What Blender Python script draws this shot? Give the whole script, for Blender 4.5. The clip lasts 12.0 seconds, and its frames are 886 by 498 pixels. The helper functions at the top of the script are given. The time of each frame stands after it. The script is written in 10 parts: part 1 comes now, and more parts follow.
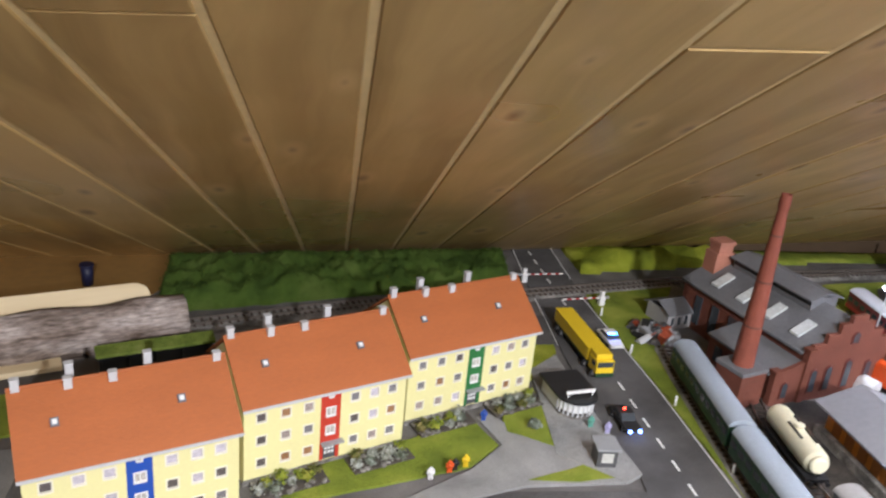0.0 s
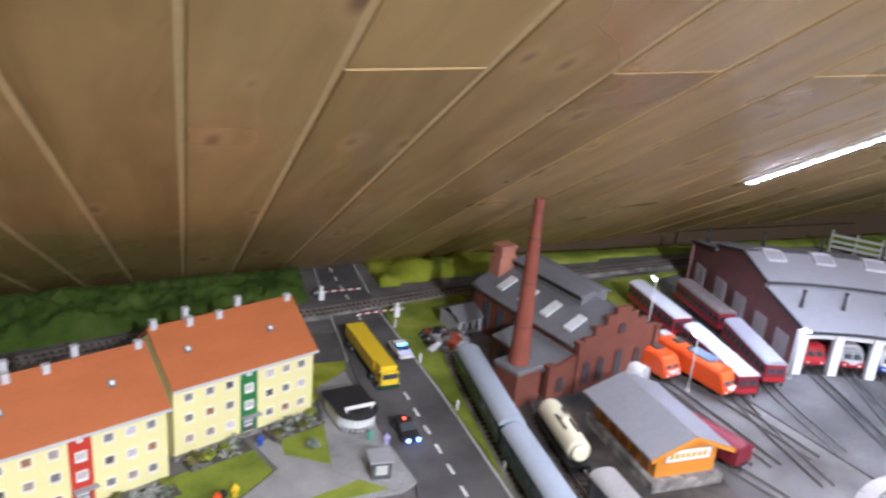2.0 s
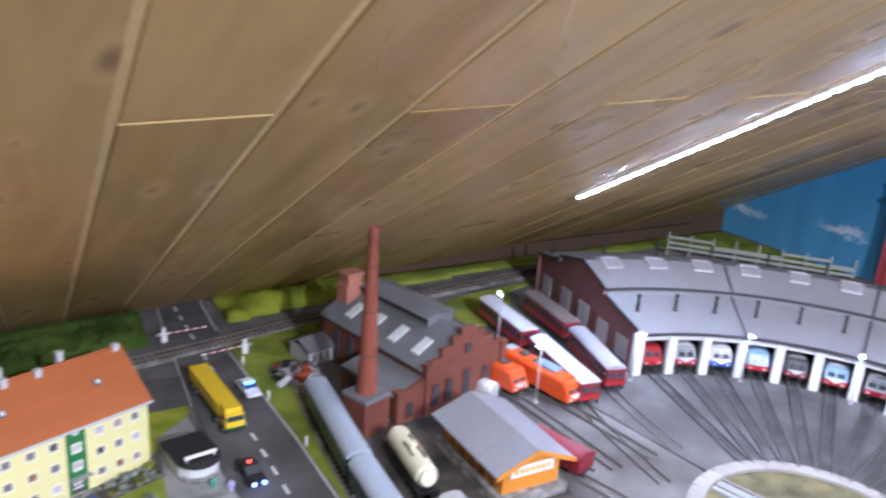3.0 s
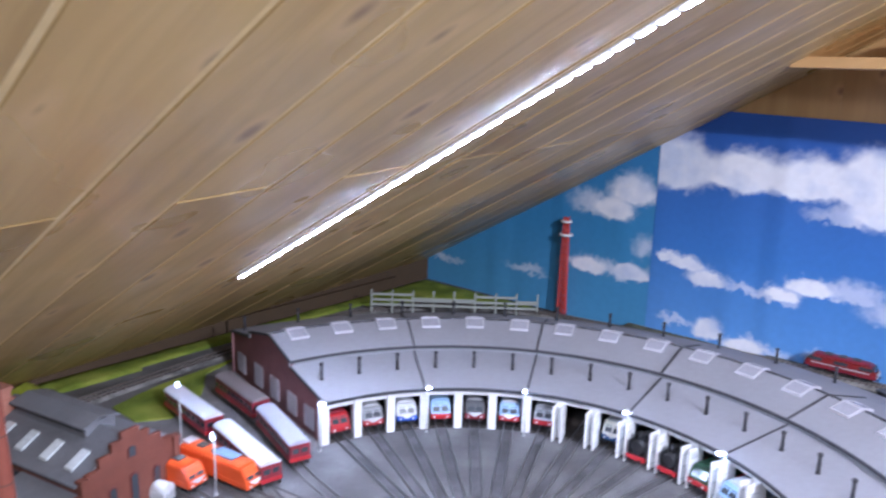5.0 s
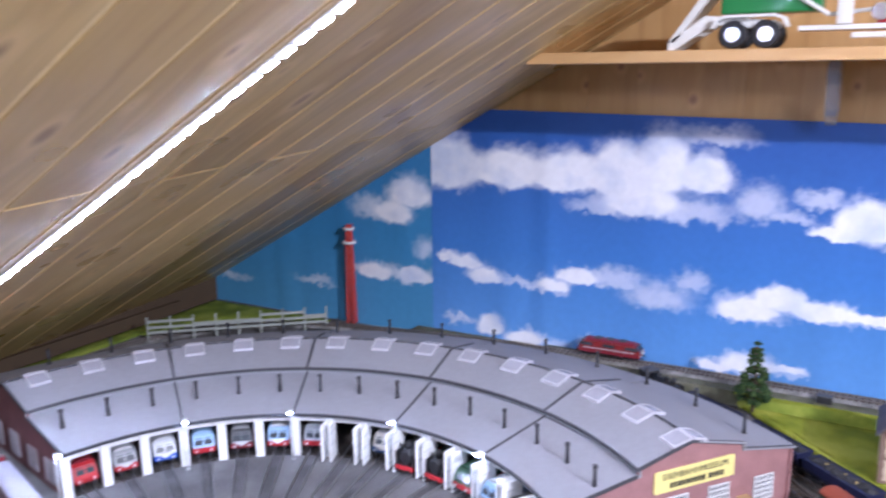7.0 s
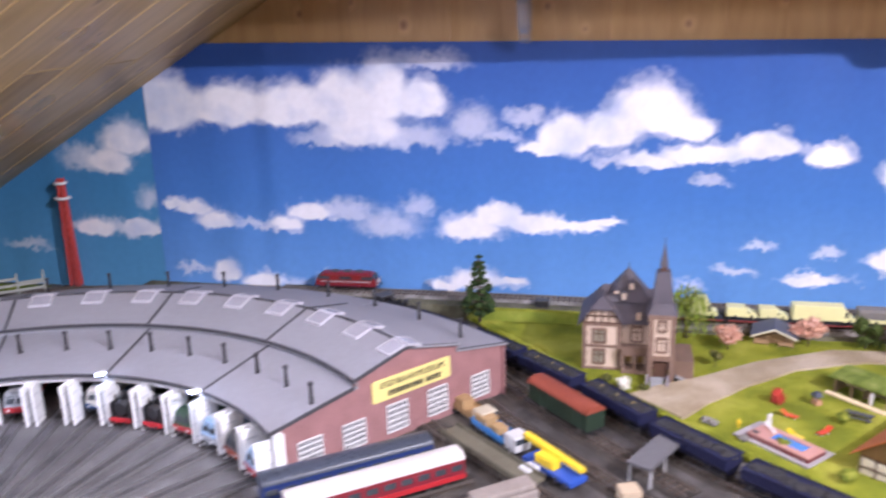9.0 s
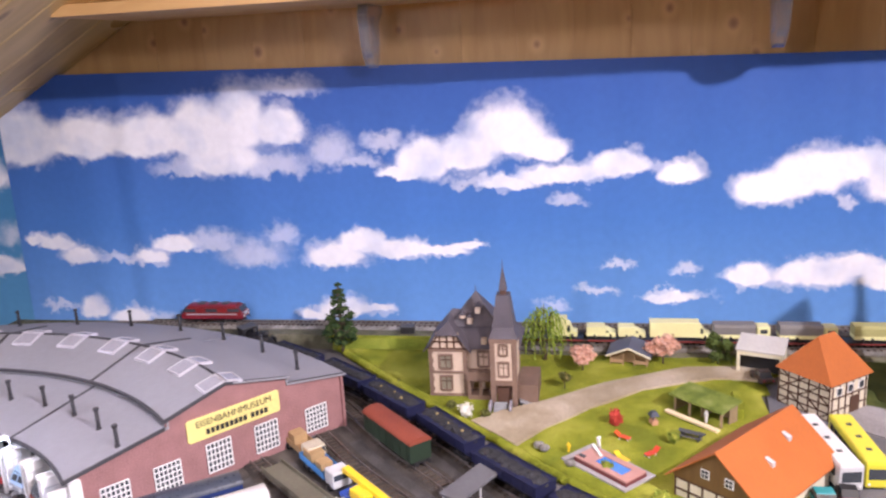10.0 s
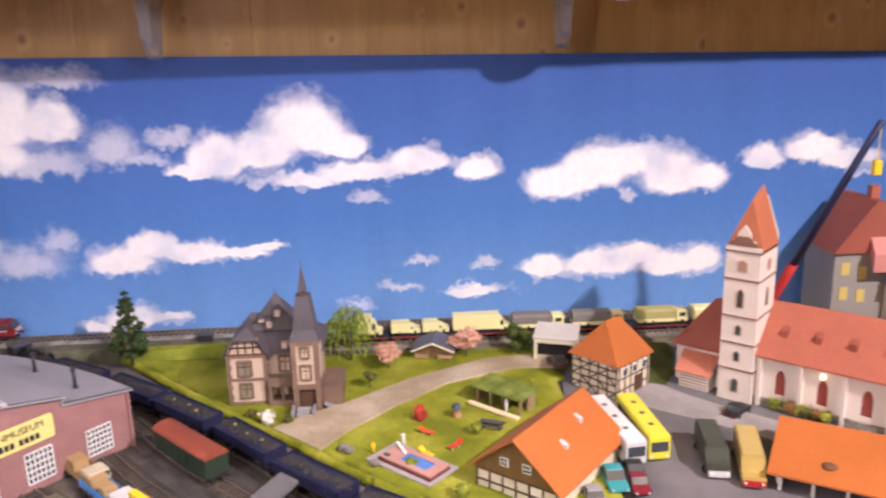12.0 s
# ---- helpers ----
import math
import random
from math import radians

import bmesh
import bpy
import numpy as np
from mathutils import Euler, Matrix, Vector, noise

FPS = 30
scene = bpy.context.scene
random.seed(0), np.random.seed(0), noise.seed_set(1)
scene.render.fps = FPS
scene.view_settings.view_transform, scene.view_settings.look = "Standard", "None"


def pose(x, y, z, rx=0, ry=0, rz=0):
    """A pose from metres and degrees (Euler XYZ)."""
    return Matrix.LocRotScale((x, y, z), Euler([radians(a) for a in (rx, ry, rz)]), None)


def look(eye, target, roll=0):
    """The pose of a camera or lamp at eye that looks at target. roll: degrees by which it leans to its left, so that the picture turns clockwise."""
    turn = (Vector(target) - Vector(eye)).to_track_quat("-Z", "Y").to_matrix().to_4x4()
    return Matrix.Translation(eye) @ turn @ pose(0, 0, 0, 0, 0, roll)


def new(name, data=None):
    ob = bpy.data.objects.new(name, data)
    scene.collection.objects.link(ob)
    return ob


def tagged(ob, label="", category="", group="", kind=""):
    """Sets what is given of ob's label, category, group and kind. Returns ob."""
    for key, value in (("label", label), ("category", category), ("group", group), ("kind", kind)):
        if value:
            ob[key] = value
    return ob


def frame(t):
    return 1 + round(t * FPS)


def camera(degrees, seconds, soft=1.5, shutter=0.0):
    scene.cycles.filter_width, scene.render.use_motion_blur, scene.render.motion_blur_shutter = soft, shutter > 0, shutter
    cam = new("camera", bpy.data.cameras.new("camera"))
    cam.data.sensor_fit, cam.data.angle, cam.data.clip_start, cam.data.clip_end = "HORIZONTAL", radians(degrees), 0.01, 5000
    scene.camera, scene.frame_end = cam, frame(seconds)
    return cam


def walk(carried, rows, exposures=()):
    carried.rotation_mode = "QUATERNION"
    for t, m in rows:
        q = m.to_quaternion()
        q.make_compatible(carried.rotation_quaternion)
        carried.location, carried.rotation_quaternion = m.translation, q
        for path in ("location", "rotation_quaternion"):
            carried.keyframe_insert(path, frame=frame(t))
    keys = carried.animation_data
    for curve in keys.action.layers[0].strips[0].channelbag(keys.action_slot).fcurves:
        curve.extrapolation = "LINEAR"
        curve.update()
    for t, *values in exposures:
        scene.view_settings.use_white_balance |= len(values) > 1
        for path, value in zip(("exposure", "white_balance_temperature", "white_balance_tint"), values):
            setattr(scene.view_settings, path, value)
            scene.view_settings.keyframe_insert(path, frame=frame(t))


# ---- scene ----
cam = camera(58.3, 12.0, soft=2.3, shutter=0.6)
PATH = [
    (0, (0.123, -0.073, 0.522), (0.529, 1.745, -0.205), 5.8),
    (0.5, (0.14, -0.073, 0.525), (0.587, 1.745, -0.177), 5.5),
    (1, (0.162, -0.087, 0.532), (0.677, 1.718, -0.158), 5.3),
    (1.5, (0.187, -0.098, 0.535), (0.797, 1.681, -0.144), 5.3),
    (2, (0.23, -0.104, 0.537), (0.968, 1.633, -0.127), 5.2),
    (2.5, (0.254, -0.109, 0.547), (1.105, 1.587, -0.086), 5.1),
    (3, (0.277, -0.118, 0.559), (1.293, 1.494, -0.049), 4.2),
    (3.5, (0.317, -0.118, 0.562), (1.462, 1.412, -0.028), 4.3),
    (3.7, (0.332, -0.124, 0.563), (1.53, 1.369, -0.017), 4.0),
    (5.3, (0.427, -0.223, 0.611), (1.934, 1.014, 0.161), 1.0),
    (5.5, (0.451, -0.229, 0.615), (1.972, 0.981, 0.144), 0.8),
    (6, (0.49, -0.253, 0.605), (2.065, 0.894, 0.151), 0.3),
    (6.5, (0.499, -0.277, 0.615), (2.13, 0.788, 0.163), -0.1),
    (7, (0.521, -0.302, 0.607), (2.222, 0.653, 0.164), -0.7),
    (7.2, (0.515, -0.311, 0.58), (2.257, 0.59, 0.183), -0.9),
    (8.8, (0.56, -0.362, 0.53), (2.425, 0.121, -0.004), -1.3),
    (9, (0.565, -0.398, 0.539), (2.438, 0.052, 0.001), -1.8),
    (9.5, (0.601, -0.512, 0.546), (2.495, -0.108, 0.049), -1.3),
    (10, (0.628, -0.585, 0.534), (2.532, -0.214, 0.044), -3.1),
    (10.5, (0.635, -0.576, 0.526), (2.554, -0.307, 0.033), -2.9),
    (11, (0.648, -0.57, 0.527), (2.577, -0.402, 0.026), -2.3),
    (11.5, (0.652, -0.589, 0.526), (2.587, -0.558, 0.023), -2.4),
    (12, (0.652, -0.606, 0.523), (2.585, -0.696, 0.017), -1.6),
]
walk(cam, [(t, look(eye, target, roll)) for t, eye, target, roll in PATH], [(0.0, 0.03, 6200, 11), (1.5, 0.06, 6000, 13), (3.5, 0.05, 5450, 16), (6.0, 0.0, 5350, 18), (9.0, 0.0, 5950, 25), (12.0, -0.09, 6950, 28)])

# ---- light ----
world = bpy.data.worlds.new("room")
world.use_nodes = True
world.node_tree.nodes["Background"].inputs["Color"].default_value = (0.9, 0.95, 1.0, 1)
world.node_tree.nodes["Background"].inputs["Strength"].default_value = 0.015
scene.world = world


def area_lamp(name, eye, target, sx, sy, watts, colour):
    data = bpy.data.lights.new(name, "AREA")
    data.shape, data.size, data.size_y, data.energy, data.color = "RECTANGLE", sx, sy, watts, colour
    ob = new(name, data)
    ob.matrix_world = look(eye, target)
    return ob


# the room's lamp under the ridge, an added unseen fill for ceiling and houses
area_lamp("room_lamp", (0.4, -1.85, 1.37), (1.3, -0.3, 0.0), 0.05, 0.05, 56.0, (1.0, 0.97, 0.96))
area_lamp("estate_fill", (0.75, -0.98, 0.84), (0.5, 0.95, 0.05), 0.5, 0.06, 12.0, (0.97, 0.96, 1.0))
# unseen fill lamp, added level with the slope's boards
area_lamp("slope_fill", (0.46, 0.02, 0.66), (0.46, 0.02 - 0.487, 0.66 - 0.873), 0.1, 0.1, 9.0, (0.97, 0.97, 1.0))

# ---- materials ----
MATS = {}


def mat(name, colour, rough=0.6, metal=0.0, vary=0.12, scale=60.0, bump=0.0, bump_scale=400.0, glow=0.0, spec=0.4, per_object=0.0, stretch=(1, 1, 1), coat=0.0):
    """A worn painted or plastic surface: two scales of tone, gloss that varies, fine relief."""
    if name in MATS:
        return MATS[name]
    m = bpy.data.materials.new(name)
    m.use_nodes = True
    nt = m.node_tree
    n, link = nt.nodes, nt.links.new
    p = n["Principled BSDF"]
    tc = n.new("ShaderNodeTexCoord")
    mp = n.new("ShaderNodeMapping")
    mp.inputs["Scale"].default_value = stretch
    link(tc.outputs["Object"], mp.inputs["Vector"])
    big, small = n.new("ShaderNodeTexNoise"), n.new("ShaderNodeTexNoise")
    for node, s, d in ((big, scale * 0.25, 3), (small, scale * 4, 5)):
        node.inputs["Scale"].default_value = s
        node.inputs["Detail"].default_value = d
        link(mp.outputs["Vector"], node.inputs["Vector"])
    add = n.new("ShaderNodeMath")
    add.operation = "ADD"
    link(big.outputs["Fac"], add.inputs[0])
    link(small.outputs["Fac"], add.inputs[1])
    rng = n.new("ShaderNodeMapRange")
    rng.inputs["From Min"].default_value, rng.inputs["From Max"].default_value = 0.6, 1.4
    rng.inputs["To Min"].default_value, rng.inputs["To Max"].default_value = 1 - vary, 1 + vary
    link(add.outputs[0], rng.inputs["Value"])
    val = rng.outputs["Result"]
    if per_object:
        oi = n.new("ShaderNodeObjectInfo")
        r2 = n.new("ShaderNodeMapRange")
        r2.inputs["To Min"].default_value, r2.inputs["To Max"].default_value = 1 - per_object, 1 + per_object
        link(oi.outputs["Random"], r2.inputs["Value"])
        mul = n.new("ShaderNodeMath")
        mul.operation = "MULTIPLY"
        link(val, mul.inputs[0])
        link(r2.outputs["Result"], mul.inputs[1])
        val = mul.outputs[0]
    hsv = n.new("ShaderNodeHueSaturation")
    hsv.inputs["Color"].default_value = (*colour, 1)
    link(val, hsv.inputs["Value"])
    link(hsv.outputs["Color"], p.inputs["Base Color"])
    rr = n.new("ShaderNodeMapRange")
    rr.inputs["To Min"].default_value, rr.inputs["To Max"].default_value = max(0.02, rough - 0.12), min(1.0, rough + 0.12)
    link(small.outputs["Fac"], rr.inputs["Value"])
    link(rr.outputs["Result"], p.inputs["Roughness"])
    p.inputs["Metallic"].default_value = metal
    p.inputs["Specular IOR Level"].default_value = spec
    p.inputs["Coat Weight"].default_value = coat
    if bump:
        fine = n.new("ShaderNodeTexNoise")
        fine.inputs["Scale"].default_value, fine.inputs["Detail"].default_value = bump_scale, 4
        link(mp.outputs["Vector"], fine.inputs["Vector"])
        b = n.new("ShaderNodeBump")
        b.inputs["Strength"].default_value, b.inputs["Distance"].default_value = bump, 0.004
        link(fine.outputs["Fac"], b.inputs["Height"])
        link(b.outputs["Normal"], p.inputs["Normal"])
    if glow:
        p.inputs["Emission Color"].default_value = (*colour, 1)
        p.inputs["Emission Strength"].default_value = glow
    MATS[name] = m
    return m


def wood(name, dark, light, along=(60, 4, 60), knots=True, rough=0.45, rings=1.0, axes="XYZ", knot_size=(10.6, 5.2)):
    """Planed pine: streaky grain along one axis, darker knots, tone that changes from board to board."""
    m = bpy.data.materials.new(name)
    m.use_nodes = True
    nt = m.node_tree
    n, link = nt.nodes, nt.links.new
    p = n["Principled BSDF"]
    tc, mp, oi = n.new("ShaderNodeTexCoord"), n.new("ShaderNodeMapping"), n.new("ShaderNodeObjectInfo")
    mp.inputs["Scale"].default_value = along
    shift = n.new("ShaderNodeVectorMath")
    shift.operation = "MULTIPLY_ADD"
    link(oi.outputs["Random"], shift.inputs[0])
    shift.inputs[1].default_value = (7.0, 9.0, 5.0)
    swap = n.new("ShaderNodeSeparateXYZ")
    link(tc.outputs["Object"], swap.inputs[0])
    lay = n.new("ShaderNodeCombineXYZ")
    for k, axis in enumerate(axes):
        link(swap.outputs[axis], lay.inputs[k])
    link(lay.outputs[0], shift.inputs[2])
    place = shift.outputs[0]
    link(place, mp.inputs["Vector"])
    warp = n.new("ShaderNodeTexNoise")
    warp.inputs["Scale"].default_value = 5.0
    link(place, warp.inputs["Vector"])
    mixv = n.new("ShaderNodeVectorMath")
    mixv.operation = "MULTIPLY_ADD"
    mixv.inputs[1].default_value = (1.6, 1.6, 1.6)
    link(warp.outputs["Color"], mixv.inputs[0])
    link(mp.outputs["Vector"], mixv.inputs[2])
    grain = n.new("ShaderNodeTexNoise")
    grain.inputs["Scale"].default_value, grain.inputs["Detail"].default_value, grain.inputs["Distortion"].default_value = rings, 6, 0.6
    link(mixv.outputs[0], grain.inputs["Vector"])
    isl = n.new("ShaderNodeNewGeometry")
    tone = n.new("ShaderNodeMath")
    tone.operation = "MULTIPLY_ADD"
    link(isl.outputs["Random Per Island"], tone.inputs[0])
    tone.inputs[1].default_value = 0.46
    link(grain.outputs["Fac"], tone.inputs[2])
    ramp = n.new("ShaderNodeValToRGB")
    ramp.color_ramp.elements[0].position, ramp.color_ramp.elements[0].color = 0.34, (*dark, 1)
    ramp.color_ramp.elements[1].position, ramp.color_ramp.elements[1].color = 1.02, (*light, 1)
    link(tone.outputs[0], ramp.inputs["Fac"])
    colour = ramp.outputs["Color"]
    if knots:
        km = n.new("ShaderNodeMapping")
        km.inputs["Scale"].default_value = (*knot_size, 1)
        link(place, km.inputs["Vector"])
        vor = n.new("ShaderNodeTexVoronoi")
        vor.voronoi_dimensions = "2D"
        vor.inputs["Scale"].default_value = 1.0
        link(km.outputs["Vector"], vor.inputs["Vector"])
        kr = n.new("ShaderNodeMapRange")
        kr.inputs["From Min"].default_value, kr.inputs["From Max"].default_value = 0.065, 0.14
        kr.inputs["To Min"].default_value, kr.inputs["To Max"].default_value = 0.68, 0.0
        gate = n.new("ShaderNodeMath")
        gate.operation = "MULTIPLY_ADD"
        link(vor.outputs["Color"], gate.inputs[0])
        gate.inputs[1].default_value = 0.12
        link(vor.outputs["Distance"], gate.inputs[2])
        link(gate.outputs[0], kr.inputs["Value"])
        halo = n.new("ShaderNodeMapRange")
        halo.inputs["From Min"].default_value, halo.inputs["From Max"].default_value = 0.12, 0.23
        halo.inputs["To Min"].default_value, halo.inputs["To Max"].default_value = 0.5, 0.0
        link(gate.outputs[0], halo.inputs["Value"])
        hx = n.new("ShaderNodeMix")
        hx.data_type = "RGBA"
        link(halo.outputs["Result"], hx.inputs["Factor"])
        link(colour, hx.inputs["A"])
        hx.inputs["B"].default_value = (min(1, light[0] * 1.2), min(1, light[1] * 1.2), light[2] * 1.4, 1)
        colour = hx.outputs["Result"]
        mx = n.new("ShaderNodeMix")
        mx.data_type = "RGBA"
        link(kr.outputs["Result"], mx.inputs["Factor"])
        link(colour, mx.inputs["A"])
        mx.inputs["B"].default_value = (dark[0] * 0.4, dark[1] * 0.28, dark[2] * 0.4, 1)
        colour = mx.outputs["Result"]
    link(colour, p.inputs["Base Color"])
    sheen = n.new("ShaderNodeMapRange")
    sheen.inputs["From Min"].default_value, sheen.inputs["From Max"].default_value = 0.35, 0.65
    sheen.inputs["To Min"].default_value, sheen.inputs["To Max"].default_value = rough - 0.12, rough + 0.12
    link(warp.outputs["Fac"], sheen.inputs["Value"])
    link(sheen.outputs["Result"], p.inputs["Roughness"])
    b = n.new("ShaderNodeBump")
    b.inputs["Strength"].default_value, b.inputs["Distance"].default_value = 0.3, 0.002
    link(grain.outputs["Fac"], b.inputs["Height"])
    link(b.outputs["Normal"], p.inputs["Normal"])
    MATS[name] = m
    return m


def patchy(name, colours, scale, rough=0.95, bump=0.6, bump_scale=700.0, fine=900.0, edges=(0.35, 0.65)):
    """Ground cover of two or three tones: flock, gravel, dust."""
    m = bpy.data.materials.new(name)
    m.use_nodes = True
    nt = m.node_tree
    n, link = nt.nodes, nt.links.new
    p = n["Principled BSDF"]
    tc = n.new("ShaderNodeTexCoord")
    big, small = n.new("ShaderNodeTexNoise"), n.new("ShaderNodeTexNoise")
    for node, s, d in ((big, scale, 5), (small, fine, 3)):
        node.inputs["Scale"].default_value, node.inputs["Detail"].default_value = s, d
        link(tc.outputs["Object"], node.inputs["Vector"])
    ramp = n.new("ShaderNodeValToRGB")
    ramp.color_ramp.elements[0].position, ramp.color_ramp.elements[0].color = edges[0], (*colours[0], 1)
    ramp.color_ramp.elements[1].position, ramp.color_ramp.elements[1].color = edges[1], (*colours[-1], 1)
    for i, c in enumerate(colours[1:-1]):
        e = ramp.color_ramp.elements.new(edges[0] + (edges[1] - edges[0]) * (i + 1) / (len(colours) - 1))
        e.color = (*c, 1)
    link(big.outputs["Fac"], ramp.inputs["Fac"])
    hsv = n.new("ShaderNodeHueSaturation")
    rng = n.new("ShaderNodeMapRange")
    rng.inputs["From Min"].default_value, rng.inputs["From Max"].default_value = 0.3, 0.7
    rng.inputs["To Min"].default_value, rng.inputs["To Max"].default_value = 0.65, 1.35
    link(small.outputs["Fac"], rng.inputs["Value"])
    link(rng.outputs["Result"], hsv.inputs["Value"])
    link(ramp.outputs["Color"], hsv.inputs["Color"])
    link(hsv.outputs["Color"], p.inputs["Base Color"])
    p.inputs["Roughness"].default_value = rough
    p.inputs["Specular IOR Level"].default_value = 0.15
    f2 = n.new("ShaderNodeTexNoise")
    f2.inputs["Scale"].default_value, f2.inputs["Detail"].default_value = bump_scale, 3
    link(tc.outputs["Object"], f2.inputs["Vector"])
    b = n.new("ShaderNodeBump")
    b.inputs["Strength"].default_value, b.inputs["Distance"].default_value = bump, 0.004
    link(f2.outputs["Fac"], b.inputs["Height"])
    link(b.outputs["Normal"], p.inputs["Normal"])
    MATS[name] = m
    return m


def glass(name, colour=(0.05, 0.06, 0.07), rough=0.12):
    return mat(name, colour, rough, 0, 0.3, 120, spec=0.8)


pine = wood("ceiling_pine", (0.315, 0.197, 0.064), (0.59, 0.405, 0.158), (34, 2.6, 1.2), rough=0.38)
pine_wall = wood("wall_pine", (0.46, 0.265, 0.09), (0.65, 0.41, 0.165), (40, 4, 40), rough=0.45, axes="YZX", knot_size=(9.5, 8.0))
shelf_pine = wood("shelf_pine", (0.42, 0.22, 0.075), (0.64, 0.39, 0.16), (40, 4, 40), rough=0.4)
raw_wood = wood("sawn_wood", (0.62, 0.47, 0.26), (0.82, 0.68, 0.44), (60, 4, 60), rough=0.7, axes="YXZ")
grass = patchy("flock_grass", ((0.135, 0.18, 0.026), (0.215, 0.27, 0.036), (0.305, 0.34, 0.058)), 14)
bright_grass = patchy("bright_flock", ((0.175, 0.21, 0.02), (0.27, 0.305, 0.028), (0.375, 0.385, 0.055)), 16)
dark_green = patchy("dark_foliage", ((0.045, 0.08, 0.014), (0.065, 0.11, 0.018), (0.09, 0.135, 0.028)), 22)
ballast = patchy("grey_ballast", ((0.13, 0.124, 0.115), (0.25, 0.238, 0.22), (0.36, 0.345, 0.325)), 30, fine=1400)
yard_dirt = patchy("yard_dirt", ((0.105, 0.097, 0.092), (0.16, 0.151, 0.146), (0.225, 0.215, 0.21)), 9, fine=1100)
# sooty ground; on the stall floor its dark tone stands for shade
dark_dirt = patchy("soot_and_stall_shade", ((0.035, 0.032, 0.03), (0.07, 0.062, 0.055), (0.12, 0.105, 0.09)), 16)
sand = patchy("sandy_lane", ((0.33, 0.27, 0.18), (0.42, 0.35, 0.25), (0.5, 0.43, 0.33)), 14, bump=0.25)
asphalt = patchy("asphalt", ((0.075, 0.072, 0.072), (0.1, 0.097, 0.097), (0.13, 0.126, 0.126)), 12, rough=0.8, bump=0.15)
paving = patchy("grey_paving", ((0.2, 0.2, 0.2), (0.27, 0.27, 0.265), (0.33, 0.325, 0.32)), 16, rough=0.85, bump=0.15)
town_paving = patchy("town_paving", ((0.112, 0.112, 0.122), (0.148, 0.148, 0.16), (0.19, 0.186, 0.198)), 9, rough=0.8, bump=0.12)
stone = patchy("rough_stone", ((0.14, 0.13, 0.12), (0.26, 0.25, 0.23), (0.4, 0.38, 0.35)), 60, bump=0.5, fine=500)
yellow_wall = mat("pale_yellow_render", (0.76, 0.71, 0.35), 0.75, vary=0.05, bump=0.08, per_object=0.03)
orange_tile = mat("orange_roof", (0.4, 0.12, 0.035), 0.65, vary=0.12, scale=40, bump=0.2, bump_scale=300, stretch=(1, 3, 3))
brick_red = mat("factory_brick", (0.165, 0.054, 0.034), 0.8, vary=0.28, scale=120, bump=0.4, bump_scale=500)
stack_red = mat("stack_brick", (0.235, 0.065, 0.04), 0.75, vary=0.2, scale=140, bump=0.3)
slate = mat("slate_roof", (0.15, 0.152, 0.16), 0.6, vary=0.22, scale=60, bump=0.2)
rh_roof = mat("felt_roof", (0.275, 0.275, 0.297), 0.55, vary=0.1, scale=26, bump=0.12)
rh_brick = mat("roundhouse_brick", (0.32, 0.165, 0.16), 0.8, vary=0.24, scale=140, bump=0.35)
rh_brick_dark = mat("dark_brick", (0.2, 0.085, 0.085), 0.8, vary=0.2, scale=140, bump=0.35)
white = mat("white_paint", (0.78, 0.78, 0.77), 0.5, vary=0.07)
off_white = mat("cream_paint", (0.72, 0.68, 0.5), 0.5, vary=0.08)
black = mat("black_plastic", (0.022, 0.022, 0.024), 0.5, vary=0.3)
steel = mat("dull_steel", (0.3, 0.29, 0.28), 0.45, 0.7, vary=0.2)
rail_mat = mat("rail_steel", (0.34, 0.3, 0.27), 0.4, 0.8, vary=0.2)
sleeper_mat = mat("sleeper_brown", (0.075, 0.055, 0.042), 0.85, vary=0.3)
grey_paint = mat("grey_paint", (0.3, 0.31, 0.32), 0.55, vary=0.12)
light_grey = mat("light_grey_paint", (0.55, 0.56, 0.57), 0.5, vary=0.1)
dark_grey = mat("dark_grey_paint", (0.08, 0.082, 0.086), 0.55, vary=0.2)
pane = glass("dark_pane")
pane_light = glass("curtained_pane", (0.5, 0.46, 0.42), 0.25)
red_paint = mat("red_paint", (0.42, 0.025, 0.03), 0.35, vary=0.12, coat=0.3)
wine_paint = mat("wine_red_paint", (0.2, 0.018, 0.028), 0.4, vary=0.15, coat=0.2)
orange_paint = mat("orange_paint", (0.72, 0.1, 0.018), 0.4, vary=0.12, coat=0.2)
yellow_paint = mat("yellow_paint", (0.8, 0.56, 0.025), 0.4, vary=0.08, coat=0.2)
lemon = mat("lemon_paint", (0.76, 0.72, 0.2), 0.45, vary=0.07)
blue_paint = mat("blue_paint", (0.03, 0.09, 0.42), 0.35, vary=0.1, coat=0.3)
navy = mat("navy_paint", (0.012, 0.014, 0.045), 0.5, vary=0.25)
green_paint = mat("bottle_green", (0.02, 0.06, 0.03), 0.45, vary=0.2)
rust_roof = mat("rust_red_roof", (0.3, 0.06, 0.026), 0.6, vary=0.2)


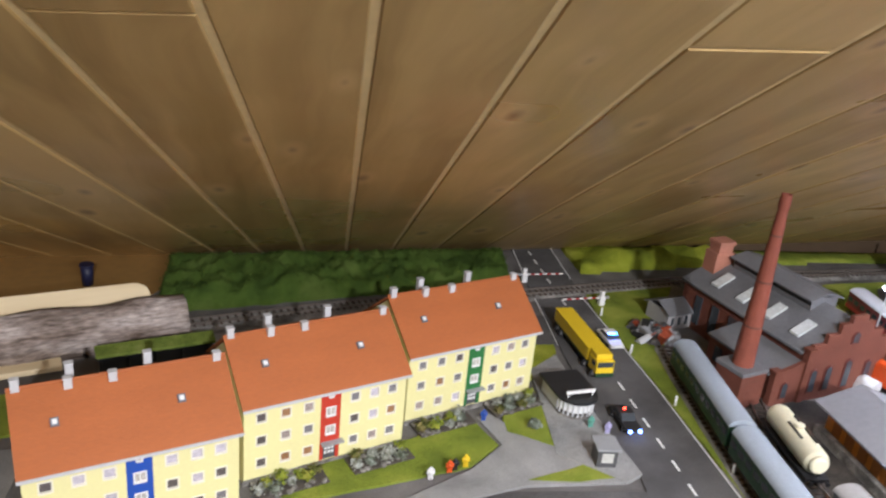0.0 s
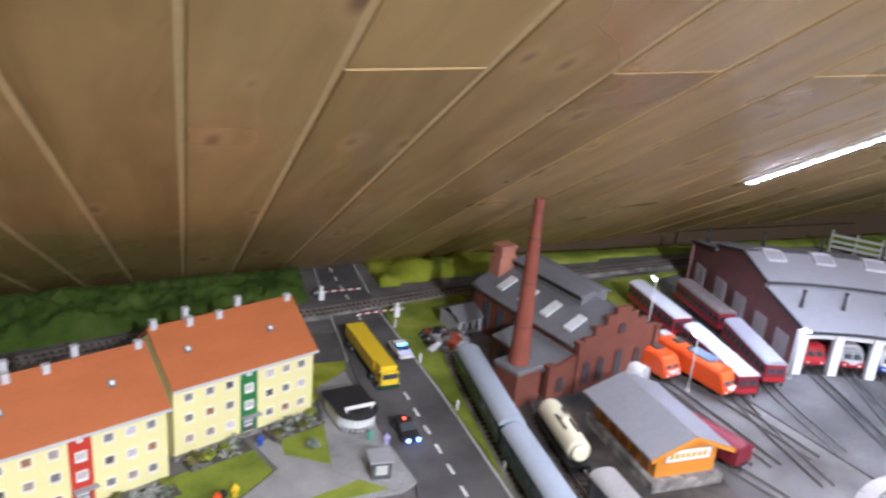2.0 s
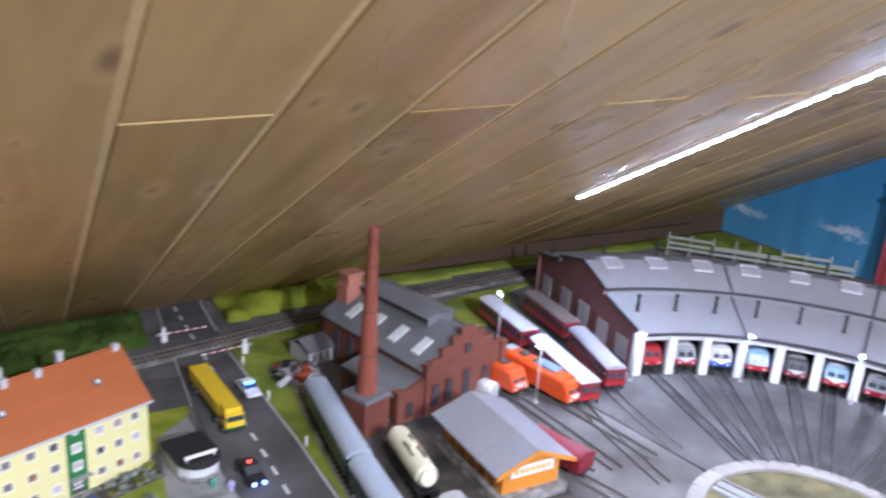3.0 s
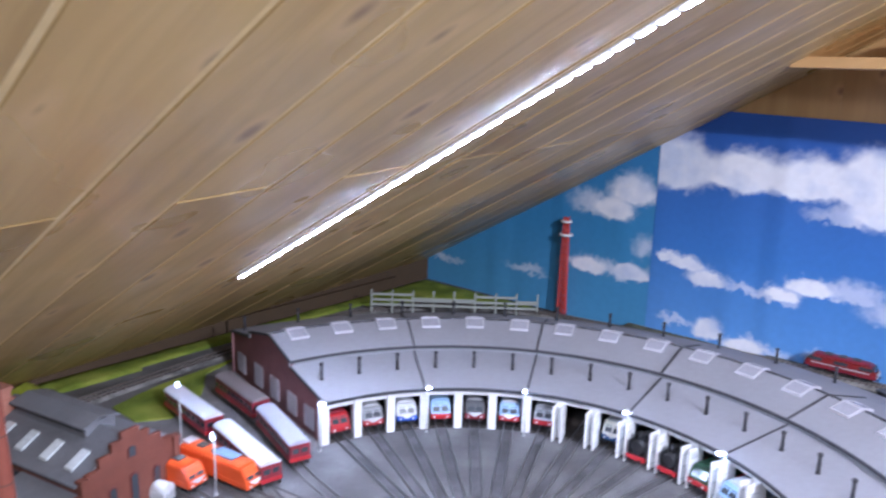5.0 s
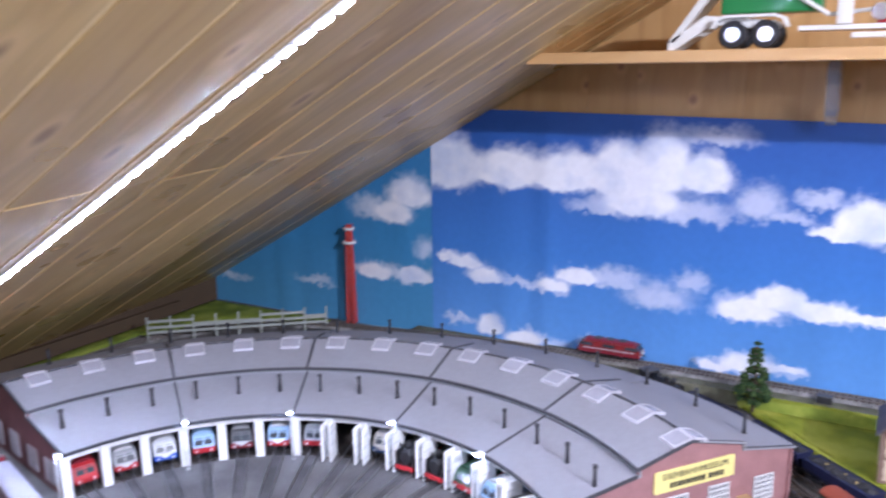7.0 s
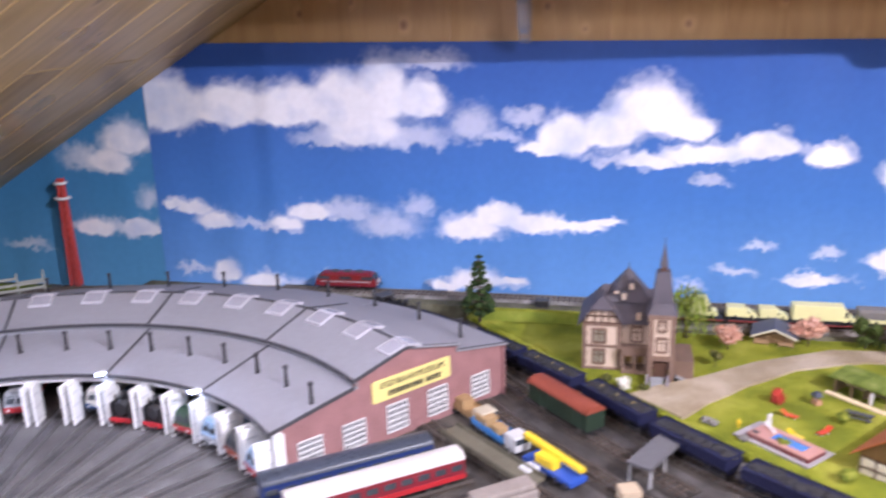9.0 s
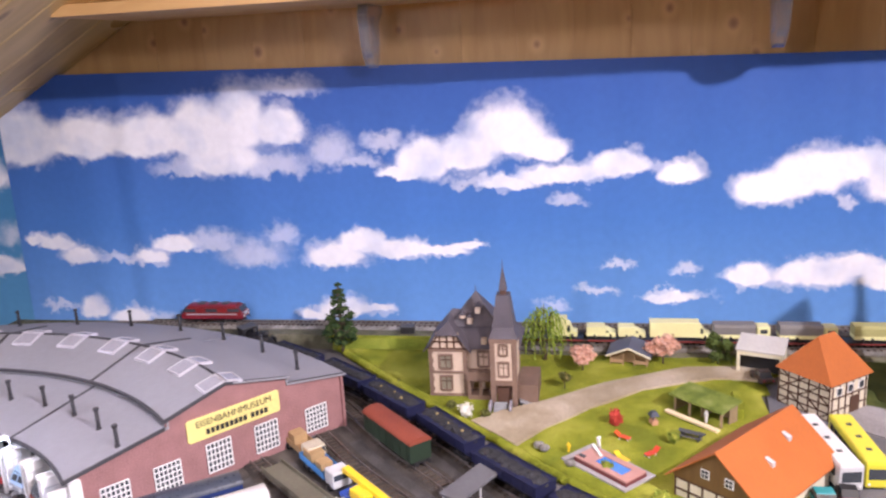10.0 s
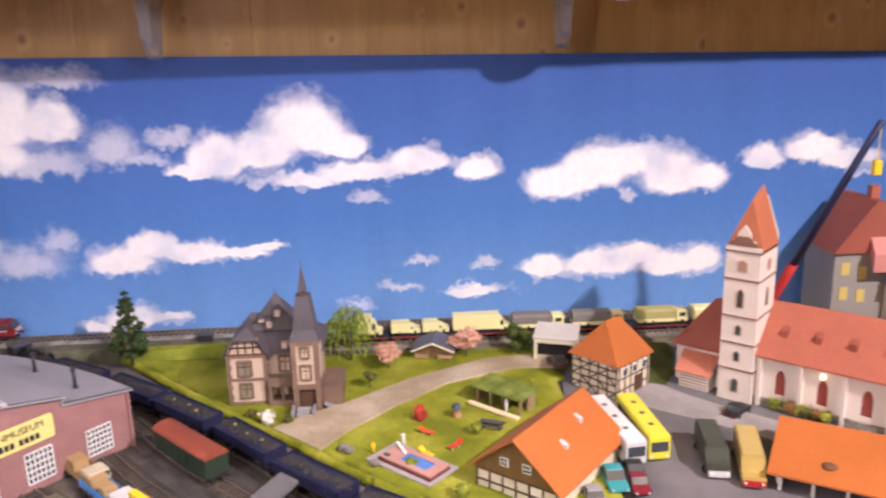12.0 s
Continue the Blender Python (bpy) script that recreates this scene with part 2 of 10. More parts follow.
# ---- building blocks ----
class Shape:
    """A bmesh with a few solids to put into it."""

    def __init__(self):
        self.bm = bmesh.new()

    def box(self, x0, x1, y0, y1, z0, z1, bevel=0.0, m=None):
        v = [self.bm.verts.new((x, y, z)) for z in (z0, z1) for y in (y0, y1) for x in (x0, x1)]
        f = [self.bm.faces.new([v[i] for i in q]) for q in ((0, 2, 3, 1), (4, 5, 7, 6), (0, 1, 5, 4), (2, 6, 7, 3), (0, 4, 6, 2), (1, 3, 7, 5))]
        if bevel:
            es = list({e for q in f for e in q.edges})
            r = bmesh.ops.bevel(self.bm, geom=es, offset=bevel, segments=2, affect="EDGES", profile=0.6)
            v = list({w for q in r["faces"] for w in q.verts})
        if m is not None:
            bmesh.ops.transform(self.bm, matrix=m, verts=v)
        return self

    def at(self, cx, cy, z0, sx, sy, sz, bevel=0.0, m=None):
        return self.box(cx - sx / 2, cx + sx / 2, cy - sy / 2, cy + sy / 2, z0, z0 + sz, bevel, m)

    def tube(self, p, q, r1, r2=None, n=10, caps=True):
        p, q = Vector(p), Vector(q)
        r2 = r1 if r2 is None else r2
        turn = (q - p).to_track_quat("Z", "Y").to_matrix()
        rings = []
        for c, r in ((p, r1), (q, r2)):
            rings.append([self.bm.verts.new(c + turn @ Vector((r * math.cos(2 * math.pi * i / n), r * math.sin(2 * math.pi * i / n), 0))) for i in range(n)])
        for i in range(n):
            f = self.bm.faces.new((rings[0][i], rings[0][(i + 1) % n], rings[1][(i + 1) % n], rings[1][i]))
            f.smooth = n > 6
        if caps:
            self.bm.faces.new(rings[0][::-1])
            self.bm.faces.new(rings[1])
        return self

    def prism(self, outline, a, b, axis="y"):
        """A flat outline drawn out from a to b along one axis. The outline runs over the two other axes."""
        put = {"x": lambda u, v, w: (w, u, v), "y": lambda u, v, w: (u, w, v), "z": lambda u, v, w: (u, v, w)}[axis]
        lo = [self.bm.verts.new(put(u, v, a)) for u, v in outline]
        hi = [self.bm.verts.new(put(u, v, b)) for u, v in outline]
        n = len(outline)
        for i in range(n):
            self.bm.faces.new((lo[i], lo[(i + 1) % n], hi[(i + 1) % n], hi[i]))
        self.bm.faces.new(lo[::-1])
        self.bm.faces.new(hi)
        return self

    def slab(self, pts, t):
        """A plate of thickness t below the outline of 3D points."""
        up = [self.bm.verts.new(q) for q in pts]
        dn = [self.bm.verts.new((q[0], q[1], q[2] - t)) for q in pts]
        n = len(pts)
        for i in range(n):
            self.bm.faces.new((dn[i], dn[(i + 1) % n], up[(i + 1) % n], up[i]))
        self.bm.faces.new(dn[::-1])
        self.bm.faces.new(up)
        return self

    def cone(self, c, r, h, n=4, turn=45.0, r2=0.0, sx=1.0, sy=1.0):
        """A tent roof on a base of n corners."""
        base = [self.bm.verts.new((c[0] + sx * r * math.cos(radians(turn) + 2 * math.pi * i / n), c[1] + sy * r * math.sin(radians(turn) + 2 * math.pi * i / n), c[2])) for i in range(n)]
        if r2:
            top = [self.bm.verts.new((c[0] + sx * r2 * math.cos(radians(turn) + 2 * math.pi * i / n), c[1] + sy * r2 * math.sin(radians(turn) + 2 * math.pi * i / n), c[2] + h)) for i in range(n)]
            for i in range(n):
                self.bm.faces.new((base[i], base[(i + 1) % n], top[(i + 1) % n], top[i]))
            self.bm.faces.new(top)
        else:
            tip = self.bm.verts.new((c[0], c[1], c[2] + h))
            for i in range(n):
                self.bm.faces.new((base[i], base[(i + 1) % n], tip))
        self.bm.faces.new(base[::-1])
        return self

    def blob(self, c, r, seed=0, rough=0.25, squash=1.0, sub=2):
        r0 = bmesh.ops.create_icosphere(self.bm, subdivisions=sub, radius=1.0)
        off = Vector((seed * 3.7, seed * 1.3, seed * 2.1))
        for v in r0["verts"]:
            k = 1 + rough * noise.noise(v.co * 2.3 + off) + rough * 0.6 * noise.noise(v.co * 6 + off)
            v.co = Vector(c) + Vector((v.co.x, v.co.y, v.co.z * squash)) * r * k
        return self

    def leaves(self, c, r, count, size, rng, squash=1.0, shell=0.55):
        """Many small leaf flakes in a ball, most of them near its skin."""
        for _ in range(count):
            d = Vector((rng.gauss(0, 1), rng.gauss(0, 1), rng.gauss(0, 1))).normalized()
            q = Vector(c) + Vector((d.x, d.y, d.z * squash)) * r * (shell + (1 - shell) * rng.random())
            a = Vector((rng.gauss(0, 1), rng.gauss(0, 1), rng.gauss(0, 0.7))).normalized()
            b = a.cross(Vector((rng.gauss(0, 1), rng.gauss(0, 1), rng.gauss(0, 1)))).normalized()
            s = size * (0.6 + 0.8 * rng.random())
            v = [self.bm.verts.new(q + a * s), self.bm.verts.new(q + b * s * 0.6), self.bm.verts.new(q - a * s), self.bm.verts.new(q - b * s * 0.6)]
            self.bm.faces.new(v)
        return self

    def holed(self, w, h, t, holes, y=0.0):
        """A wall of width w and height h in the xz plane, thick t behind y, with rectangular holes (x0, x1, z0, z1)."""
        xs = sorted({0.0, w, *[round(q, 5) for k in holes for q in k[:2]]})
        zs = sorted({0.0, h, *[round(q, 5) for k in holes for q in k[2:]]})
        for z0, z1 in zip(zs, zs[1:]):
            run = None
            for x0, x1 in zip(xs, xs[1:]):
                cx, cz = (x0 + x1) / 2, (z0 + z1) / 2
                hole = any(k[0] < cx < k[1] and k[2] < cz < k[3] for k in holes)
                if hole:
                    if run:
                        self.box(*run, y, y + t, z0, z1)
                    run = None
                else:
                    run = (run[0], x1) if run else (x0, x1)
            if run:
                self.box(*run, y, y + t, z0, z1)
        bmesh.ops.remove_doubles(self.bm, verts=self.bm.verts, dist=1e-6)
        return self

    def turned(self, m):
        bmesh.ops.transform(self.bm, matrix=m, verts=self.bm.verts)
        return self


def part(name, shape, material, parent=None, label="", smooth=False, m=None):
    """One mesh object out of a Shape, under its thing."""
    bm = shape.bm
    bmesh.ops.recalc_face_normals(bm, faces=bm.faces)
    me = bpy.data.meshes.new(name)
    if smooth:
        for f in bm.faces:
            f.smooth = True
    bm.to_mesh(me)
    bm.free()
    me.materials.append(material)
    ob = new(name, me)
    ob.parent = parent
    if m is not None:
        ob.matrix_basis = m
    if label:
        ob["label"] = label
    return ob


def pieces(name, shape, material, parent, label=""):
    """Every loose piece of a Shape as a part of its own."""
    bm, seen = shape.bm, set()
    for v in list(bm.verts):
        if v in seen:
            continue
        stack, isle = [v], []
        seen.add(v)
        while stack:
            q = stack.pop()
            isle.append(q)
            for e in q.link_edges:
                o = e.other_vert(q)
                if o not in seen:
                    seen.add(o)
                    stack.append(o)
        one = Shape()
        twin = {q: one.bm.verts.new(q.co) for q in isle}
        for f in {f for q in isle for f in q.link_faces}:
            one.bm.faces.new([twin[q] for q in f.verts])
        part(name, one, material, parent, label)
    bm.free()


def again(ob, m, parent=None):
    """Another object on the same mesh."""
    o = ob.copy()
    scene.collection.objects.link(o)
    o.parent = parent or ob.parent
    o.matrix_basis = m
    return o


def thing(name, x, y, z, rz, label, category, group=""):
    e = new(name)
    e.empty_display_size = 0.01
    e.matrix_basis = pose(x, y, z, 0, 0, rz)
    return tagged(e, label, category, group)


def solid(name, shape, material, label, category, m=None, kind="", group="", smooth=False):
    """A thing of one mesh."""
    return tagged(part(name, shape, material, None, label, smooth, m), label, category, group, kind)

# ---- the room ----
def ceiling_z(x, y):
    return 0.662 + 0.05 * x - 0.5576 * y


BACK = 2.045  # the gable wall


def seam_x(k, y):
    """Where the joint left of board k runs: the boards fan out a little towards one side."""
    x = 0.165 + (0.0845 * k if k < 0 else 0.0925 * min(k, 2) + 0.1003 * max(0, k - 2))
    lean = max(-0.005, min(0.14, 0.081 - 0.016 * k))
    return x + lean * (y - 0.3)


def slope_board(s, k, y0, y1, drop, t=0.0014, chamfer=0.001, gap=0.0028):
    """One board of the slope: lies on it, edges chamfered towards the room."""
    def at(side, y, d, inset):
        x = seam_x(k, y) + gap + inset if side == 0 else seam_x(k + 1, y) - gap - inset
        return (x, y, ceiling_z(x, y) + drop + d)
    rings = []
    for inset, d in ((chamfer, 0.0), (0.0, chamfer), (0.0, t)):
        rings.append([s.bm.verts.new(at(side, y, d, inset)) for side, y in ((0, y0), (1, y0), (1, y1), (0, y1))])
    L, M, H = rings
    s.bm.faces.new(L[::-1])
    s.bm.faces.new(H)
    for A, Bq in ((L, M), (M, H)):
        for i in range(4):
            s.bm.faces.new((A[i], A[(i + 1) % 4], Bq[(i + 1) % 4], Bq[i]))


s = Shape()
rng = random.Random(4)
for k in range(-16, 20):
    joint = 0.343 + 0.068 * (0.168 + 0.0945 * k) if k % 2 == 0 and k else -0.35 + 0.2 * rng.random()
    for a, c in ((-2.4, joint - 0.0022), (joint + 0.0022, 1.32)):
        slope_board(s, k, a, c, 0.0008 * rng.random())
solid("ceiling", s, pine, "sloping attic ceiling of brown-stained tongue and groove pine boards", "ceiling", kind="structure")
s = Shape()
s.slab([(-2.4, -2.42, ceiling_z(-2.4, -2.42) + 0.0138), (2.3, -2.42, ceiling_z(2.3, -2.42) + 0.0138), (2.3, 1.34, ceiling_z(2.3, 1.34) + 0.0138), (-2.4, 1.34, ceiling_z(-2.4, 1.34) + 0.0138)], 0.012)
solid("ceiling_backing", s, mat("pale_tongue", (0.7, 0.53, 0.26), 0.55, vary=0.15, scale=20), "light boards behind the ceiling panelling", "ceiling", kind="structure")
s = Shape()
s.slab([(-2.4, -2.41, 1.925), (2.3, -2.41, 2.16), (2.3, -5.0, 0.72), (-2.4, -5.0, 0.5)], 0.02)
solid("ceiling_south", s, pine, "sloping pine ceiling on the far side of the attic", "ceiling", kind="structure")
s = Shape()
s.box(-2.42, -2.4, -5.0, 1.4, -0.95, 2.2)
solid("wall_west", s, pine_wall, "pine boarded attic gable wall", "wall", kind="structure")
s = Shape()
s.box(-2.42, 2.3, -5.02, -5.0, -0.95, 0.8)
solid("wall_south", s, pine_wall, "low pine boarded knee wall", "wall", kind="structure")
s = Shape()
s.box(-2.4, 2.3, -5.0, 1.4, -0.97, -0.95)
solid("floor", s, mat("floor_carpet", (0.22, 0.2, 0.18), 0.9, vary=0.15), "grey carpet floor of the attic", "floor", kind="structure")
s = Shape()
s.box(-2.4, 2.1, 1.262, 1.285, -0.95, 0.075)
s.box(0.92, 1.36, 1.25, 1.261, 0.0, 0.036)
s.box(1.3635, 1.9, 1.246, 1.258, 0.0, 0.034)
solid("wall_knee", s, mat("brown_board", (0.075, 0.047, 0.025), 0.75, vary=0.2, scale=14), "low brown board wall under the slope", "wall", kind="structure")
# gable wall of upright boards, above and behind the backdrop
gable = thing("wall_gable", BACK + 0.02, 0, 0, 0, "gable wall of upright knotty pine boards", "wall")
gable["kind"] = "structure"
plank = None
for k in range(66):
    m = Matrix.Translation((0.0008 * (k % 3), -5.062 + 0.098 * k, 0))
    if plank is None:
        s = Shape()
        s.prism([(0.0005, 0.0001), (0.0, 0.0008), (0.0, 0.0972), (0.0005, 0.0979), (0.02, 0.0979), (0.02, 0.0001)], -0.95, 2.2, "z")
        plank = part("plank", s, pine_wall, gable, m=m)
    else:
        again(plank, m)

# ---- printed sky ----
# clouds as soft ovals: y, z, half width, half height
CLOUD_BANK = [(0.535, 0.4, 0.093, 0.063), (0.396, 0.397, 0.113, 0.045), (0.262, 0.397, 0.108, 0.046), (0.153, 0.403, 0.073, 0.065), (0.07, 0.421, 0.063, 0.066), (-0.008, 0.408, 0.056, 0.041), (0.111, 0.351, 0.084, 0.04)]
CLOUD_DOME = [(-0.431, 0.384, 0.079, 0.054), (-0.361, 0.348, 0.062, 0.039), (-0.28, 0.338, 0.055, 0.042), (-0.23, 0.315, 0.047, 0.015), (-0.498, 0.352, 0.05, 0.028)]
CLOUD_STREAK = [(-0.433, 0.291, 0.061, 0.014), (-0.533, 0.305, 0.091, 0.019), (-0.63, 0.32, 0.062, 0.028), (-0.735, 0.304, 0.045, 0.024)]
CLOUD_ROW = [(0.536, 0.197, 0.032, 0.012), (0.494, 0.186, 0.045, 0.017), (0.449, 0.161, 0.047, 0.02), (0.287, 0.157, 0.038, 0.016), (0.235, 0.183, 0.054, 0.02), (-0.098, 0.159, 0.063, 0.027), (-0.158, 0.185, 0.053, 0.027), (-0.227, 0.171, 0.066, 0.023), (-0.3, 0.169, 0.067, 0.012), (-0.357, 0.177, 0.036, 0.006)]
CLOUD_LOW = [(0.433, 0.049, 0.04, 0.028), (0.35, 0.03, 0.05, 0.018), (-0.046, 0.039, 0.036, 0.013), (-0.105, 0.053, 0.058, 0.022), (-0.176, 0.051, 0.045, 0.01), (-0.717, 0.078, 0.05, 0.01)]
CLOUD_ARCH = [(-0.877, 0.271, 0.064, 0.033), (-0.944, 0.294, 0.073, 0.043), (-1.015, 0.308, 0.094, 0.033), (-1.087, 0.281, 0.059, 0.045), (-1.151, 0.275, 0.043, 0.027)]
CLOUD_EAST = [(-1.253, 0.306, 0.041, 0.023), (-1.343, 0.32, 0.06, 0.026), (-1.409, 0.301, 0.066, 0.02), (-0.853, 0.118, 0.05, 0.026), (-0.958, 0.12, 0.076, 0.027), (-1.02, 0.135, 0.062, 0.021), (-1.085, 0.114, 0.066, 0.026), (-1.15, 0.123, 0.038, 0.028)]
CLOUDS = CLOUD_BANK + CLOUD_DOME + CLOUD_STREAK + CLOUD_ROW + CLOUD_LOW + CLOUD_ARCH + CLOUD_EAST
WISP_HIGH = [(0.007, 0.341, 0.085, 0.026), (-0.106, 0.361, 0.05, 0.04), (-0.025, 0.479, 0.072, 0.02), (-0.205, 0.374, 0.04, 0.017), (-0.16, 0.338, 0.049, 0.014), (0.195, 0.334, 0.072, 0.016), (-0.535, 0.261, 0.034, 0.011), (-0.372, 0.299, 0.062, 0.013), (-1.006, 0.246, 0.018, 0.012), (-1.437, 0.277, 0.032, 0.008)]
WISP_MID = [(0.355, 0.157, 0.071, 0.009), (0.147, 0.188, 0.067, 0.023), (0.071, 0.164, 0.074, 0.033), (0.003, 0.199, 0.033, 0.029), (-0.629, 0.145, 0.032, 0.008), (-0.592, 0.088, 0.042, 0.01), (-0.749, 0.131, 0.025, 0.011), (-0.738, 0.08, 0.06, 0.009)]
WISP_LOW = [(0.512, 0.052, 0.044, 0.009), (0.196, 0.046, 0.04, 0.011), (-0.511, 0.063, 0.031, 0.01), (0.3, 0.03, 0.05, 0.014)]
WISPS = WISP_HIGH + WISP_MID + WISP_LOW
LEFT_CLOUDS = [(0.636, 0.331, 0.068, 0.037), (0.686, 0.285, 0.06, 0.032), (0.744, 0.137, 0.055, 0.022), (0.628, 0.137, 0.058, 0.021)]
LEFT_WISPS = [(0.756, 0.293, 0.049, 0.029), (0.919, 0.092, 0.068, 0.012), (1.196, 0.076, 0.061, 0.012), (0.702, 0.133, 0.111, 0.016), (0.6, 0.2, 0.03, 0.03)]


def sky_print(name, clouds, wisps, low, mid, top):
    """Paper print of a summer sky: white clouds with ragged tops on a blue that pales downwards."""
    m = bpy.data.materials.new(name)
    m.use_nodes = True
    nt = m.node_tree
    n, link = nt.nodes, nt.links.new
    p = n["Principled BSDF"]
    tc = n.new("ShaderNodeTexCoord")
    warped = []
    for octaves in (((11.0, 0.022), (34.0, 0.024), (95.0, 0.008)), ((20.0, 0.05), (60.0, 0.035), (130.0, 0.014))):
        base = tc.outputs["Object"]
        for sc, k in octaves:
            w = n.new("ShaderNodeTexNoise")
            w.inputs["Scale"].default_value, w.inputs["Detail"].default_value = sc, 4
            link(tc.outputs["Object"], w.inputs["Vector"])
            sub = n.new("ShaderNodeVectorMath")
            sub.operation = "SUBTRACT"
            link(w.outputs["Color"], sub.inputs[0])
            sub.inputs[1].default_value = (0.5, 0.5, 0.5)
            ma = n.new("ShaderNodeVectorMath")
            ma.operation = "MULTIPLY_ADD"
            link(sub.outputs[0], ma.inputs[0])
            ma.inputs[1].default_value = (0, k, k)
            link(base, ma.inputs[2])
            base = ma.outputs[0]
        warped.append(base)

    def field(spots, vec):
        last = None
        for y0, z0, a, b in spots:
            q = n.new("ShaderNodeVectorMath")
            q.operation = "MULTIPLY_ADD"
            link(vec, q.inputs[0])
            z0, b = z0 - 0.18 * b, 0.91 * b
            q.inputs[1].default_value, q.inputs[2].default_value = (0, 1 / a, 1 / b), (0, -y0 / a, -z0 / b)
            ab, flat = n.new("ShaderNodeVectorMath"), n.new("ShaderNodeVectorMath")
            ab.operation, flat.operation = "ABSOLUTE", "MULTIPLY_ADD"
            link(q.outputs[0], ab.inputs[0])
            link(ab.outputs[0], flat.inputs[0])
            flat.inputs[1].default_value = (0, 0, -0.3)
            link(q.outputs[0], flat.inputs[2])
            le = n.new("ShaderNodeVectorMath")
            le.operation = "LENGTH"
            link(flat.outputs[0], le.inputs[0])
            if last is None:
                last = le.outputs["Value"]
            else:
                mn = n.new("ShaderNodeMath")
                mn.operation = "SMOOTH_MIN"
                mn.inputs[2].default_value = 0.25
                link(last, mn.inputs[0])
                link(le.outputs["Value"], mn.inputs[1])
                last = mn.outputs[0]
        return last

    sep = n.new("ShaderNodeSeparateXYZ")
    link(tc.outputs["Object"], sep.inputs[0])
    ramp = n.new("ShaderNodeValToRGB")
    ramp.color_ramp.elements[0].position, ramp.color_ramp.elements[0].color = 0.0, (*low, 1)
    ramp.color_ramp.elements[1].position, ramp.color_ramp.elements[1].color = 1.0, (*top, 1)
    e = ramp.color_ramp.elements.new(0.45)
    e.color = (*mid, 1)
    sc = n.new("ShaderNodeMath")
    sc.operation = "MULTIPLY"
    link(sep.outputs["Z"], sc.inputs[0])
    sc.inputs[1].default_value = 2.0
    link(sc.outputs[0], ramp.inputs["Fac"])
    colour = ramp.outputs["Color"]
    for spots, vec, a, b, strength in ((wisps, warped[1], 0.3, 1.3, 0.55), (clouds, warped[1], 0.75, 1.22, 0.4), (clouds, warped[0], 0.66, 0.99, 0.97)):
        if not spots:
            continue
        f = n.new("ShaderNodeMapRange")
        f.interpolation_type = "SMOOTHSTEP"
        f.inputs["From Min"].default_value, f.inputs["From Max"].default_value = a, b
        f.inputs["To Min"].default_value, f.inputs["To Max"].default_value = strength, 0.0
        link(field(spots, vec), f.inputs["Value"])
        puff = n.new("ShaderNodeTexNoise")
        puff.inputs["Scale"].default_value, puff.inputs["Detail"].default_value = 10, 3
        link(tc.outputs["Object"], puff.inputs["Vector"])
        pr = n.new("ShaderNodeValToRGB")
        pr.color_ramp.elements[0].position, pr.color_ramp.elements[0].color = 0.3, (0.6, 0.66, 0.8, 1)
        pr.color_ramp.elements[1].position, pr.color_ramp.elements[1].color = 0.52, (0.86, 0.86, 0.9, 1)
        link(puff.outputs["Fac"], pr.inputs["Fac"])
        mx = n.new("ShaderNodeMix")
        mx.data_type = "RGBA"
        link(f.outputs["Result"], mx.inputs["Factor"])
        link(colour, mx.inputs["A"])
        link(pr.outputs["Color"], mx.inputs["B"])
        colour = mx.outputs["Result"]
    streak = n.new("ShaderNodeMapping")
    streak.inputs["Scale"].default_value = (1, 1, 0.25)
    link(tc.outputs["Object"], streak.inputs["Vector"])
    fade, spots_ = n.new("ShaderNodeTexNoise"), n.new("ShaderNodeTexNoise")
    fade.inputs["Scale"].default_value, fade.inputs["Detail"].default_value = 11, 5
    spots_.inputs["Scale"].default_value, spots_.inputs["Detail"].default_value = 70, 4
    link(streak.outputs["Vector"], fade.inputs["Vector"])
    link(tc.outputs["Object"], spots_.inputs["Vector"])
    both = n.new("ShaderNodeMath")
    both.operation = "ADD"
    link(fade.outputs["Fac"], both.inputs[0])
    link(spots_.outputs["Fac"], both.inputs[1])
    tone = n.new("ShaderNodeMapRange")
    tone.inputs["From Min"].default_value, tone.inputs["From Max"].default_value = 0.6, 1.4
    tone.inputs["To Min"].default_value, tone.inputs["To Max"].default_value = 0.93, 1.07
    link(both.outputs[0], tone.inputs["Value"])
    worn = n.new("ShaderNodeHueSaturation")
    link(tone.outputs["Result"], worn.inputs["Value"])
    link(colour, worn.inputs["Color"])
    link(worn.outputs["Color"], p.inputs["Base Color"])
    p.inputs["Roughness"].default_value = 0.5
    p.inputs["Specular IOR Level"].default_value = 0.3
    wob = n.new("ShaderNodeTexNoise")
    wob.inputs["Scale"].default_value = 9
    link(tc.outputs["Object"], wob.inputs["Vector"])
    bmp = n.new("ShaderNodeBump")
    bmp.inputs["Strength"].default_value, bmp.inputs["Distance"].default_value = 0.25, 0.01
    link(wob.outputs["Fac"], bmp.inputs["Height"])
    link(bmp.outputs["Normal"], p.inputs["Normal"])
    return m


sky_main = sky_print("sky_print", CLOUDS, WISPS, (0.14, 0.33, 0.68), (0.062, 0.195, 0.53), (0.033, 0.1, 0.37))
sky_left = sky_print("sky_print_teal", LEFT_CLOUDS, LEFT_WISPS, (0.1, 0.31, 0.53), (0.06, 0.245, 0.48), (0.045, 0.18, 0.4))


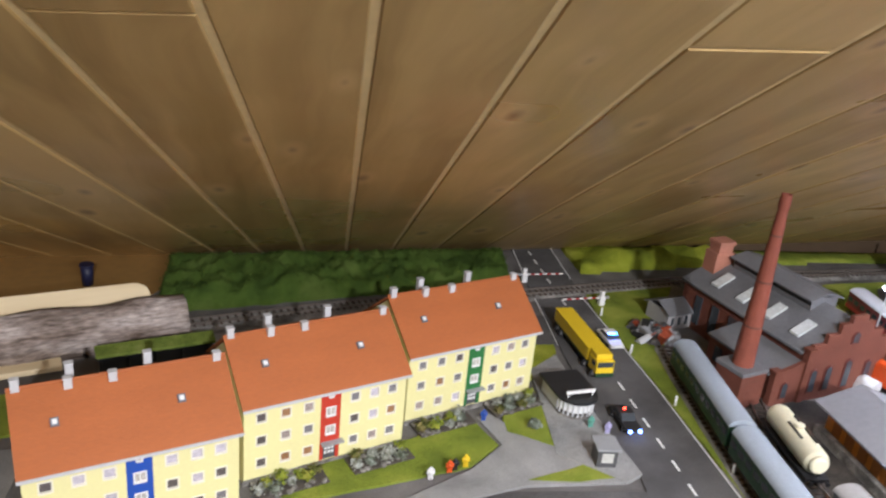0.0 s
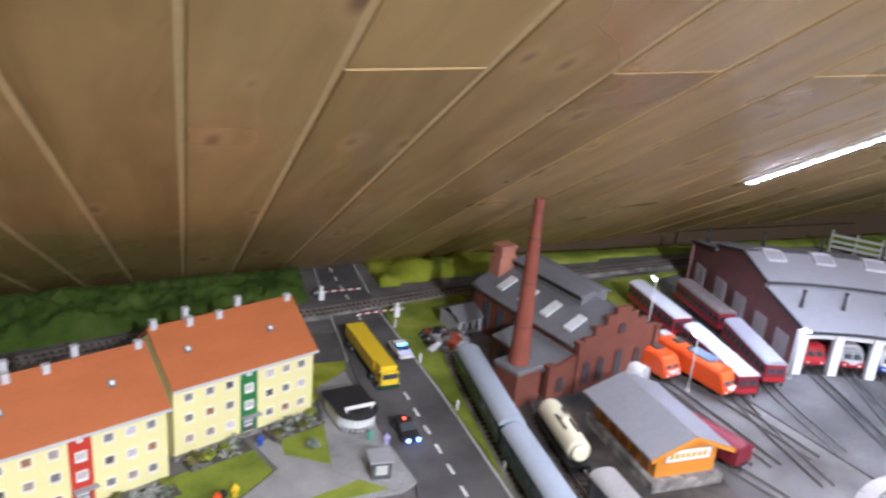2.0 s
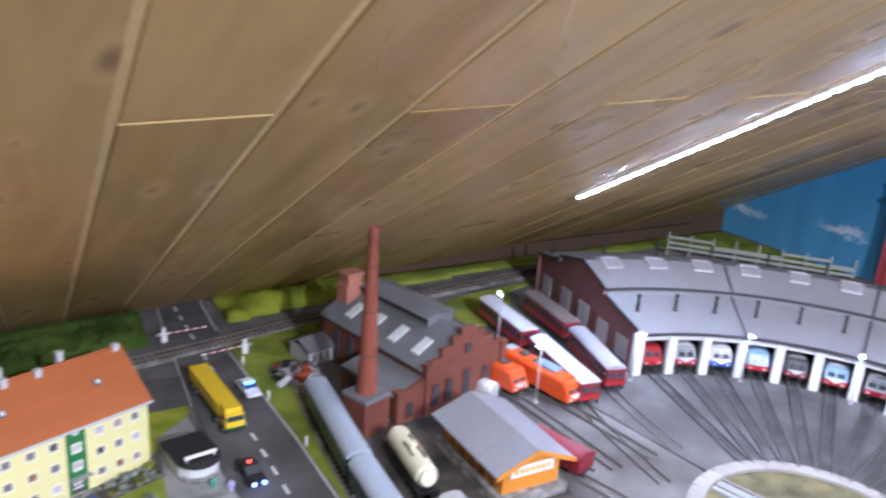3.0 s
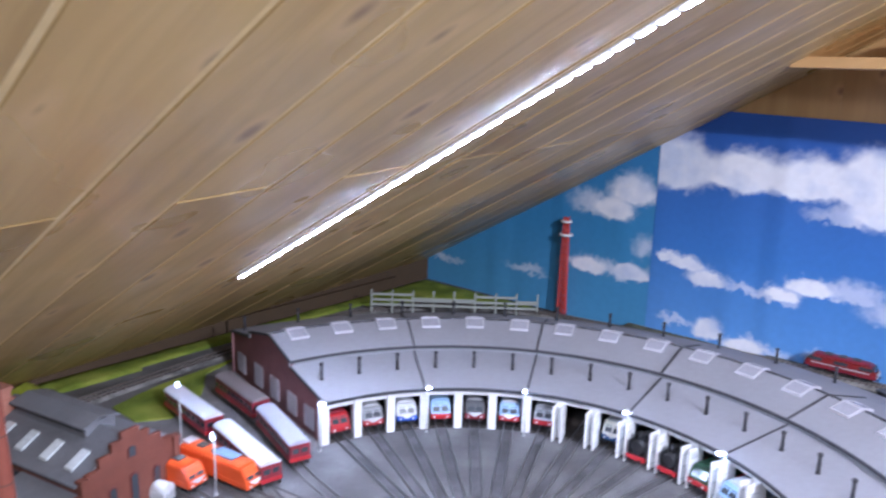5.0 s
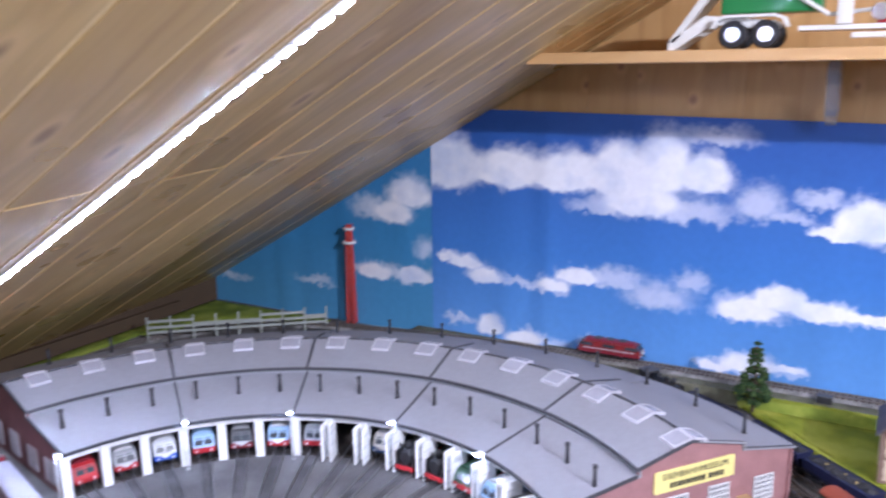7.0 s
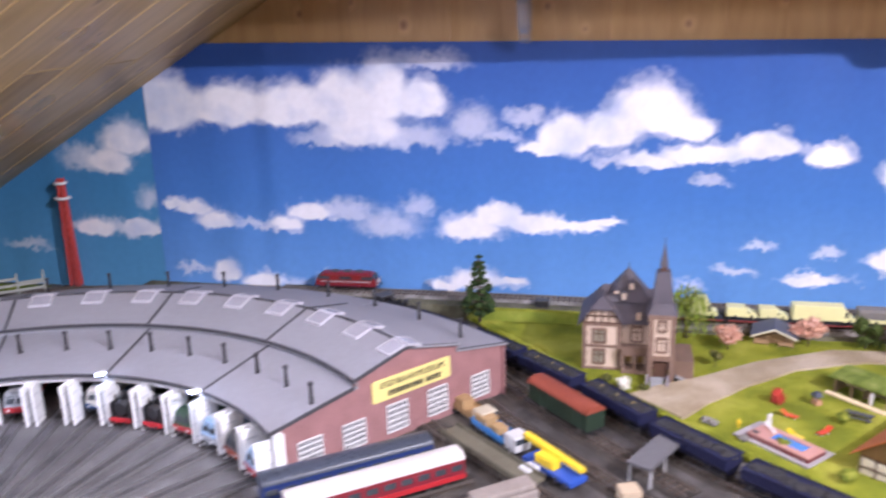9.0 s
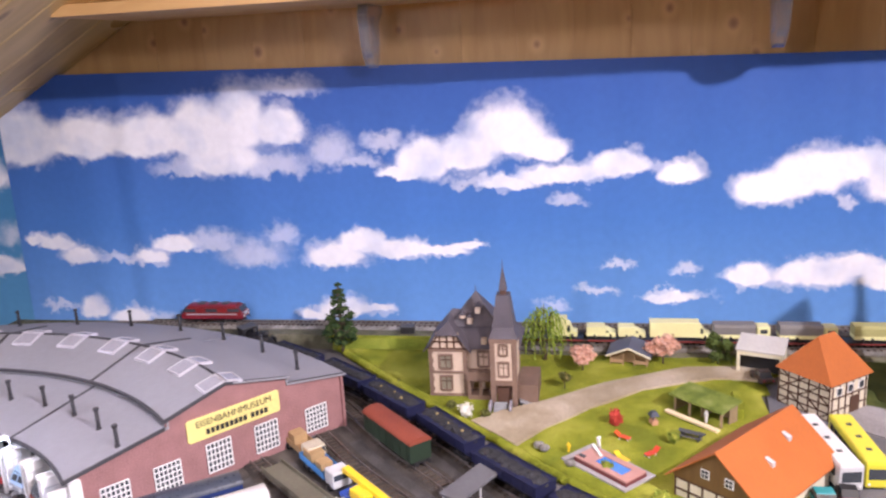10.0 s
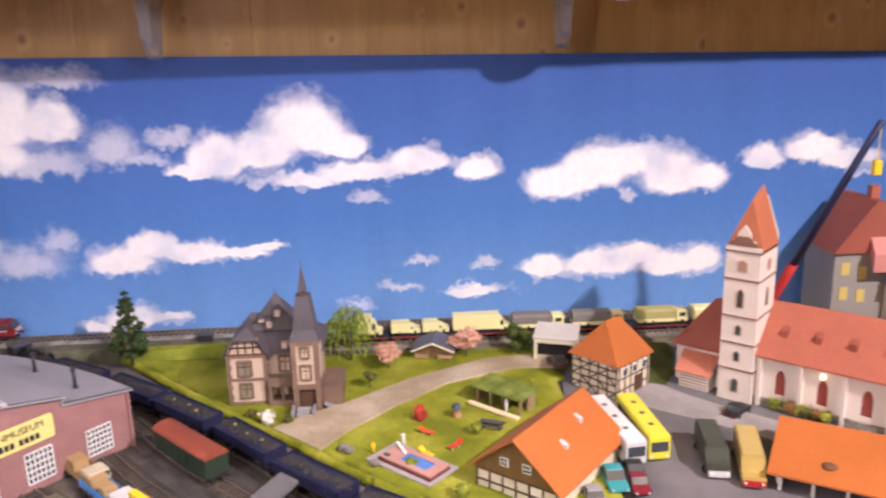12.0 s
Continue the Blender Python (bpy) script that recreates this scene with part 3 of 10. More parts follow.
def poster(name, y0, y1, material, label, x):
    """A paper sheet on the wall that buckles a little; its top follows the slope where that comes lower."""
    bm = bmesh.new()
    ny = int((y1 - y0) / 0.01)
    cols = []
    for i in range(ny + 1):
        y = y0 + (y1 - y0) * i / ny
        top = min(0.497 + 0.027 * (y + 0.9) / 1.4, ceiling_z(2.03, y) + 0.012)
        col = []
        for k in range(11):
            z = -0.01 + (top + 0.01) * k / 10
            buckle = 0.0035 * noise.noise(Vector((y * 5, z * 3, 1.7))) + 0.0026 * noise.noise(Vector((y * 14, z * 1.5, 5.1))) + 0.0008 * noise.noise(Vector((y * 33, z, 2.3)))
            fold = 0.003 * math.exp(-((y + 1.014) / 0.011) ** 2) * min(1.0, max(0.0, (z - 0.18) * 12)) + 0.0035 * math.exp(-((y - 0.307) / 0.024) ** 2) + 0.0016 * math.exp(-((y + 0.046) / 0.02) ** 2)
            col.append(bm.verts.new((x + buckle - fold, y, z)))
        cols.append(col)
    for a, b in zip(cols, cols[1:]):
        for k in range(10):
            f = bm.faces.new((a[k], a[k + 1], b[k + 1], b[k]))
            f.smooth = True
    sh = Shape()
    sh.bm.free()
    sh.bm = bm
    ob = solid(name, sh, material, label, "backdrop", kind="structure")
    md = ob.modifiers.new("paper", "SOLIDIFY")
    md.thickness, md.offset, md.use_rim = 0.0006, 0, False
    return ob


poster("backdrop_sky", -2.3, 0.58, sky_main, "printed paper backdrop of blue sky with white clouds", BACK - 0.0025)
poster("backdrop_sky", 0.578, 1.27, sky_left, "teal-blue printed sky sheet running under the slope", BACK - 0.001)

# ---- shelf ----
shelf = thing("wall_shelf", 1.79, 0.0, 0.612, 0, "long pine shelf board on clear plastic brackets above the backdrop", "shelf")
s = Shape()
s.box(0.0, 0.262, -2.2, 0.245, 0.0, 0.018, 0.0015)
part("board", s, shelf_pine, shelf)
clear = bpy.data.materials.new("clear_plastic")
clear.use_nodes = True
cp = clear.node_tree.nodes["Principled BSDF"]
cp.inputs["Base Color"].default_value = (0.86, 0.87, 0.92, 1)
cp.inputs["Roughness"].default_value = 0.12
cp.inputs["Transmission Weight"].default_value = 0.8
for yb in (-0.215, -0.872, -1.53):
    s = Shape()
    out = [(0.25, -0.001), (0.16, -0.001), (0.15, -0.02), (0.162, -0.075), (0.182, -0.1), (0.2, -0.105), (0.212, -0.09), (0.222, -0.03), (0.25, -0.012)]
    s.prism([(u, v) for u, v in out], yb - 0.009, yb + 0.009)
    s.prism([(0.178, -0.02), (0.2, -0.02), (0.197, -0.082), (0.186, -0.075)], yb - 0.011, yb + 0.011)
    part("bracket", s, clear, shelf, "clear plastic shelf bracket")

# unseen dome, added to throw the round shadow onto the backdrop's top
s = Shape()
s.blob((0, 0, 0), 0.048, 1, 0.0, 0.82, 3)
bmesh.ops.bisect_plane(s.bm, geom=s.bm.verts[:] + s.bm.edges[:] + s.bm.faces[:], plane_co=(0, 0, 0), plane_no=(0, 0, 1), clear_outer=True)
solid("dome_light", s, white, "unseen white dome under the shelf, added to cast a round shadow", "lamp", pose(1.839, -0.934, 0.6115), smooth=True)

# ---- LED strip on the slope ----
strip = thing("led_strip", 0, 0, 0, 0, "white LED light strip stuck to the sloping ceiling, lit", "light strip")
s = Shape()
a, b = Vector((1.076, 0.778, 0.0)), Vector((1.067, -0.35, 0.0))
a.z, b.z = ceiling_z(a.x, a.y) - 0.0022, ceiling_z(b.x, b.y) - 0.0022
d = (b - a).normalized()
w = d.cross(Vector((0, 0, 1))).normalized() * 0.005
up = w.cross(d).normalized()
up = up if up.z > 0 else -up
def plate(sh, p, q, half, t0, t1):
    lo = [p - half + up * t0, p + half + up * t0, q + half + up * t0, q - half + up * t0]
    hi = [v + up * (t1 - t0) for v in lo]
    L, H = [sh.bm.verts.new(v) for v in lo], [sh.bm.verts.new(v) for v in hi]
    sh.bm.faces.new(L), sh.bm.faces.new(H[::-1])
    for i in range(4):
        sh.bm.faces.new((L[i], L[(i + 1) % 4], H[(i + 1) % 4], H[i]))
plate(s, a, b, w, -0.0005, 0.0012)
part("tape", s, white, strip)
led_mat = mat("led_light", (0.78, 0.84, 1.0), 0.4, glow=350.0)
n_led = 54
pitch = (b - a) / n_led
s = Shape()
plate(s, Vector((0, 0, 0)), d * 0.0175, w * 0.95, -0.0024, -0.0006)
led = part("led", s, mat("milky_led_body", (0.8, 0.8, 0.9), 0.4, glow=2.2), strip, "glowing milky LED body", m=Matrix.Translation(a + pitch * 0.2))
s = Shape()
plate(s, d * 0.0008, d * 0.0167, w * 0.86, -0.0026, -0.00245)
lens = part("led_face", s, led_mat, led, "glowing white LED face")
for i in range(1, n_led):
    body = again(led, Matrix.Translation(a + pitch * (i + 0.2)))
    again(lens, Matrix.Identity(4), body)

# ---- the baseboard and its covers ----
s = Shape()
OUT = [(-2.3, 0.12), (0.82, 0.12), (0.95, -0.1), (1.05, -0.6), (1.1, -2.0), (2.06, -2.0), (2.06, 1.275), (-2.3, 1.275)]
s.slab([(x, y, 0.0) for x, y in OUT], 0.03)
solid("ground", s, yard_dirt, "grey gritty scenery base of the railway layout", "ground", kind="structure")
s = Shape()
s.slab([(x, y, -0.0305) for x, y in OUT], 0.06)
solid("baseboard", s, mat("plywood", (0.45, 0.33, 0.19), 0.7), "plywood baseboard carrying the layout", "baseboard", kind="structure")


def cover(name, outline, z, material, label, category, lumps=0.0, step=0.012, seed=1.0, t=0.006, kind="structure"):
    """A patch of ground cover with an uneven rim; lumps raises soft mounds inside it."""
    xs, ys = [p[0] for p in outline], [p[1] for p in outline]
    if not lumps:
        sh = Shape()
        pts = []
        for (x0, y0), (x1, y1) in zip(outline, outline[1:] + outline[:1]):
            k = max(1, int(math.hypot(x1 - x0, y1 - y0) / 0.02))
            for i in range(k):
                x, y = x0 + (x1 - x0) * i / k, y0 + (y1 - y0) * i / k
                j = 0.0025 if category == "lawn" else 0.0006
                pts.append((x + j * noise.noise(Vector((x * 40, y * 40, seed))), y + j * noise.noise(Vector((x * 40, y * 40, seed + 9))), z))
        sh.slab(pts, t)
        return solid(name, sh, material, label, category, kind=kind)

    def inside(x, y):
        hit = False
        for (x0, y0), (x1, y1) in zip(outline, outline[1:] + outline[:1]):
            if (y0 > y) != (y1 > y) and x < (x1 - x0) * (y - y0) / (y1 - y0) + x0:
                hit = not hit
        return hit

    def rim(x, y):
        best = 9.0
        for (x0, y0), (x1, y1) in zip(outline, outline[1:] + outline[:1]):
            dx, dy = x1 - x0, y1 - y0
            k = max(0.0, min(1.0, ((x - x0) * dx + (y - y0) * dy) / (dx * dx + dy * dy)))
            best = min(best, math.hypot(x - x0 - k * dx, y - y0 - k * dy))
        return best

    sh = Shape()
    nx, ny = int((max(xs) - min(xs)) / step) + 2, int((max(ys) - min(ys)) / step) + 2
    grid = {}
    for i in range(nx):
        for k in range(ny):
            x, y = min(xs) + i * step, min(ys) + k * step
            x += 0.3 * step * noise.noise(Vector((x * 90, y * 90, seed)))
            if inside(x, y):
                e = min(1.0, rim(x, y) / 0.03)
                hgt = lumps * (0.55 + 0.6 * noise.noise(Vector((x * 16, y * 16, seed))) + 0.3 * noise.noise(Vector((x * 45, y * 45, seed)))) * e ** 0.5
                grid[i, k] = sh.bm.verts.new((x, y, z + max(0.0, hgt)))
    for (i, k), v in grid.items():
        q = [grid.get(c) for c in ((i, k), (i + 1, k), (i + 1, k + 1), (i, k + 1))]
        if all(q):
            f = sh.bm.faces.new(q)
            f.smooth = True
    rims = [e for e in sh.bm.edges if len(e.link_faces) == 1]
    r = bmesh.ops.extrude_edge_only(sh.bm, edges=rims)
    for v in r["geom"]:
        if isinstance(v, bmesh.types.BMVert):
            v.co.z = z - 0.003
    return solid(name, sh, material, label, category, kind=kind)


# street past the houses, cross street in front
cover("road", [(0.49, 0.45), (0.605, 0.45), (0.612, 0.75), (0.606, 0.95), (0.612, 1.09), (0.622, 1.25), (0.545, 1.25), (0.528, 1.07), (0.515, 0.87), (0.505, 0.68), (0.512, 0.582)], 0.0022, asphalt, "dark asphalt street with white lane dashes", "road")
cover("road", [(-0.6, 0.2), (0.66, 0.2), (0.66, 0.44), (0.6, 0.545), (0.36, 0.562), (0.25, 0.535), (-0.6, 0.21)], 0.0018, asphalt, "dark asphalt cross street at the front of the estate", "road")
cover("pavement", [(0.452, 0.8), (0.5, 0.84), (0.504, 0.68), (0.514, 0.578), (0.49, 0.566), (0.43, 0.62)], 0.004, paving, "light grey pavement slab by the kiosk", "pavement")
cover("pavement", [(0.38, 0.569), (0.49, 0.567), (0.44, 0.625), (0.405, 0.66), (0.372, 0.7), (0.355, 0.695), (0.372, 0.64), (0.33, 0.6), (0.24, 0.55), (0.26, 0.535)], 0.0032, paving, "grey garden path between the lawns", "pavement")
cover("pavement", [(0.44, 0.87), (0.512, 0.87), (0.52, 0.96), (0.45, 0.96)], 0.003, asphalt, "dark side yard beside the end house", "pavement")
cover("lawn", [(0.15, 0.56), (0.33, 0.605), (0.366, 0.64), (0.35, 0.69), (0.1, 0.585)], 0.003, grass, "green flocked lawn in front of the houses", "lawn")
cover("lawn", [(0.385, 0.665), (0.44, 0.63), (0.452, 0.68), (0.44, 0.735), (0.39, 0.715)], 0.0034, grass, "small green lawn by the kiosk", "lawn")
cover("lawn", [(0.385, 0.577), (0.46, 0.6), (0.482, 0.575), (0.44, 0.571)], 0.0036, grass, "narrow green verge by the booth", "lawn")
cover("lawn", [(-0.6, 0.24), (0.23, 0.54), (0.14, 0.555), (-0.1, 0.47), (-0.6, 0.3)], 0.003, grass, "green lawn along the estate", "lawn")
cover("lawn", [(0.44, 0.77), (0.505, 0.85), (0.51, 0.9), (0.45, 0.87), (0.415, 0.79)], 0.0028, bright_grass, "bright green lawn behind the end house", "lawn")
cover("lawn", [(0.609, 0.45), (0.628, 0.45), (0.65, 0.8), (0.7, 0.93), (0.76, 1.03), (0.79, 1.08), (0.618, 1.063), (0.609, 0.95), (0.615, 0.75)], 0.003, grass, "green flocked verge between street and railway", "lawn")
cover("meadow", [(0.63, 1.115), (0.75, 1.14), (0.95, 1.165), (0.94, 1.25), (0.635, 1.25)], 0.002, bright_grass, "lumpy bright yellow-green meadow at the foot of the slope", "meadow", lumps=0.034)
cover("lawn", [(0.95, 1.17), (1.35, 1.2), (1.7, 1.2), (1.9, 1.1), (2.03, 0.8), (2.035, 1.255), (0.95, 1.25)], 0.003, grass, "green strip of grass along the wall", "lawn", lumps=0.006, step=0.016)
cover("lawn", [(1.0, 1.06), (1.0, 0.98), (1.05, 0.95), (1.14, 1.0), (1.2, 1.08), (1.3, 1.11), (1.1, 1.09)], 0.003, grass, "patch of grass between the sidings", "lawn")
cover("lawn", [(-0.5, 0.62), (-0.05, 0.7), (0.09, 0.76), (0.1, 0.82), (-0.08, 0.78), (-0.5, 0.7)], 0.003, grass, "green grass behind the houses", "lawn")
cover("pavement", [(-0.6, 0.5), (-0.12, 0.56), (-0.12, 0.66), (-0.6, 0.6)], 0.0035, paving, "grey parking yard at the end of the row", "pavement")
cover("bare_board", [(-0.7, 0.86), (-0.1, 0.94), (-0.04, 1.06), (-0.03, 1.2), (-0.7, 1.2)], 0.0012, mat("ochre_board", (0.3, 0.17, 0.05), 0.7, vary=0.2, scale=16), "bare ochre-brown board at the foot of the slope", "board")
# villa grounds
EDGE = [(2.03, -0.045), (1.9, -0.165), (1.734, -0.325), (1.62, -0.45), (1.549, -0.518), (1.484, -0.59), (1.4, -0.7)]
cover("lawn", EDGE + [(1.4, -0.84), (1.6, -0.86), (1.74, -0.83), (1.83, -0.86), (1.93, -0.9), (1.955, -0.9), (1.955, -0.2), (2.0, -0.1)], 0.006, bright_grass, "bright green flocked villa lawn", "lawn", lumps=0.004, step=0.014)
s = Shape()
for i, ((x0, y0), (x1, y1)) in enumerate(zip(EDGE, EDGE[1:])):
    k = int(math.hypot(x1 - x0, y1 - y0) / 0.0055)
    for j in range(k):
        x, y = x0 + (x1 - x0) * j / k, y0 + (y1 - y0) * j / k
        s.blob((x + 0.004 + 0.002 * noise.noise(Vector((x * 90, y * 90, 3))), y, 0.0055), 0.0085, seed=i * 50 + j, rough=0.35, squash=0.8, sub=1)
part_lip = solid("hedge_bank", s, bright_grass, "bright green grassy bank edging the villa lawn", "bank", kind="structure", smooth=True)
cover("lane", [(1.6, -0.48), (1.665, -0.41), (1.7, -0.45), (1.745, -0.52), (1.81, -0.6), (1.88, -0.73), (1.89, -0.87), (1.83, -0.84), (1.838, -0.77), (1.79, -0.66), (1.72, -0.58), (1.645, -0.515)], 0.0118, sand, "pale sandy lane across the villa grounds", "lane")
cover("pavement", [(1.3, -0.86), (1.6, -0.865), (1.72, -0.83), (1.83, -0.845), (1.96, -0.94), (1.96, -2.0), (1.15, -2.0), (1.2, -0.86)], 0.0045, town_paving, "smooth grey town square paving", "pavement")
cover("pavement", [(1.767, -0.951), (1.726, -0.915), (1.682, -0.942), (1.637, -0.999), (1.599, -1.045), (1.53, -1.12), (1.5, -1.3), (1.56, -1.3), (1.6, -1.13), (1.679, -1.047), (1.72, -1.01), (1.76, -0.985)], 0.0062, patchy("pale_paving", ((0.24, 0.23, 0.235), (0.3, 0.29, 0.295), (0.37, 0.355, 0.36)), 12, rough=0.85, bump=0.12), "pale grey pavement round the church", "pavement")
# shade beside the church is put into this lawn's darker colour
cover("lawn", [(1.775, -0.955), (1.752, -0.99), (1.8, -1.02), (1.9, -1.05), (1.945, -1.05), (1.945, -0.98), (1.85, -0.95)], 0.0064, patchy("shaded_lawn", ((0.05, 0.065, 0.018), (0.075, 0.095, 0.024), (0.11, 0.13, 0.035)), 18), "lawn strip beside the church, shade put into its dark green", "lawn")
cover("pavement", [(0.0, 0.845), (0.1, 0.835), (0.3, 0.93), (0.32, 0.985), (0.15, 0.94), (0.02, 0.895)], 0.003, paving, "grey paved yard behind the houses", "pavement")
cover("yard", [(1.28, -0.1), (1.5, -0.08), (1.63, -0.2), (1.72, -0.28), (1.6, -0.43), (1.5, -0.53), (1.38, -0.66), (1.2, -0.5)], 0.0016, patchy("goods_yard_grit", ((0.05, 0.046, 0.044), (0.082, 0.076, 0.073), (0.13, 0.121, 0.117)), 18), "sooty grey goods yard ground", "yard")
cover("yard", [(0.625, 0.45), (0.86, 0.45), (0.9, 0.7), (0.8, 0.72), (0.72, 0.75), (0.66, 0.86)], 0.0014, dark_dirt, "dark sooty ground between the sidings", "yard")

# lane dashes and edge lines
s = Shape()
for k in range(20):
    y = 0.5 + 0.0415 * k
    x = 0.5585 + 0.02 * (y - 0.5)
    s.box(x - 0.0014, x + 0.0014, y, y + 0.019, 0.0022, 0.0027)
for x0, y0, x1, y1 in ((0.604, 0.46, 0.6105, 0.75), (0.6105, 0.75, 0.606, 1.03), (0.512, 0.87, 0.525, 1.03), (0.53, 1.09, 0.545, 1.24), (0.611, 1.1, 0.62, 1.24)):
    s.slab([(x0, y0, 0.0027), (x0 + 0.0016, y0, 0.0027), (x1 + 0.0016, y1, 0.0027), (x1, y1, 0.0027)], 0.001)
solid("road_marking", s, white, "white painted lane dashes and edge lines", "road marking", kind="structure")


# ---- railway track ----
def smooth_line(pts, step=0.01):
    out = []
    P = [Vector((*p, 0)) if len(p) == 2 else Vector(p) for p in pts]
    P = [P[0] * 2 - P[1]] + P + [P[-1] * 2 - P[-2]]
    for i in range(1, len(P) - 2):
        k = max(2, int((P[i + 1] - P[i]).length / step))
        for j in range(k):
            t = j / k
            a, b, c, d2 = P[i - 1], P[i], P[i + 1], P[i + 2]
            out.append(0.5 * (2 * b + (c - a) * t + (2 * a - 5 * b + 4 * c - d2) * t * t + (3 * b - a - 3 * c + d2) * t ** 3))
    out.append(P[-2])
    return out


def sweep(s, line, profile):
    rows = []
    for i, p in enumerate(line):
        d = (line[min(i + 1, len(line) - 1)] - line[max(i - 1, 0)]).normalized()
        side = Vector((d.y, -d.x, 0)).normalized()
        rows.append([s.bm.verts.new(p + side * u + Vector((0, 0, v))) for u, v in profile])
    k = len(profile)
    for a, b in zip(rows, rows[1:]):
        for j in range(k):
            s.bm.faces.new((a[j], a[(j + 1) % k], b[(j + 1) % k], b[j]))
    s.bm.faces.new(rows[0])
    s.bm.faces.new(rows[-1][::-1])


def track(pts, label, bed=True, bed_mat=None, sleepers=True, steel_mat=None):
    """Gauge 16.5 mm track: ballast bed, sleepers, two rails."""
    line = smooth_line(pts)
    t = thing("railway_track", 0, 0, 0, 0, label, "railway track")
    t["kind"] = "structure"
    h = 0.0
    if bed:
        s = Shape()
        sweep(s, line, [(-0.024, 0.0005), (-0.016, 0.0045), (0.016, 0.0045), (0.024, 0.0005)])
        part("ballast_bed", s, bed_mat or ballast, t)
        h = 0.004
    if sleepers:
        s = Shape()
        acc = 0.0
        for a, b in zip(line, line[1:]):
            acc += (b - a).length
            if acc > 0.0075:
                acc = 0.0
                ang = math.atan2(b.y - a.y, b.x - a.x)
                s.at(0, 0, 0, 0.0032, 0.029, 0.0022, m=Matrix.Translation(a + Vector((0, 0, h - 0.0004))) @ Matrix.Rotation(ang, 4, "Z"))
        ob = part("sleeper_row", s, sleeper_mat, t)
        ob["kind"] = "stuff"
    for off in (-0.00825, 0.00825):
        s = Shape()
        sweep(s, line, [(off - 0.0006, h), (off + 0.0006, h), (off + 0.0006, h + 0.0042), (off - 0.0006, h + 0.0042)])
        part("rail", s, steel_mat or rail_mat, t)
    return t


MAIN = [(-0.9, 0.72), (-0.4, 0.825), (0.0, 0.93), (0.29, 1.006), (0.534, 1.042), (0.811, 1.094), (1.1, 1.132), (1.4, 1.157), (1.62, 1.172), (1.8, 1.1), (1.92, 0.96), (1.965, 0.8)]
MAIN = [(x, y, 0.012 if x > 1.95 else 0.004 if x > 1.85 else 0.0) for x, y in MAIN]
BACKLINE = [(1.965, 0.8, 0.012), (1.992, 0.5, 0.021), (2.011, 0.1, 0.026), (2.015, -0.5, 0.026), (2.015, -1.2, 0.026), (2.015, -1.9, 0.026)]
FRONTLINE = [(1.962, -0.43, 0.012), (1.962, -0.9, 0.012), (1.962, -1.4, 0.012), (1.962, -1.9, 0.012)]
track(MAIN + BACKLINE[1:], "main line track on grey ballast round the back of the layout")
s = Shape()
s.prism([(1.957, 0.0), (1.961, 0.0265), (2.0405, 0.0265), (2.0405, 0.0)], -0.42, 0.3)
s.prism([(1.948, 0.0), (1.955, 0.0215), (2.0405, 0.0215), (2.0405, 0.0)], 0.3005, 0.62)
s.prism([(1.922, 0.0), (1.932, 0.0125), (1.99, 0.0125), (1.993, 0.0265), (2.0405, 0.0265), (2.0405, 0.0)], -1.98, -0.4205)
solid("embankment", s, patchy("olive_bank", ((0.09, 0.085, 0.06), (0.14, 0.14, 0.09), (0.2, 0.19, 0.14)), 20), "low grey-green railway embankment along the backdrop", "bank", kind="structure")
track(FRONTLINE, "front track of the double line along the backdrop")
# the bank's shaded face and lit rim are painted with two grass tones
s = Shape()
s.prism([(1.942, 0.004), (1.947, 0.018), (1.951, 0.0262), (1.9565, 0.0262), (1.9565, 0.004)], -0.43, -0.112)
solid("grass_bank", s, grass, "steep flocked grass face below the back line, shade put into its darker green", "bank", kind="structure")
s = Shape()
s.prism([(1.9485, 0.0264), (1.951, 0.0282), (1.957, 0.0288), (1.961, 0.027), (1.961, 0.0266)], -0.43, -0.1)
solid("grass_rim", s, bright_grass, "grass tufts along the rim of the bank, light put into their brighter green", "bank", kind="structure")
GREY = [(0.674, 0.855), (0.664, 0.8), (0.652, 0.72), (0.632, 0.55), (0.62, 0.4), (0.61, 0.2)]
track(GREY, "siding track under the grey train", bed_mat=ballast)
track([(0.73, 0.72), (0.706, 0.62), (0.694, 0.5), (0.69, 0.35), (0.69, 0.2)], "siding track under the tank wagon", bed_mat=dark_dirt)
C1 = [(1.07, 0.98), (1.056, 0.85), (1.034, 0.7), (1.005, 0.58), (0.985, 0.45)]
C2 = [(1.17, 1.0), (1.145, 0.84), (1.11, 0.72), (1.08, 0.62), (1.06, 0.5)]
O1 = [(0.925, 0.9), (0.929, 0.8), (0.94, 0.73), (0.948, 0.62), (0.952, 0.5)]
O2 = [(0.966, 0.95), (0.978, 0.8), (0.992, 0.7), (1.005, 0.6), (1.015, 0.5)]
RD = [(0.852, 0.72), (0.866, 0.62), (0.889, 0.53), (0.91, 0.45), (0.93, 0.35)]
for p in (C1, C2, O1, O2, RD):
    track(p, "yard siding rails set in grey grit", bed=False, sleepers=False, steel_mat=mat("dusty_rail", (0.2, 0.19, 0.185), 0.6, 0.3))
DARK = [(2.0, 0.12), (1.9, 0.0), (1.79, -0.165), (1.7, -0.275), (1.6, -0.385), (1.5, -0.48), (1.4, -0.6), (1.3, -0.75)]
track(DARK, "goods line track below the villa bank", bed_mat=dark_dirt)
WAG = [(1.72, -0.2), (1.6, -0.3), (1.5, -0.4), (1.42, -0.48)]
track(WAG, "yard siding under the green wagon", bed_mat=dark_dirt)
track([(1.62, -0.2), (1.53, -0.28), (1.42, -0.4), (1.34, -0.5)], "empty yard siding", bed_mat=dark_dirt)
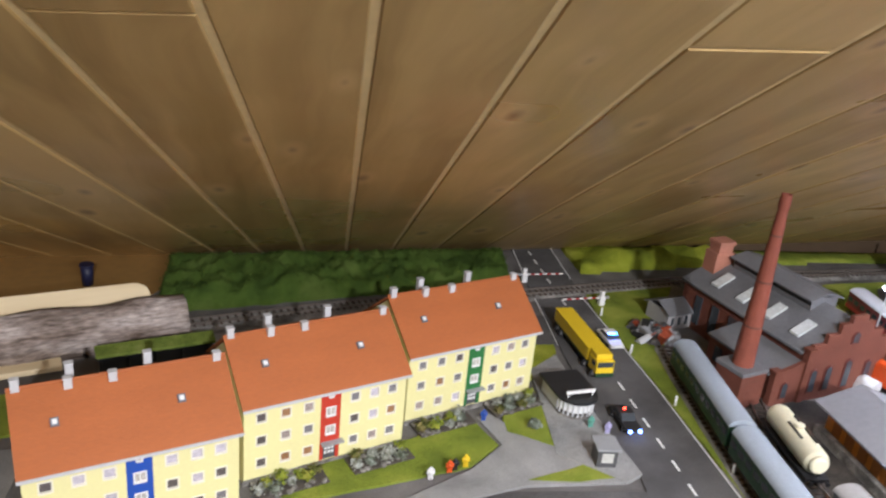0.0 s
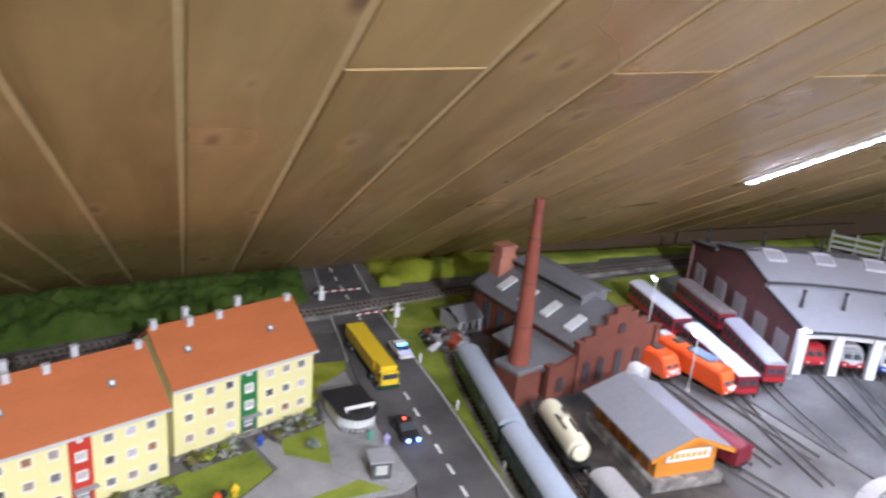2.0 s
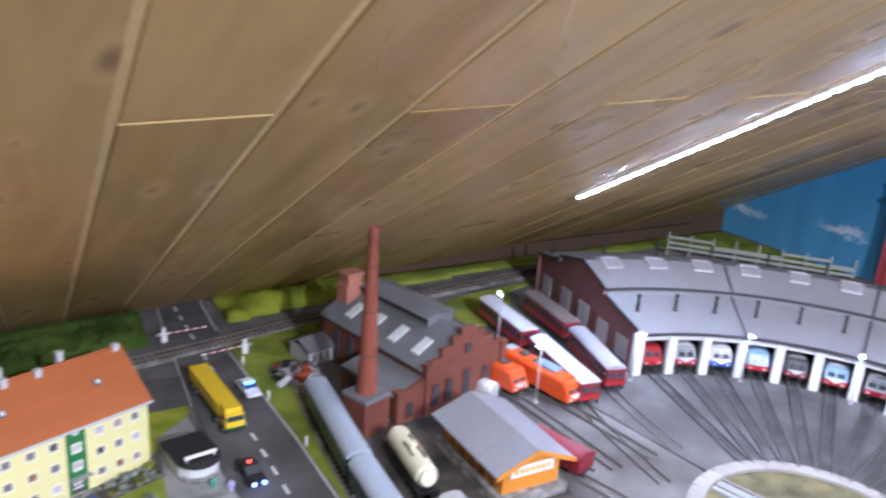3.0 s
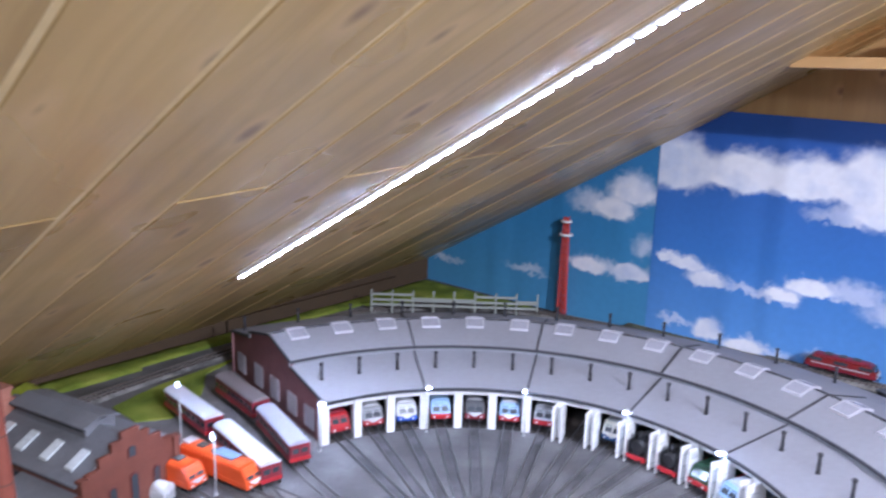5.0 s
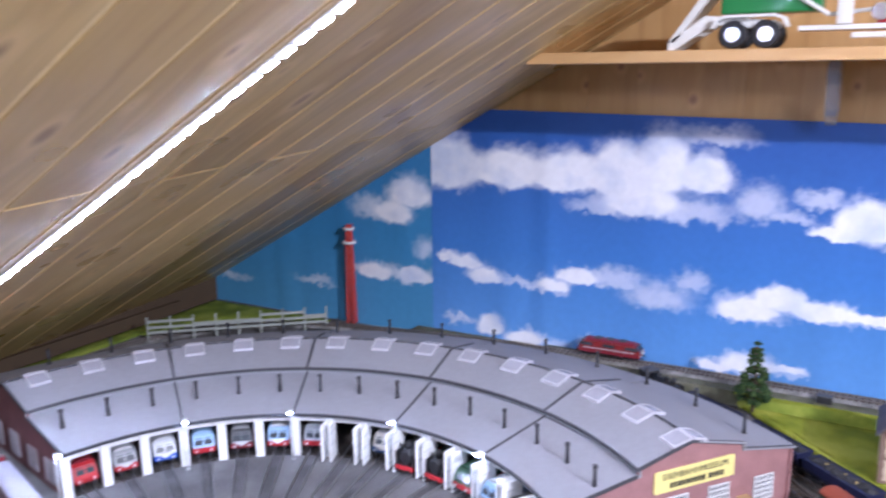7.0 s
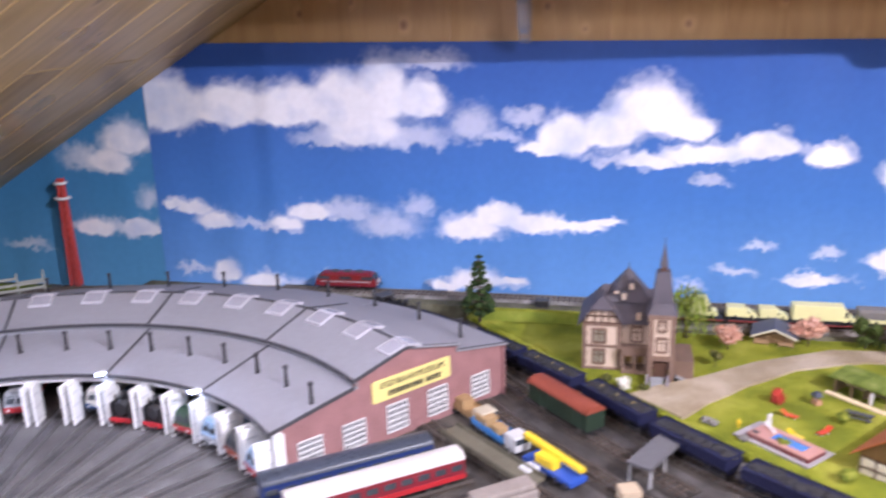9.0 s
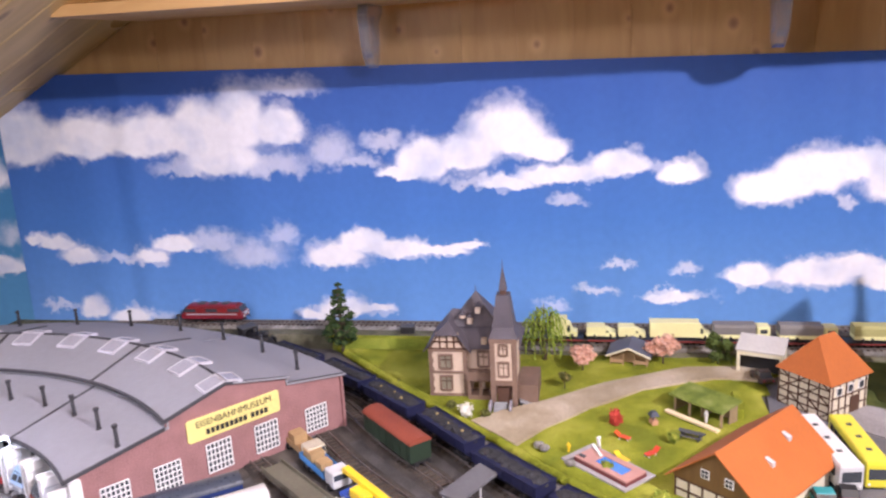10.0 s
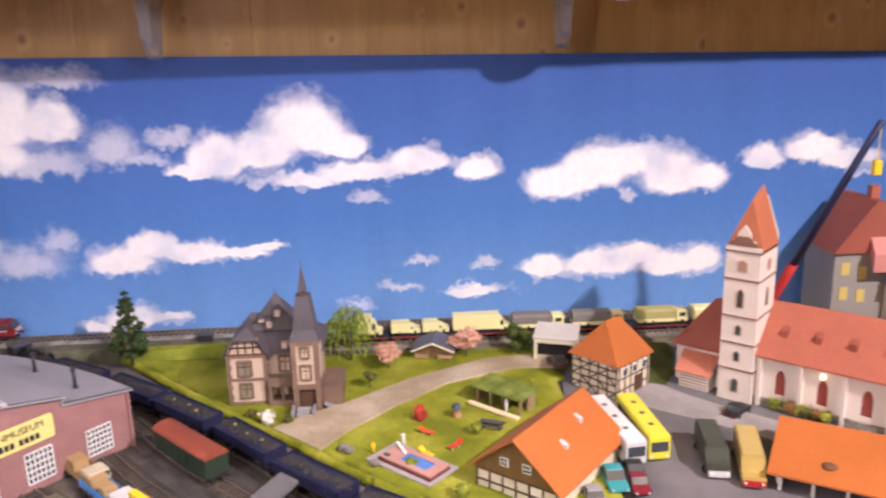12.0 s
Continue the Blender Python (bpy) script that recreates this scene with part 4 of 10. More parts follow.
track([(1.55, -0.12), (1.45, -0.23), (1.36, -0.34), (1.3, -0.42)], "yard siding under the flat wagon", bed_mat=dark_dirt)

# ---- housing estate ----
def window_unit(parent, x, z, w, h, y, frame_mat, pane_mat, depth=0.0025, bars=1, name="window"):
    """Frame with mullion and pane in an opening whose lower left corner is x, z; the outside looks to -y."""
    s = Shape()
    f = max(0.0008, w * 0.1)
    s.box(x - 0.0004, x + f, y - 0.0006, y + depth, z - 0.0004, z + h + 0.0004)
    s.box(x + w - f, x + w + 0.0004, y - 0.0006, y + depth, z - 0.0004, z + h + 0.0004)
    s.box(x + f, x + w - f, y - 0.0006, y + depth, z + h - f, z + h + 0.0004)
    s.box(x + f, x + w - f, y - 0.0012, y + depth, z - 0.0004, z + f)
    for k in range(1, bars + 1):
        cx = x + w * k / (bars + 1)
        s.box(cx - f * 0.4, cx + f * 0.4, y - 0.0002, y + depth * 0.8, z + f, z + h - f)
    win = part(name, s, frame_mat, parent)
    s = Shape()
    s.box(x + f, x + w - f, y + depth * 0.5, y + depth * 0.5 + 0.0006, z + f, z + h - f)
    part("pane", s, pane_mat, win)
    return win


house_panes = [glass("window_dusk", (0.1, 0.085, 0.085), 0.15), glass("window_curtain", (0.34, 0.28, 0.26), 0.25), glass("window_rust", (0.3, 0.16, 0.08), 0.2), glass("window_lilac", (0.5, 0.46, 0.52), 0.25), glass("window_grey", (0.2, 0.19, 0.2), 0.2)]


def apartment_house(x, y, rz, stair_mat, label, seed):
    """Three-storey house of pale yellow render; x, y is its front left corner and the front looks to -y."""
    W, D, H, RIDGE = 0.177, 0.112, 0.094, 0.139
    t = thing("apartment_house", x, y, 0, rz, label, "apartment house", "row of apartment houses")
    rg = random.Random(seed)
    cols = [0.012, 0.037, 0.061, 0.112, 0.134, 0.155]
    rows = [0.017, 0.043, 0.069]
    ww, wh = 0.011, 0.0115
    holes = [(c, c + ww, r, r + wh) for c in cols for r in rows]
    stair = (0.0795, 0.1015)
    holes.append((*stair, 0.006, H - 0.002))
    s = Shape()
    s.holed(W, H, 0.003, holes)
    s.box(0, W, D - 0.003, D, 0, H)
    for xx in (0, W - 0.003):
        s.prism([(0.003, 0), (D - 0.003, 0), (D - 0.003, H), (D / 2, RIDGE - 0.004), (0.003, H)], xx, xx + 0.003, "x")
    part("wall", s, yellow_wall, t)
    s = Shape()
    s.box(-0.0015, W + 0.0015, -0.0018, -0.0002, 0, 0.006)
    s.box(0.003, W - 0.003, 0.003, D - 0.003, 0.0, 0.002)
    part("plinth", s, stone, t, "rough grey stone plinth")
    s = Shape()
    s.holed(stair[1] - stair[0], H - 0.008, 0.003, [(0.006, 0.0165, 0.03, 0.041), (0.006, 0.0165, 0.052, 0.063), (0.0085, 0.014, 0.074, 0.081), (0.004, 0.018, 0.0, 0.019)])
    st = part("stair_panel", s, stair_mat, t, "coloured stairwell panel", m=Matrix.Translation((stair[0], 0.0, 0.006)))
    for z in (0.036, 0.058):
        window_unit(t, stair[0] + 0.006, z, 0.0105, 0.011, 0.0, white, pane_light, name="stair_window")
    window_unit(t, stair[0] + 0.0085, 0.08, 0.0055, 0.007, 0.0, white, pane_light, bars=0, name="stair_window")
    s = Shape()
    s.box(stair[0] + 0.004, stair[0] + 0.018, 0.0012, 0.0022, 0.006, 0.025)
    door = part("door", s, dark_grey, t, "grey entrance door with small panes")
    s = Shape()
    for i in range(3):
        for k in range(2):
            s.box(stair[0] + 0.006 + 0.0038 * i, stair[0] + 0.0085 + 0.0038 * i, 0.0004, 0.0012, 0.0125 + 0.005 * k, 0.0155 + 0.005 * k)
    part("door_pane", s, white, door)
    s = Shape()
    s.box(stair[0] + 0.001, stair[1] + 0.003, -0.007, 0.0, 0.0262, 0.028)
    part("canopy", s, grey_paint, t, "small grey door canopy")
    for c in cols:
        for r in rows:
            window_unit(t, c, r, ww, wh, 0.0, mat("cream_frame", (0.78, 0.75, 0.62), 0.5), rg.choice(house_panes), bars=0)
    over = 0.006
    run = RIDGE - H
    for sgn in (0, 1):
        y0, y1 = (-over, D / 2) if not sgn else (D + over, D / 2)
        z0 = H - run * over / (D / 2) + 0.0015
        s = Shape()
        s.slab([(-0.003, y0, z0), (W + 0.003, y0, z0), (W + 0.003, y1, RIDGE), (-0.003, y1, RIDGE)], 0.0018)
        roof = part("roof", s, orange_tile, t, "orange tiled roof slope")
        if not sgn:
            for fx in (0.03, 0.133):
                fy, fz = 0.027, H + run * 0.027 / (D / 2) + 0.002
                m = pose(fx, fy, fz, math.degrees(math.atan2(run, D / 2)), 0, 0)
                s = Shape()
                s.at(0, 0, -0.0005, 0.0068, 0.0075, 0.0022, m=m)
                sk = part("roof_window", s, mat("slate_blue_frame", (0.14, 0.16, 0.19), 0.5), t, "dark grey framed roof window")
                s = Shape()
                s.at(0, 0, 0.0017, 0.004, 0.0045, 0.0004, m=m)
                part("pane", s, white, sk)
    s = Shape()
    s.tube((-0.003, D / 2, RIDGE + 0.0003), (W + 0.003, D / 2, RIDGE + 0.0003), 0.0014, n=6)
    part("ridge", s, orange_tile, t)
    s = Shape()
    s.box(-0.003, W + 0.003, -over - 0.0015, -over, H - run * over / (D / 2) - 0.0015, H - run * over / (D / 2) + 0.0012)
    part("gutter", s, light_grey, t, "pale grey gutter")
    for cx, cy, hh in ((0.004, D / 2, 0.02), (0.044, D / 2 - 0.004, 0.016), (0.047, D / 2 + 0.014, 0.02), (0.08, D / 2 - 0.004, 0.015), (0.112, D / 2 + 0.012, 0.02), (W - 0.006, D / 2 - 0.002, 0.016)):
        s = Shape()
        s.at(cx, cy, RIDGE - 0.012, 0.0068, 0.0058, hh)
        s.at(cx, cy, RIDGE - 0.012 + hh, 0.0076, 0.0066, 0.0012)
        part("chimney", s, light_grey, t, "pale grey roof chimney")
    return t


door_blue = mat("door_blue", (0.02, 0.075, 0.38), 0.5)
door_red = mat("door_red", (0.5, 0.045, 0.025), 0.5)
door_green = mat("door_green", (0.03, 0.17, 0.05), 0.5)
apartment_house(-0.076, 0.497, 19.0, door_blue, "pale yellow apartment house with blue stairwell and orange roof", 1)
apartment_house(0.094, 0.590, 20.5, door_red, "pale yellow apartment house with red stairwell and orange roof", 2)
apartment_house(0.268, 0.686, 20.5, door_green, "pale yellow apartment house with green stairwell, end of the row", 3)


def shrub(x, y, z, r, material, label, seed, category="bush", leaf=0.0022, count=90, squash=0.8, group=""):
    rg = random.Random(seed)
    t = thing("bush", x, y, z, 0, label, category, group)
    s = Shape()
    s.tube((0, 0, 0), (0, 0, r * 0.8), r * 0.1, r * 0.05, 5)
    part("stem", s, mat("twig_brown", (0.1, 0.065, 0.04), 0.9), t)
    s = Shape()
    s.blob((0, 0, r * 0.75), r * 0.72, seed, 0.35, squash)
    s.leaves((0, 0, r * 0.75), r, count, leaf, rg, squash)
    part("crown", s, material, t)
    return t


# flower beds along the house fronts
def bed(x, y, rz, length, seed, greens):
    rg = random.Random(seed)
    t = thing("flower_bed", x, y, 0.0028, rz, "low flower bed of grey stones and small shrubs", "flower bed", "flower beds by the houses")
    s = Shape()
    s.box(0, length, -0.03, -0.002, 0, 0.0022)
    part("soil", s, dark_dirt, t)
    k = int(length / 0.006)
    proto = None
    for i in range(k):
        for row in range(2):
            m = Matrix.Translation((0.003 + 0.006 * i + rg.uniform(-0.001, 0.001), -0.006 - 0.021 * row + rg.uniform(-0.003, 0.003), 0.0025)) @ Matrix.Rotation(rg.random() * 6, 4, "Z") @ Matrix.Diagonal((1, rg.uniform(0.7, 1.2), rg.uniform(0.6, 1.3), 1))
            if rg.random() < 0.35:
                continue
            if proto is None:
                s = Shape()
                s.blob((0, 0, 0), 0.0036, seed, 0.4, 0.8, sub=1)
                proto = part("rock", s, stone, t, m=m)
            else:
                again(proto, m)
    for i in range(int(length / 0.0085)):
        s = Shape()
        px, py, r = 0.005 + 0.0085 * i + rg.uniform(-0.003, 0.003), (-0.011 if i % 2 else -0.021) + rg.uniform(-0.004, 0.004), rg.uniform(0.006, 0.0095)
        s.blob((px, py, r * 0.6), r * 0.6, seed + i, 0.5, 0.8, sub=1)
        s.leaves((px, py, r * 0.7), r * 1.05, 80, 0.0019, rg, 0.85, 0.45)
        part("shrub", s, rg.choice(greens), t)


sage = patchy("sage_foliage", ((0.12, 0.14, 0.1), (0.2, 0.23, 0.18), (0.36, 0.4, 0.36)), 120)
frost = patchy("frosty_foliage", ((0.2, 0.21, 0.17), (0.34, 0.36, 0.31), (0.52, 0.54, 0.5)), 160)
olive = patchy("olive_foliage", ((0.07, 0.08, 0.02), (0.13, 0.14, 0.04), (0.26, 0.22, 0.09)), 120)
lime = patchy("lime_foliage", ((0.15, 0.2, 0.03), (0.25, 0.3, 0.04), (0.42, 0.42, 0.08)), 120)
for hx, hy, a, sd in ((0.094, 0.590, 20.5, 5), (0.268, 0.686, 20.5, 9), (-0.076, 0.497, 19.0, 13)):
    c_, s_ = math.cos(radians(a)), math.sin(radians(a))
    for u0, ln in ((0.004, 0.074), (0.106, 0.07)):
        bed(hx + c_ * u0 + s_ * 0.003, hy + s_ * u0 - c_ * 0.003, a, ln, sd + int(u0 * 100), (sage, frost, sage, olive, frost, lime))


def figurine(x, y, z, coat_mat, h=0.0145, label="", rz=0):
    """A plain standing peg shape."""
    s = Shape()
    s.tube((-0.0016, 0, 0), (-0.0012, 0, h * 0.48), 0.0013, 0.0016, 6)
    s.tube((0.0016, 0, 0), (0.0012, 0, h * 0.48), 0.0013, 0.0016, 6)
    s.tube((0, 0, h * 0.45), (0, 0, h * 0.82), 0.0026, 0.003, 8)
    s.blob((0, 0, h * 0.92), 0.0019, 1, 0.05, 1.1, 1)
    s.tube((-0.0036, 0, h * 0.45), (-0.0028, 0, h * 0.8), 0.0009, 0.0011, 5)
    s.tube((0.0036, 0, h * 0.45), (0.0028, 0, h * 0.8), 0.0009, 0.0011, 5)
    return solid("figurine", s, coat_mat, label, "figurine", pose(x, y, z, 0, 0, rz), group="model figurines")


figurine(0.3615, 0.688, 0.003, blue_paint, label="tiny plain blue plastic figurine by the house door")
figurine(0.281, 0.585, 0.0032, white, label="tiny plain white plastic figurine on the path")
figurine(0.303, 0.595, 0.0032, orange_paint, label="tiny plain orange plastic figurine on the lawn edge")
figurine(0.3095, 0.598, 0.0032, black, label="tiny plain dark plastic figurine beside the orange one")
figurine(0.322, 0.603, 0.003, yellow_paint, 0.0155, "tiny plain yellow plastic figurine on the lawn edge")
figurine(0.503, 0.655, 0.004, mat("lilac", (0.4, 0.38, 0.6), 0.6), label="tiny plain lilac plastic figurine on the pavement")
figurine(0.195, 0.535, 0.003, dark_grey, label="tiny plain grey plastic figurine near the flower bed")
figurine(0.487, 0.668, 0.004, mat("sea_green", (0.12, 0.35, 0.28), 0.6), label="tiny plain green plastic figurine by the kiosk")
shrub(0.418, 0.668, 0.0035, 0.009, sage, "small grey-green round bush on the lawn", 31)

# kiosk with a round glazed front
k = thing("kiosk", 0.477, 0.716, 0.004, 8, "small kiosk with dark flat roof and round white glazed front", "kiosk")
half = [(0.026 * math.cos(radians(a)), -0.012 + 0.026 * math.sin(radians(a))) for a in range(180, 361, 15)]
body = [(x * 0.88, y * 0.88) for x, y in half] + [(0.0225, 0.034), (-0.0225, 0.034)]
s = Shape()
s.prism(body, 0, 0.0035, "z")
part("base", s, stone, k, "grey stone base")
s = Shape()
for i in range(0, 13):
    x, y = half[i][0] * 0.88, half[i][1] * 0.88
    s.at(x, y, 0.0035, 0.0016, 0.0016, 0.018)
s.box(-0.0225, -0.0205, -0.01, 0.034, 0.0035, 0.0215)
s.box(0.0205, 0.0225, -0.01, 0.034, 0.0035, 0.0215)
s.box(-0.0225, 0.0225, 0.032, 0.034, 0.0035, 0.0215)
pieces("wall", s, light_grey, k)
for i in range(12):
    (x0, y0), (x1, y1) = [(q[0] * 0.87, q[1] * 0.87) for q in half[i:i + 2]]
    s = Shape()
    s.slab([(x0, y0, 0.0205), (x1, y1, 0.0205), (x1 * 0.97, y1 * 0.97, 0.0205), (x0 * 0.97, y0 * 0.97, 0.0205)], 0.0125)
    part("pane", s, mat("kiosk_pane", (0.75, 0.76, 0.75), 0.2, spec=0.7), k)
s = Shape()
s.prism([(x, y) for x, y in half] + [(0.026, 0.038), (-0.026, 0.038)], 0.0216, 0.0252, "z")
part("roof", s, black, k, "flat black roof")
s = Shape()
s.box(-0.019, 0.019, -0.0225, -0.0205, 0.0295, 0.0335)
s.box(-0.017, -0.0155, -0.022, -0.021, 0.0253, 0.0296)
s.box(0.0155, 0.017, -0.022, -0.021, 0.0253, 0.0296)
part("sign_board", s, white, k, "blank white sign board")
b = thing("booth", 0.478, 0.603, 0.0036, -6, "small grey booth with flat roof beside the street", "booth")
s = Shape()
s.holed(0.022, 0.022, 0.0018, [(0.005, 0.0185, 0.005, 0.018)])
s.box(0, 0.0018, 0.0018, 0.022, 0, 0.022)
s.box(0.0202, 0.022, 0.0018, 0.022, 0, 0.022)
s.box(0.0018, 0.0202, 0.0202, 0.022, 0, 0.022)
part("wall", s, dark_grey, b, m=Matrix.Translation((-0.011, -0.011, 0)))
s = Shape()
s.box(-0.0062, 0.0076, -0.0099, -0.0092, 0.005, 0.018)
part("pane", s, mat("booth_pane", (0.5, 0.5, 0.47), 0.3), b)
s = Shape()
s.at(0, 0, 0.022, 0.027, 0.028, 0.0022, 0.0006)
part("roof", s, grey_paint, b)


# ---- road vehicles ----
def wheels(t, spots, r=0.0056, w=0.0036, rim=steel):
    s = Shape()
    s.tube((0, -w / 2, 0), (0, w / 2, 0), r, n=14)
    tyre = None
    for x, y in spots:
        m = Matrix.Translation((x, y, r))
        if tyre is None:
            tyre = part("tyre", s, black, t, m=m)
        else:
            tyre = again(tyre, m)
        h = Shape()
        h.tube((0, -w / 2 - 0.0003, 0), (0, w / 2 + 0.0003, 0), r * 0.55, n=10)
        part("rim", h, rim, tyre)


def lorry(x, y, z, rz, box_mat, cab_mat, length, label, low_mat=None, box_h=0.032, group="", tarp=False, roof_mat=None):
    """Articulated lorry, nose to -y."""
    t = thing("lorry", x, y, z, rz, label, "lorry", group)
    L = length
    s = Shape()
    s.box(-0.0128, 0.0128, -L / 2 + 0.03, L / 2, 0.0125, 0.0125 + box_h, 0.0008)
    bx = part("trailer_box", s, box_mat, t)
    s = Shape()
    s.box(-0.0131, 0.0131, -L / 2 + 0.0297, L / 2 + 0.0003, 0.0125 + box_h - 0.0004, 0.0132 + box_h, 0.0003)
    part("roof_panel", s, roof_mat or box_mat, bx)
    s = Shape()
    s.box(-0.0115, 0.0115, -L / 2 + 0.006, L / 2 - 0.003, 0.0075, 0.0122)
    part("chassis", s, low_mat or dark_grey, t)
    s = Shape()
    s.box(-0.0126, 0.0126, -L / 2, -L / 2 + 0.0255, 0.007, 0.027, 0.0016)
    s.box(-0.0116, 0.0116, -L / 2 + 0.006, -L / 2 + 0.0255, 0.0265, 0.034, 0.0018)
    cab = part("cab", s, cab_mat, t)
    s = Shape()
    s.box(-0.0112, 0.0112, -L / 2 - 0.0003, -L / 2 + 0.001, 0.018, 0.0255)
    s.box(-0.0129, -0.0124, -L / 2 + 0.004, -L / 2 + 0.014, 0.0175, 0.0245)
    s.box(0.0124, 0.0129, -L / 2 + 0.004, -L / 2 + 0.014, 0.0175, 0.0245)
    part("window", s, pane, cab)
    s = Shape()
    s.box(-0.0128, 0.0128, -L / 2 - 0.0014, -L / 2 + 0.003, 0.0045, 0.0095, 0.0005)
    part("bumper", s, low_mat or dark_grey, cab)
    wheels(t, [(sx * 0.0115, yy) for sx in (-1, 1) for yy in (-L / 2 + 0.009, -L / 2 + 0.036, L / 2 - 0.03, L / 2 - 0.016)])
    return t


def car(x, y, z, rz, paint, label, L=0.05, W=0.0205, H=0.0165, glass_mat=None, group="parked model cars"):
    """Saloon, nose to -y."""
    t = thing("car", x, y, z, rz, label, "car", group)
    s = Shape()
    low = [(-L / 2, 0.004), (-L / 2 - 0.0008, 0.0085), (-L * 0.18, 0.0102), (L * 0.3, 0.0102), (L / 2, 0.0095), (L / 2 + 0.0006, 0.0045)]
    s.prism(low, -W / 2, W / 2, "x")
    bmesh.ops.bevel(s.bm, geom=s.bm.edges[:], offset=0.0009, segments=2, affect="EDGES")
    body = part("body", s, paint, t)
    s = Shape()
    top = [(-L * 0.2, 0.0098), (-L * 0.06, H - 0.0006), (L * 0.22, H - 0.0006), (L * 0.36, 0.0098)]
    s.prism(top, -W / 2 + 0.0014, W / 2 - 0.0014, "x")
    cabin = part("cabin", s, glass_mat or pane, body)
    s = Shape()
    s.prism([(-L * 0.065, H - 0.0008), (-L * 0.05, H), (L * 0.21, H), (L * 0.225, H - 0.0008)], -W / 2 + 0.0016, W / 2 - 0.0016, "x")
    part("roof", s, paint, cabin)
    for sx in (-1, 1):
        s = Shape()
        s.tube((sx * W * 0.36, -L / 2 - 0.0012, 0.0072), (sx * W * 0.36, -L / 2, 0.0072), 0.0013, n=8)
        part("headlight", s, light_grey, body)
        s = Shape()
        s.box(sx * W * 0.36 - 0.0013, sx * W * 0.36 + 0.0013, L / 2 + 0.0002, L / 2 + 0.001, 0.0065, 0.0085)
        part("tail_light", s, red_paint, body)
    wheels(t, [(sx * (W / 2 - 0.0016), yy) for sx in (-1, 1) for yy in (-L * 0.31, L * 0.3)], 0.0038, 0.0026)
    return t


lorry(0.541, 0.851, 0.0024, 3.0, yellow_paint, yellow_paint, 0.152, "yellow articulated lorry with green bumper on the street", green_paint, box_h=0.0175)
car(0.594, 0.876, 0.0024, 3, white, "white and blue patrol car with a lit blue roof light", L=0.052)
glow_blue = mat("blue_beacon", (0.05, 0.2, 1.0), 0.3, glow=24.0)
s = Shape()
s.at(0.594, 0.872, 0.0176, 0.012, 0.003, 0.0022, 0.0006)
beacon = solid("beacon_bar", s, glow_blue, "lit blue light bar on the patrol car roof", "beacon")
kar = car(0.533, 0.675, 0.0024, 2, black, "dark car with lit blue headlights and a red roof light", L=0.052)
for sx in (-0.0062, 0.0062):
    s = Shape()
    s.blob((sx, -0.0278, 0.0074), 0.0026, 3, 0.02)
    part("lit_headlight", s, mat("blue_white_lamp", (0.16, 0.3, 1.0), 0.3, glow=9.0), kar, "glowing blue-white headlight", True)
s = Shape()
s.blob((0.0, 0.006, 0.0175), 0.0017, 2, 0.02)
part("roof_light", s, mat("red_lamp", (1.0, 0.06, 0.03), 0.3, glow=10.0), kar, "glowing red roof light", True)
# white marker posts on the verge
post = None
for px, py in ((0.6125, 0.843), (0.616, 0.71), (0.6185, 0.573), (0.613, 0.96)):
    s = Shape()
    s.tube((0, 0, 0), (0, 0, 0.0125), 0.0019, 0.0016, 8)
    s.blob((0, 0, 0.0125), 0.002, 1, 0.02, 1, 1)
    solid("marker_post", s, white, "short white marker post on the grass verge", "post", pose(px, py, 0.003), group="marker posts")

# level crossing barriers
for bx, by, a in ((0.525, 1.088, 4), (0.628, 1.0, 187)):
    t = thing("crossing_barrier", bx, by, 0.002, a, "white level crossing barrier with red bands, lowered over the lane", "barrier", "level crossing barriers")
    s = Shape()
    s.at(0, 0, 0, 0.009, 0.009, 0.016, 0.001)
    s.at(0, 0, 0.016, 0.006, 0.006, 0.008, 0.0008)
    part("drive_box", s, white, t)
    for i in range(9):
        s = Shape()
        s.box(0.004 + 0.0072 * i, 0.004 + 0.0072 * (i + 1), -0.0009, 0.0009, 0.0125, 0.0145)
        part("arm_section", s, white if i % 2 == 0 else red_paint, t)
    s = Shape()
    s.box(-0.012, -0.0045, -0.002, 0.002, 0.0115, 0.0155)
    part("counterweight", s, grey_paint, t)

# log of firewood laid along the wall, pale slab behind
log = thing("split_log", 0, 0, 0, 17.8, "split tree log with grey bark and pale sawn top", "log")
def log_rows(profile, x0, x1, n, wob):
    sh = Shape()
    rows = []
    for i in range(n + 1):
        x = x0 + (x1 - x0) * i / n
        rows.append([sh.bm.verts.new((x, u + wob * noise.noise(Vector((x * 18, u * 60, v * 60))), v + wob * noise.noise(Vector((x * 18, u * 60 + 7, v * 60))))) for u, v in profile])
    for a, b2 in zip(rows, rows[1:]):
        for j in range(len(profile) - 1):
            sh.bm.faces.new((a[j], a[j + 1], b2[j + 1], b2[j])).smooth = True
    for r_ in (rows[0], rows[-1][::-1]):
        sh.bm.faces.new(r_)
    return sh
bark_profile = [(0.878, 0.0), (0.84, 0.0), (0.833, 0.012), (0.832, 0.026), (0.838, 0.04), (0.848, 0.051), (0.862, 0.057), (0.874, 0.055), (0.878, 0.045)]
bark = patchy("log_bark", ((0.13, 0.095, 0.075), (0.3, 0.245, 0.215), (0.46, 0.4, 0.37)), 30, bump=1.0, bump_scale=150, fine=240)
bark_map = bark.node_tree.nodes.new("ShaderNodeMapping")
bark_map.inputs["Scale"].default_value = (0.35, 1.0, 1.5)
for node in [q for q in bark.node_tree.nodes if q.type == "TEX_NOISE"]:
    bark.node_tree.links.new(bark_map.outputs["Vector"], node.inputs["Vector"])
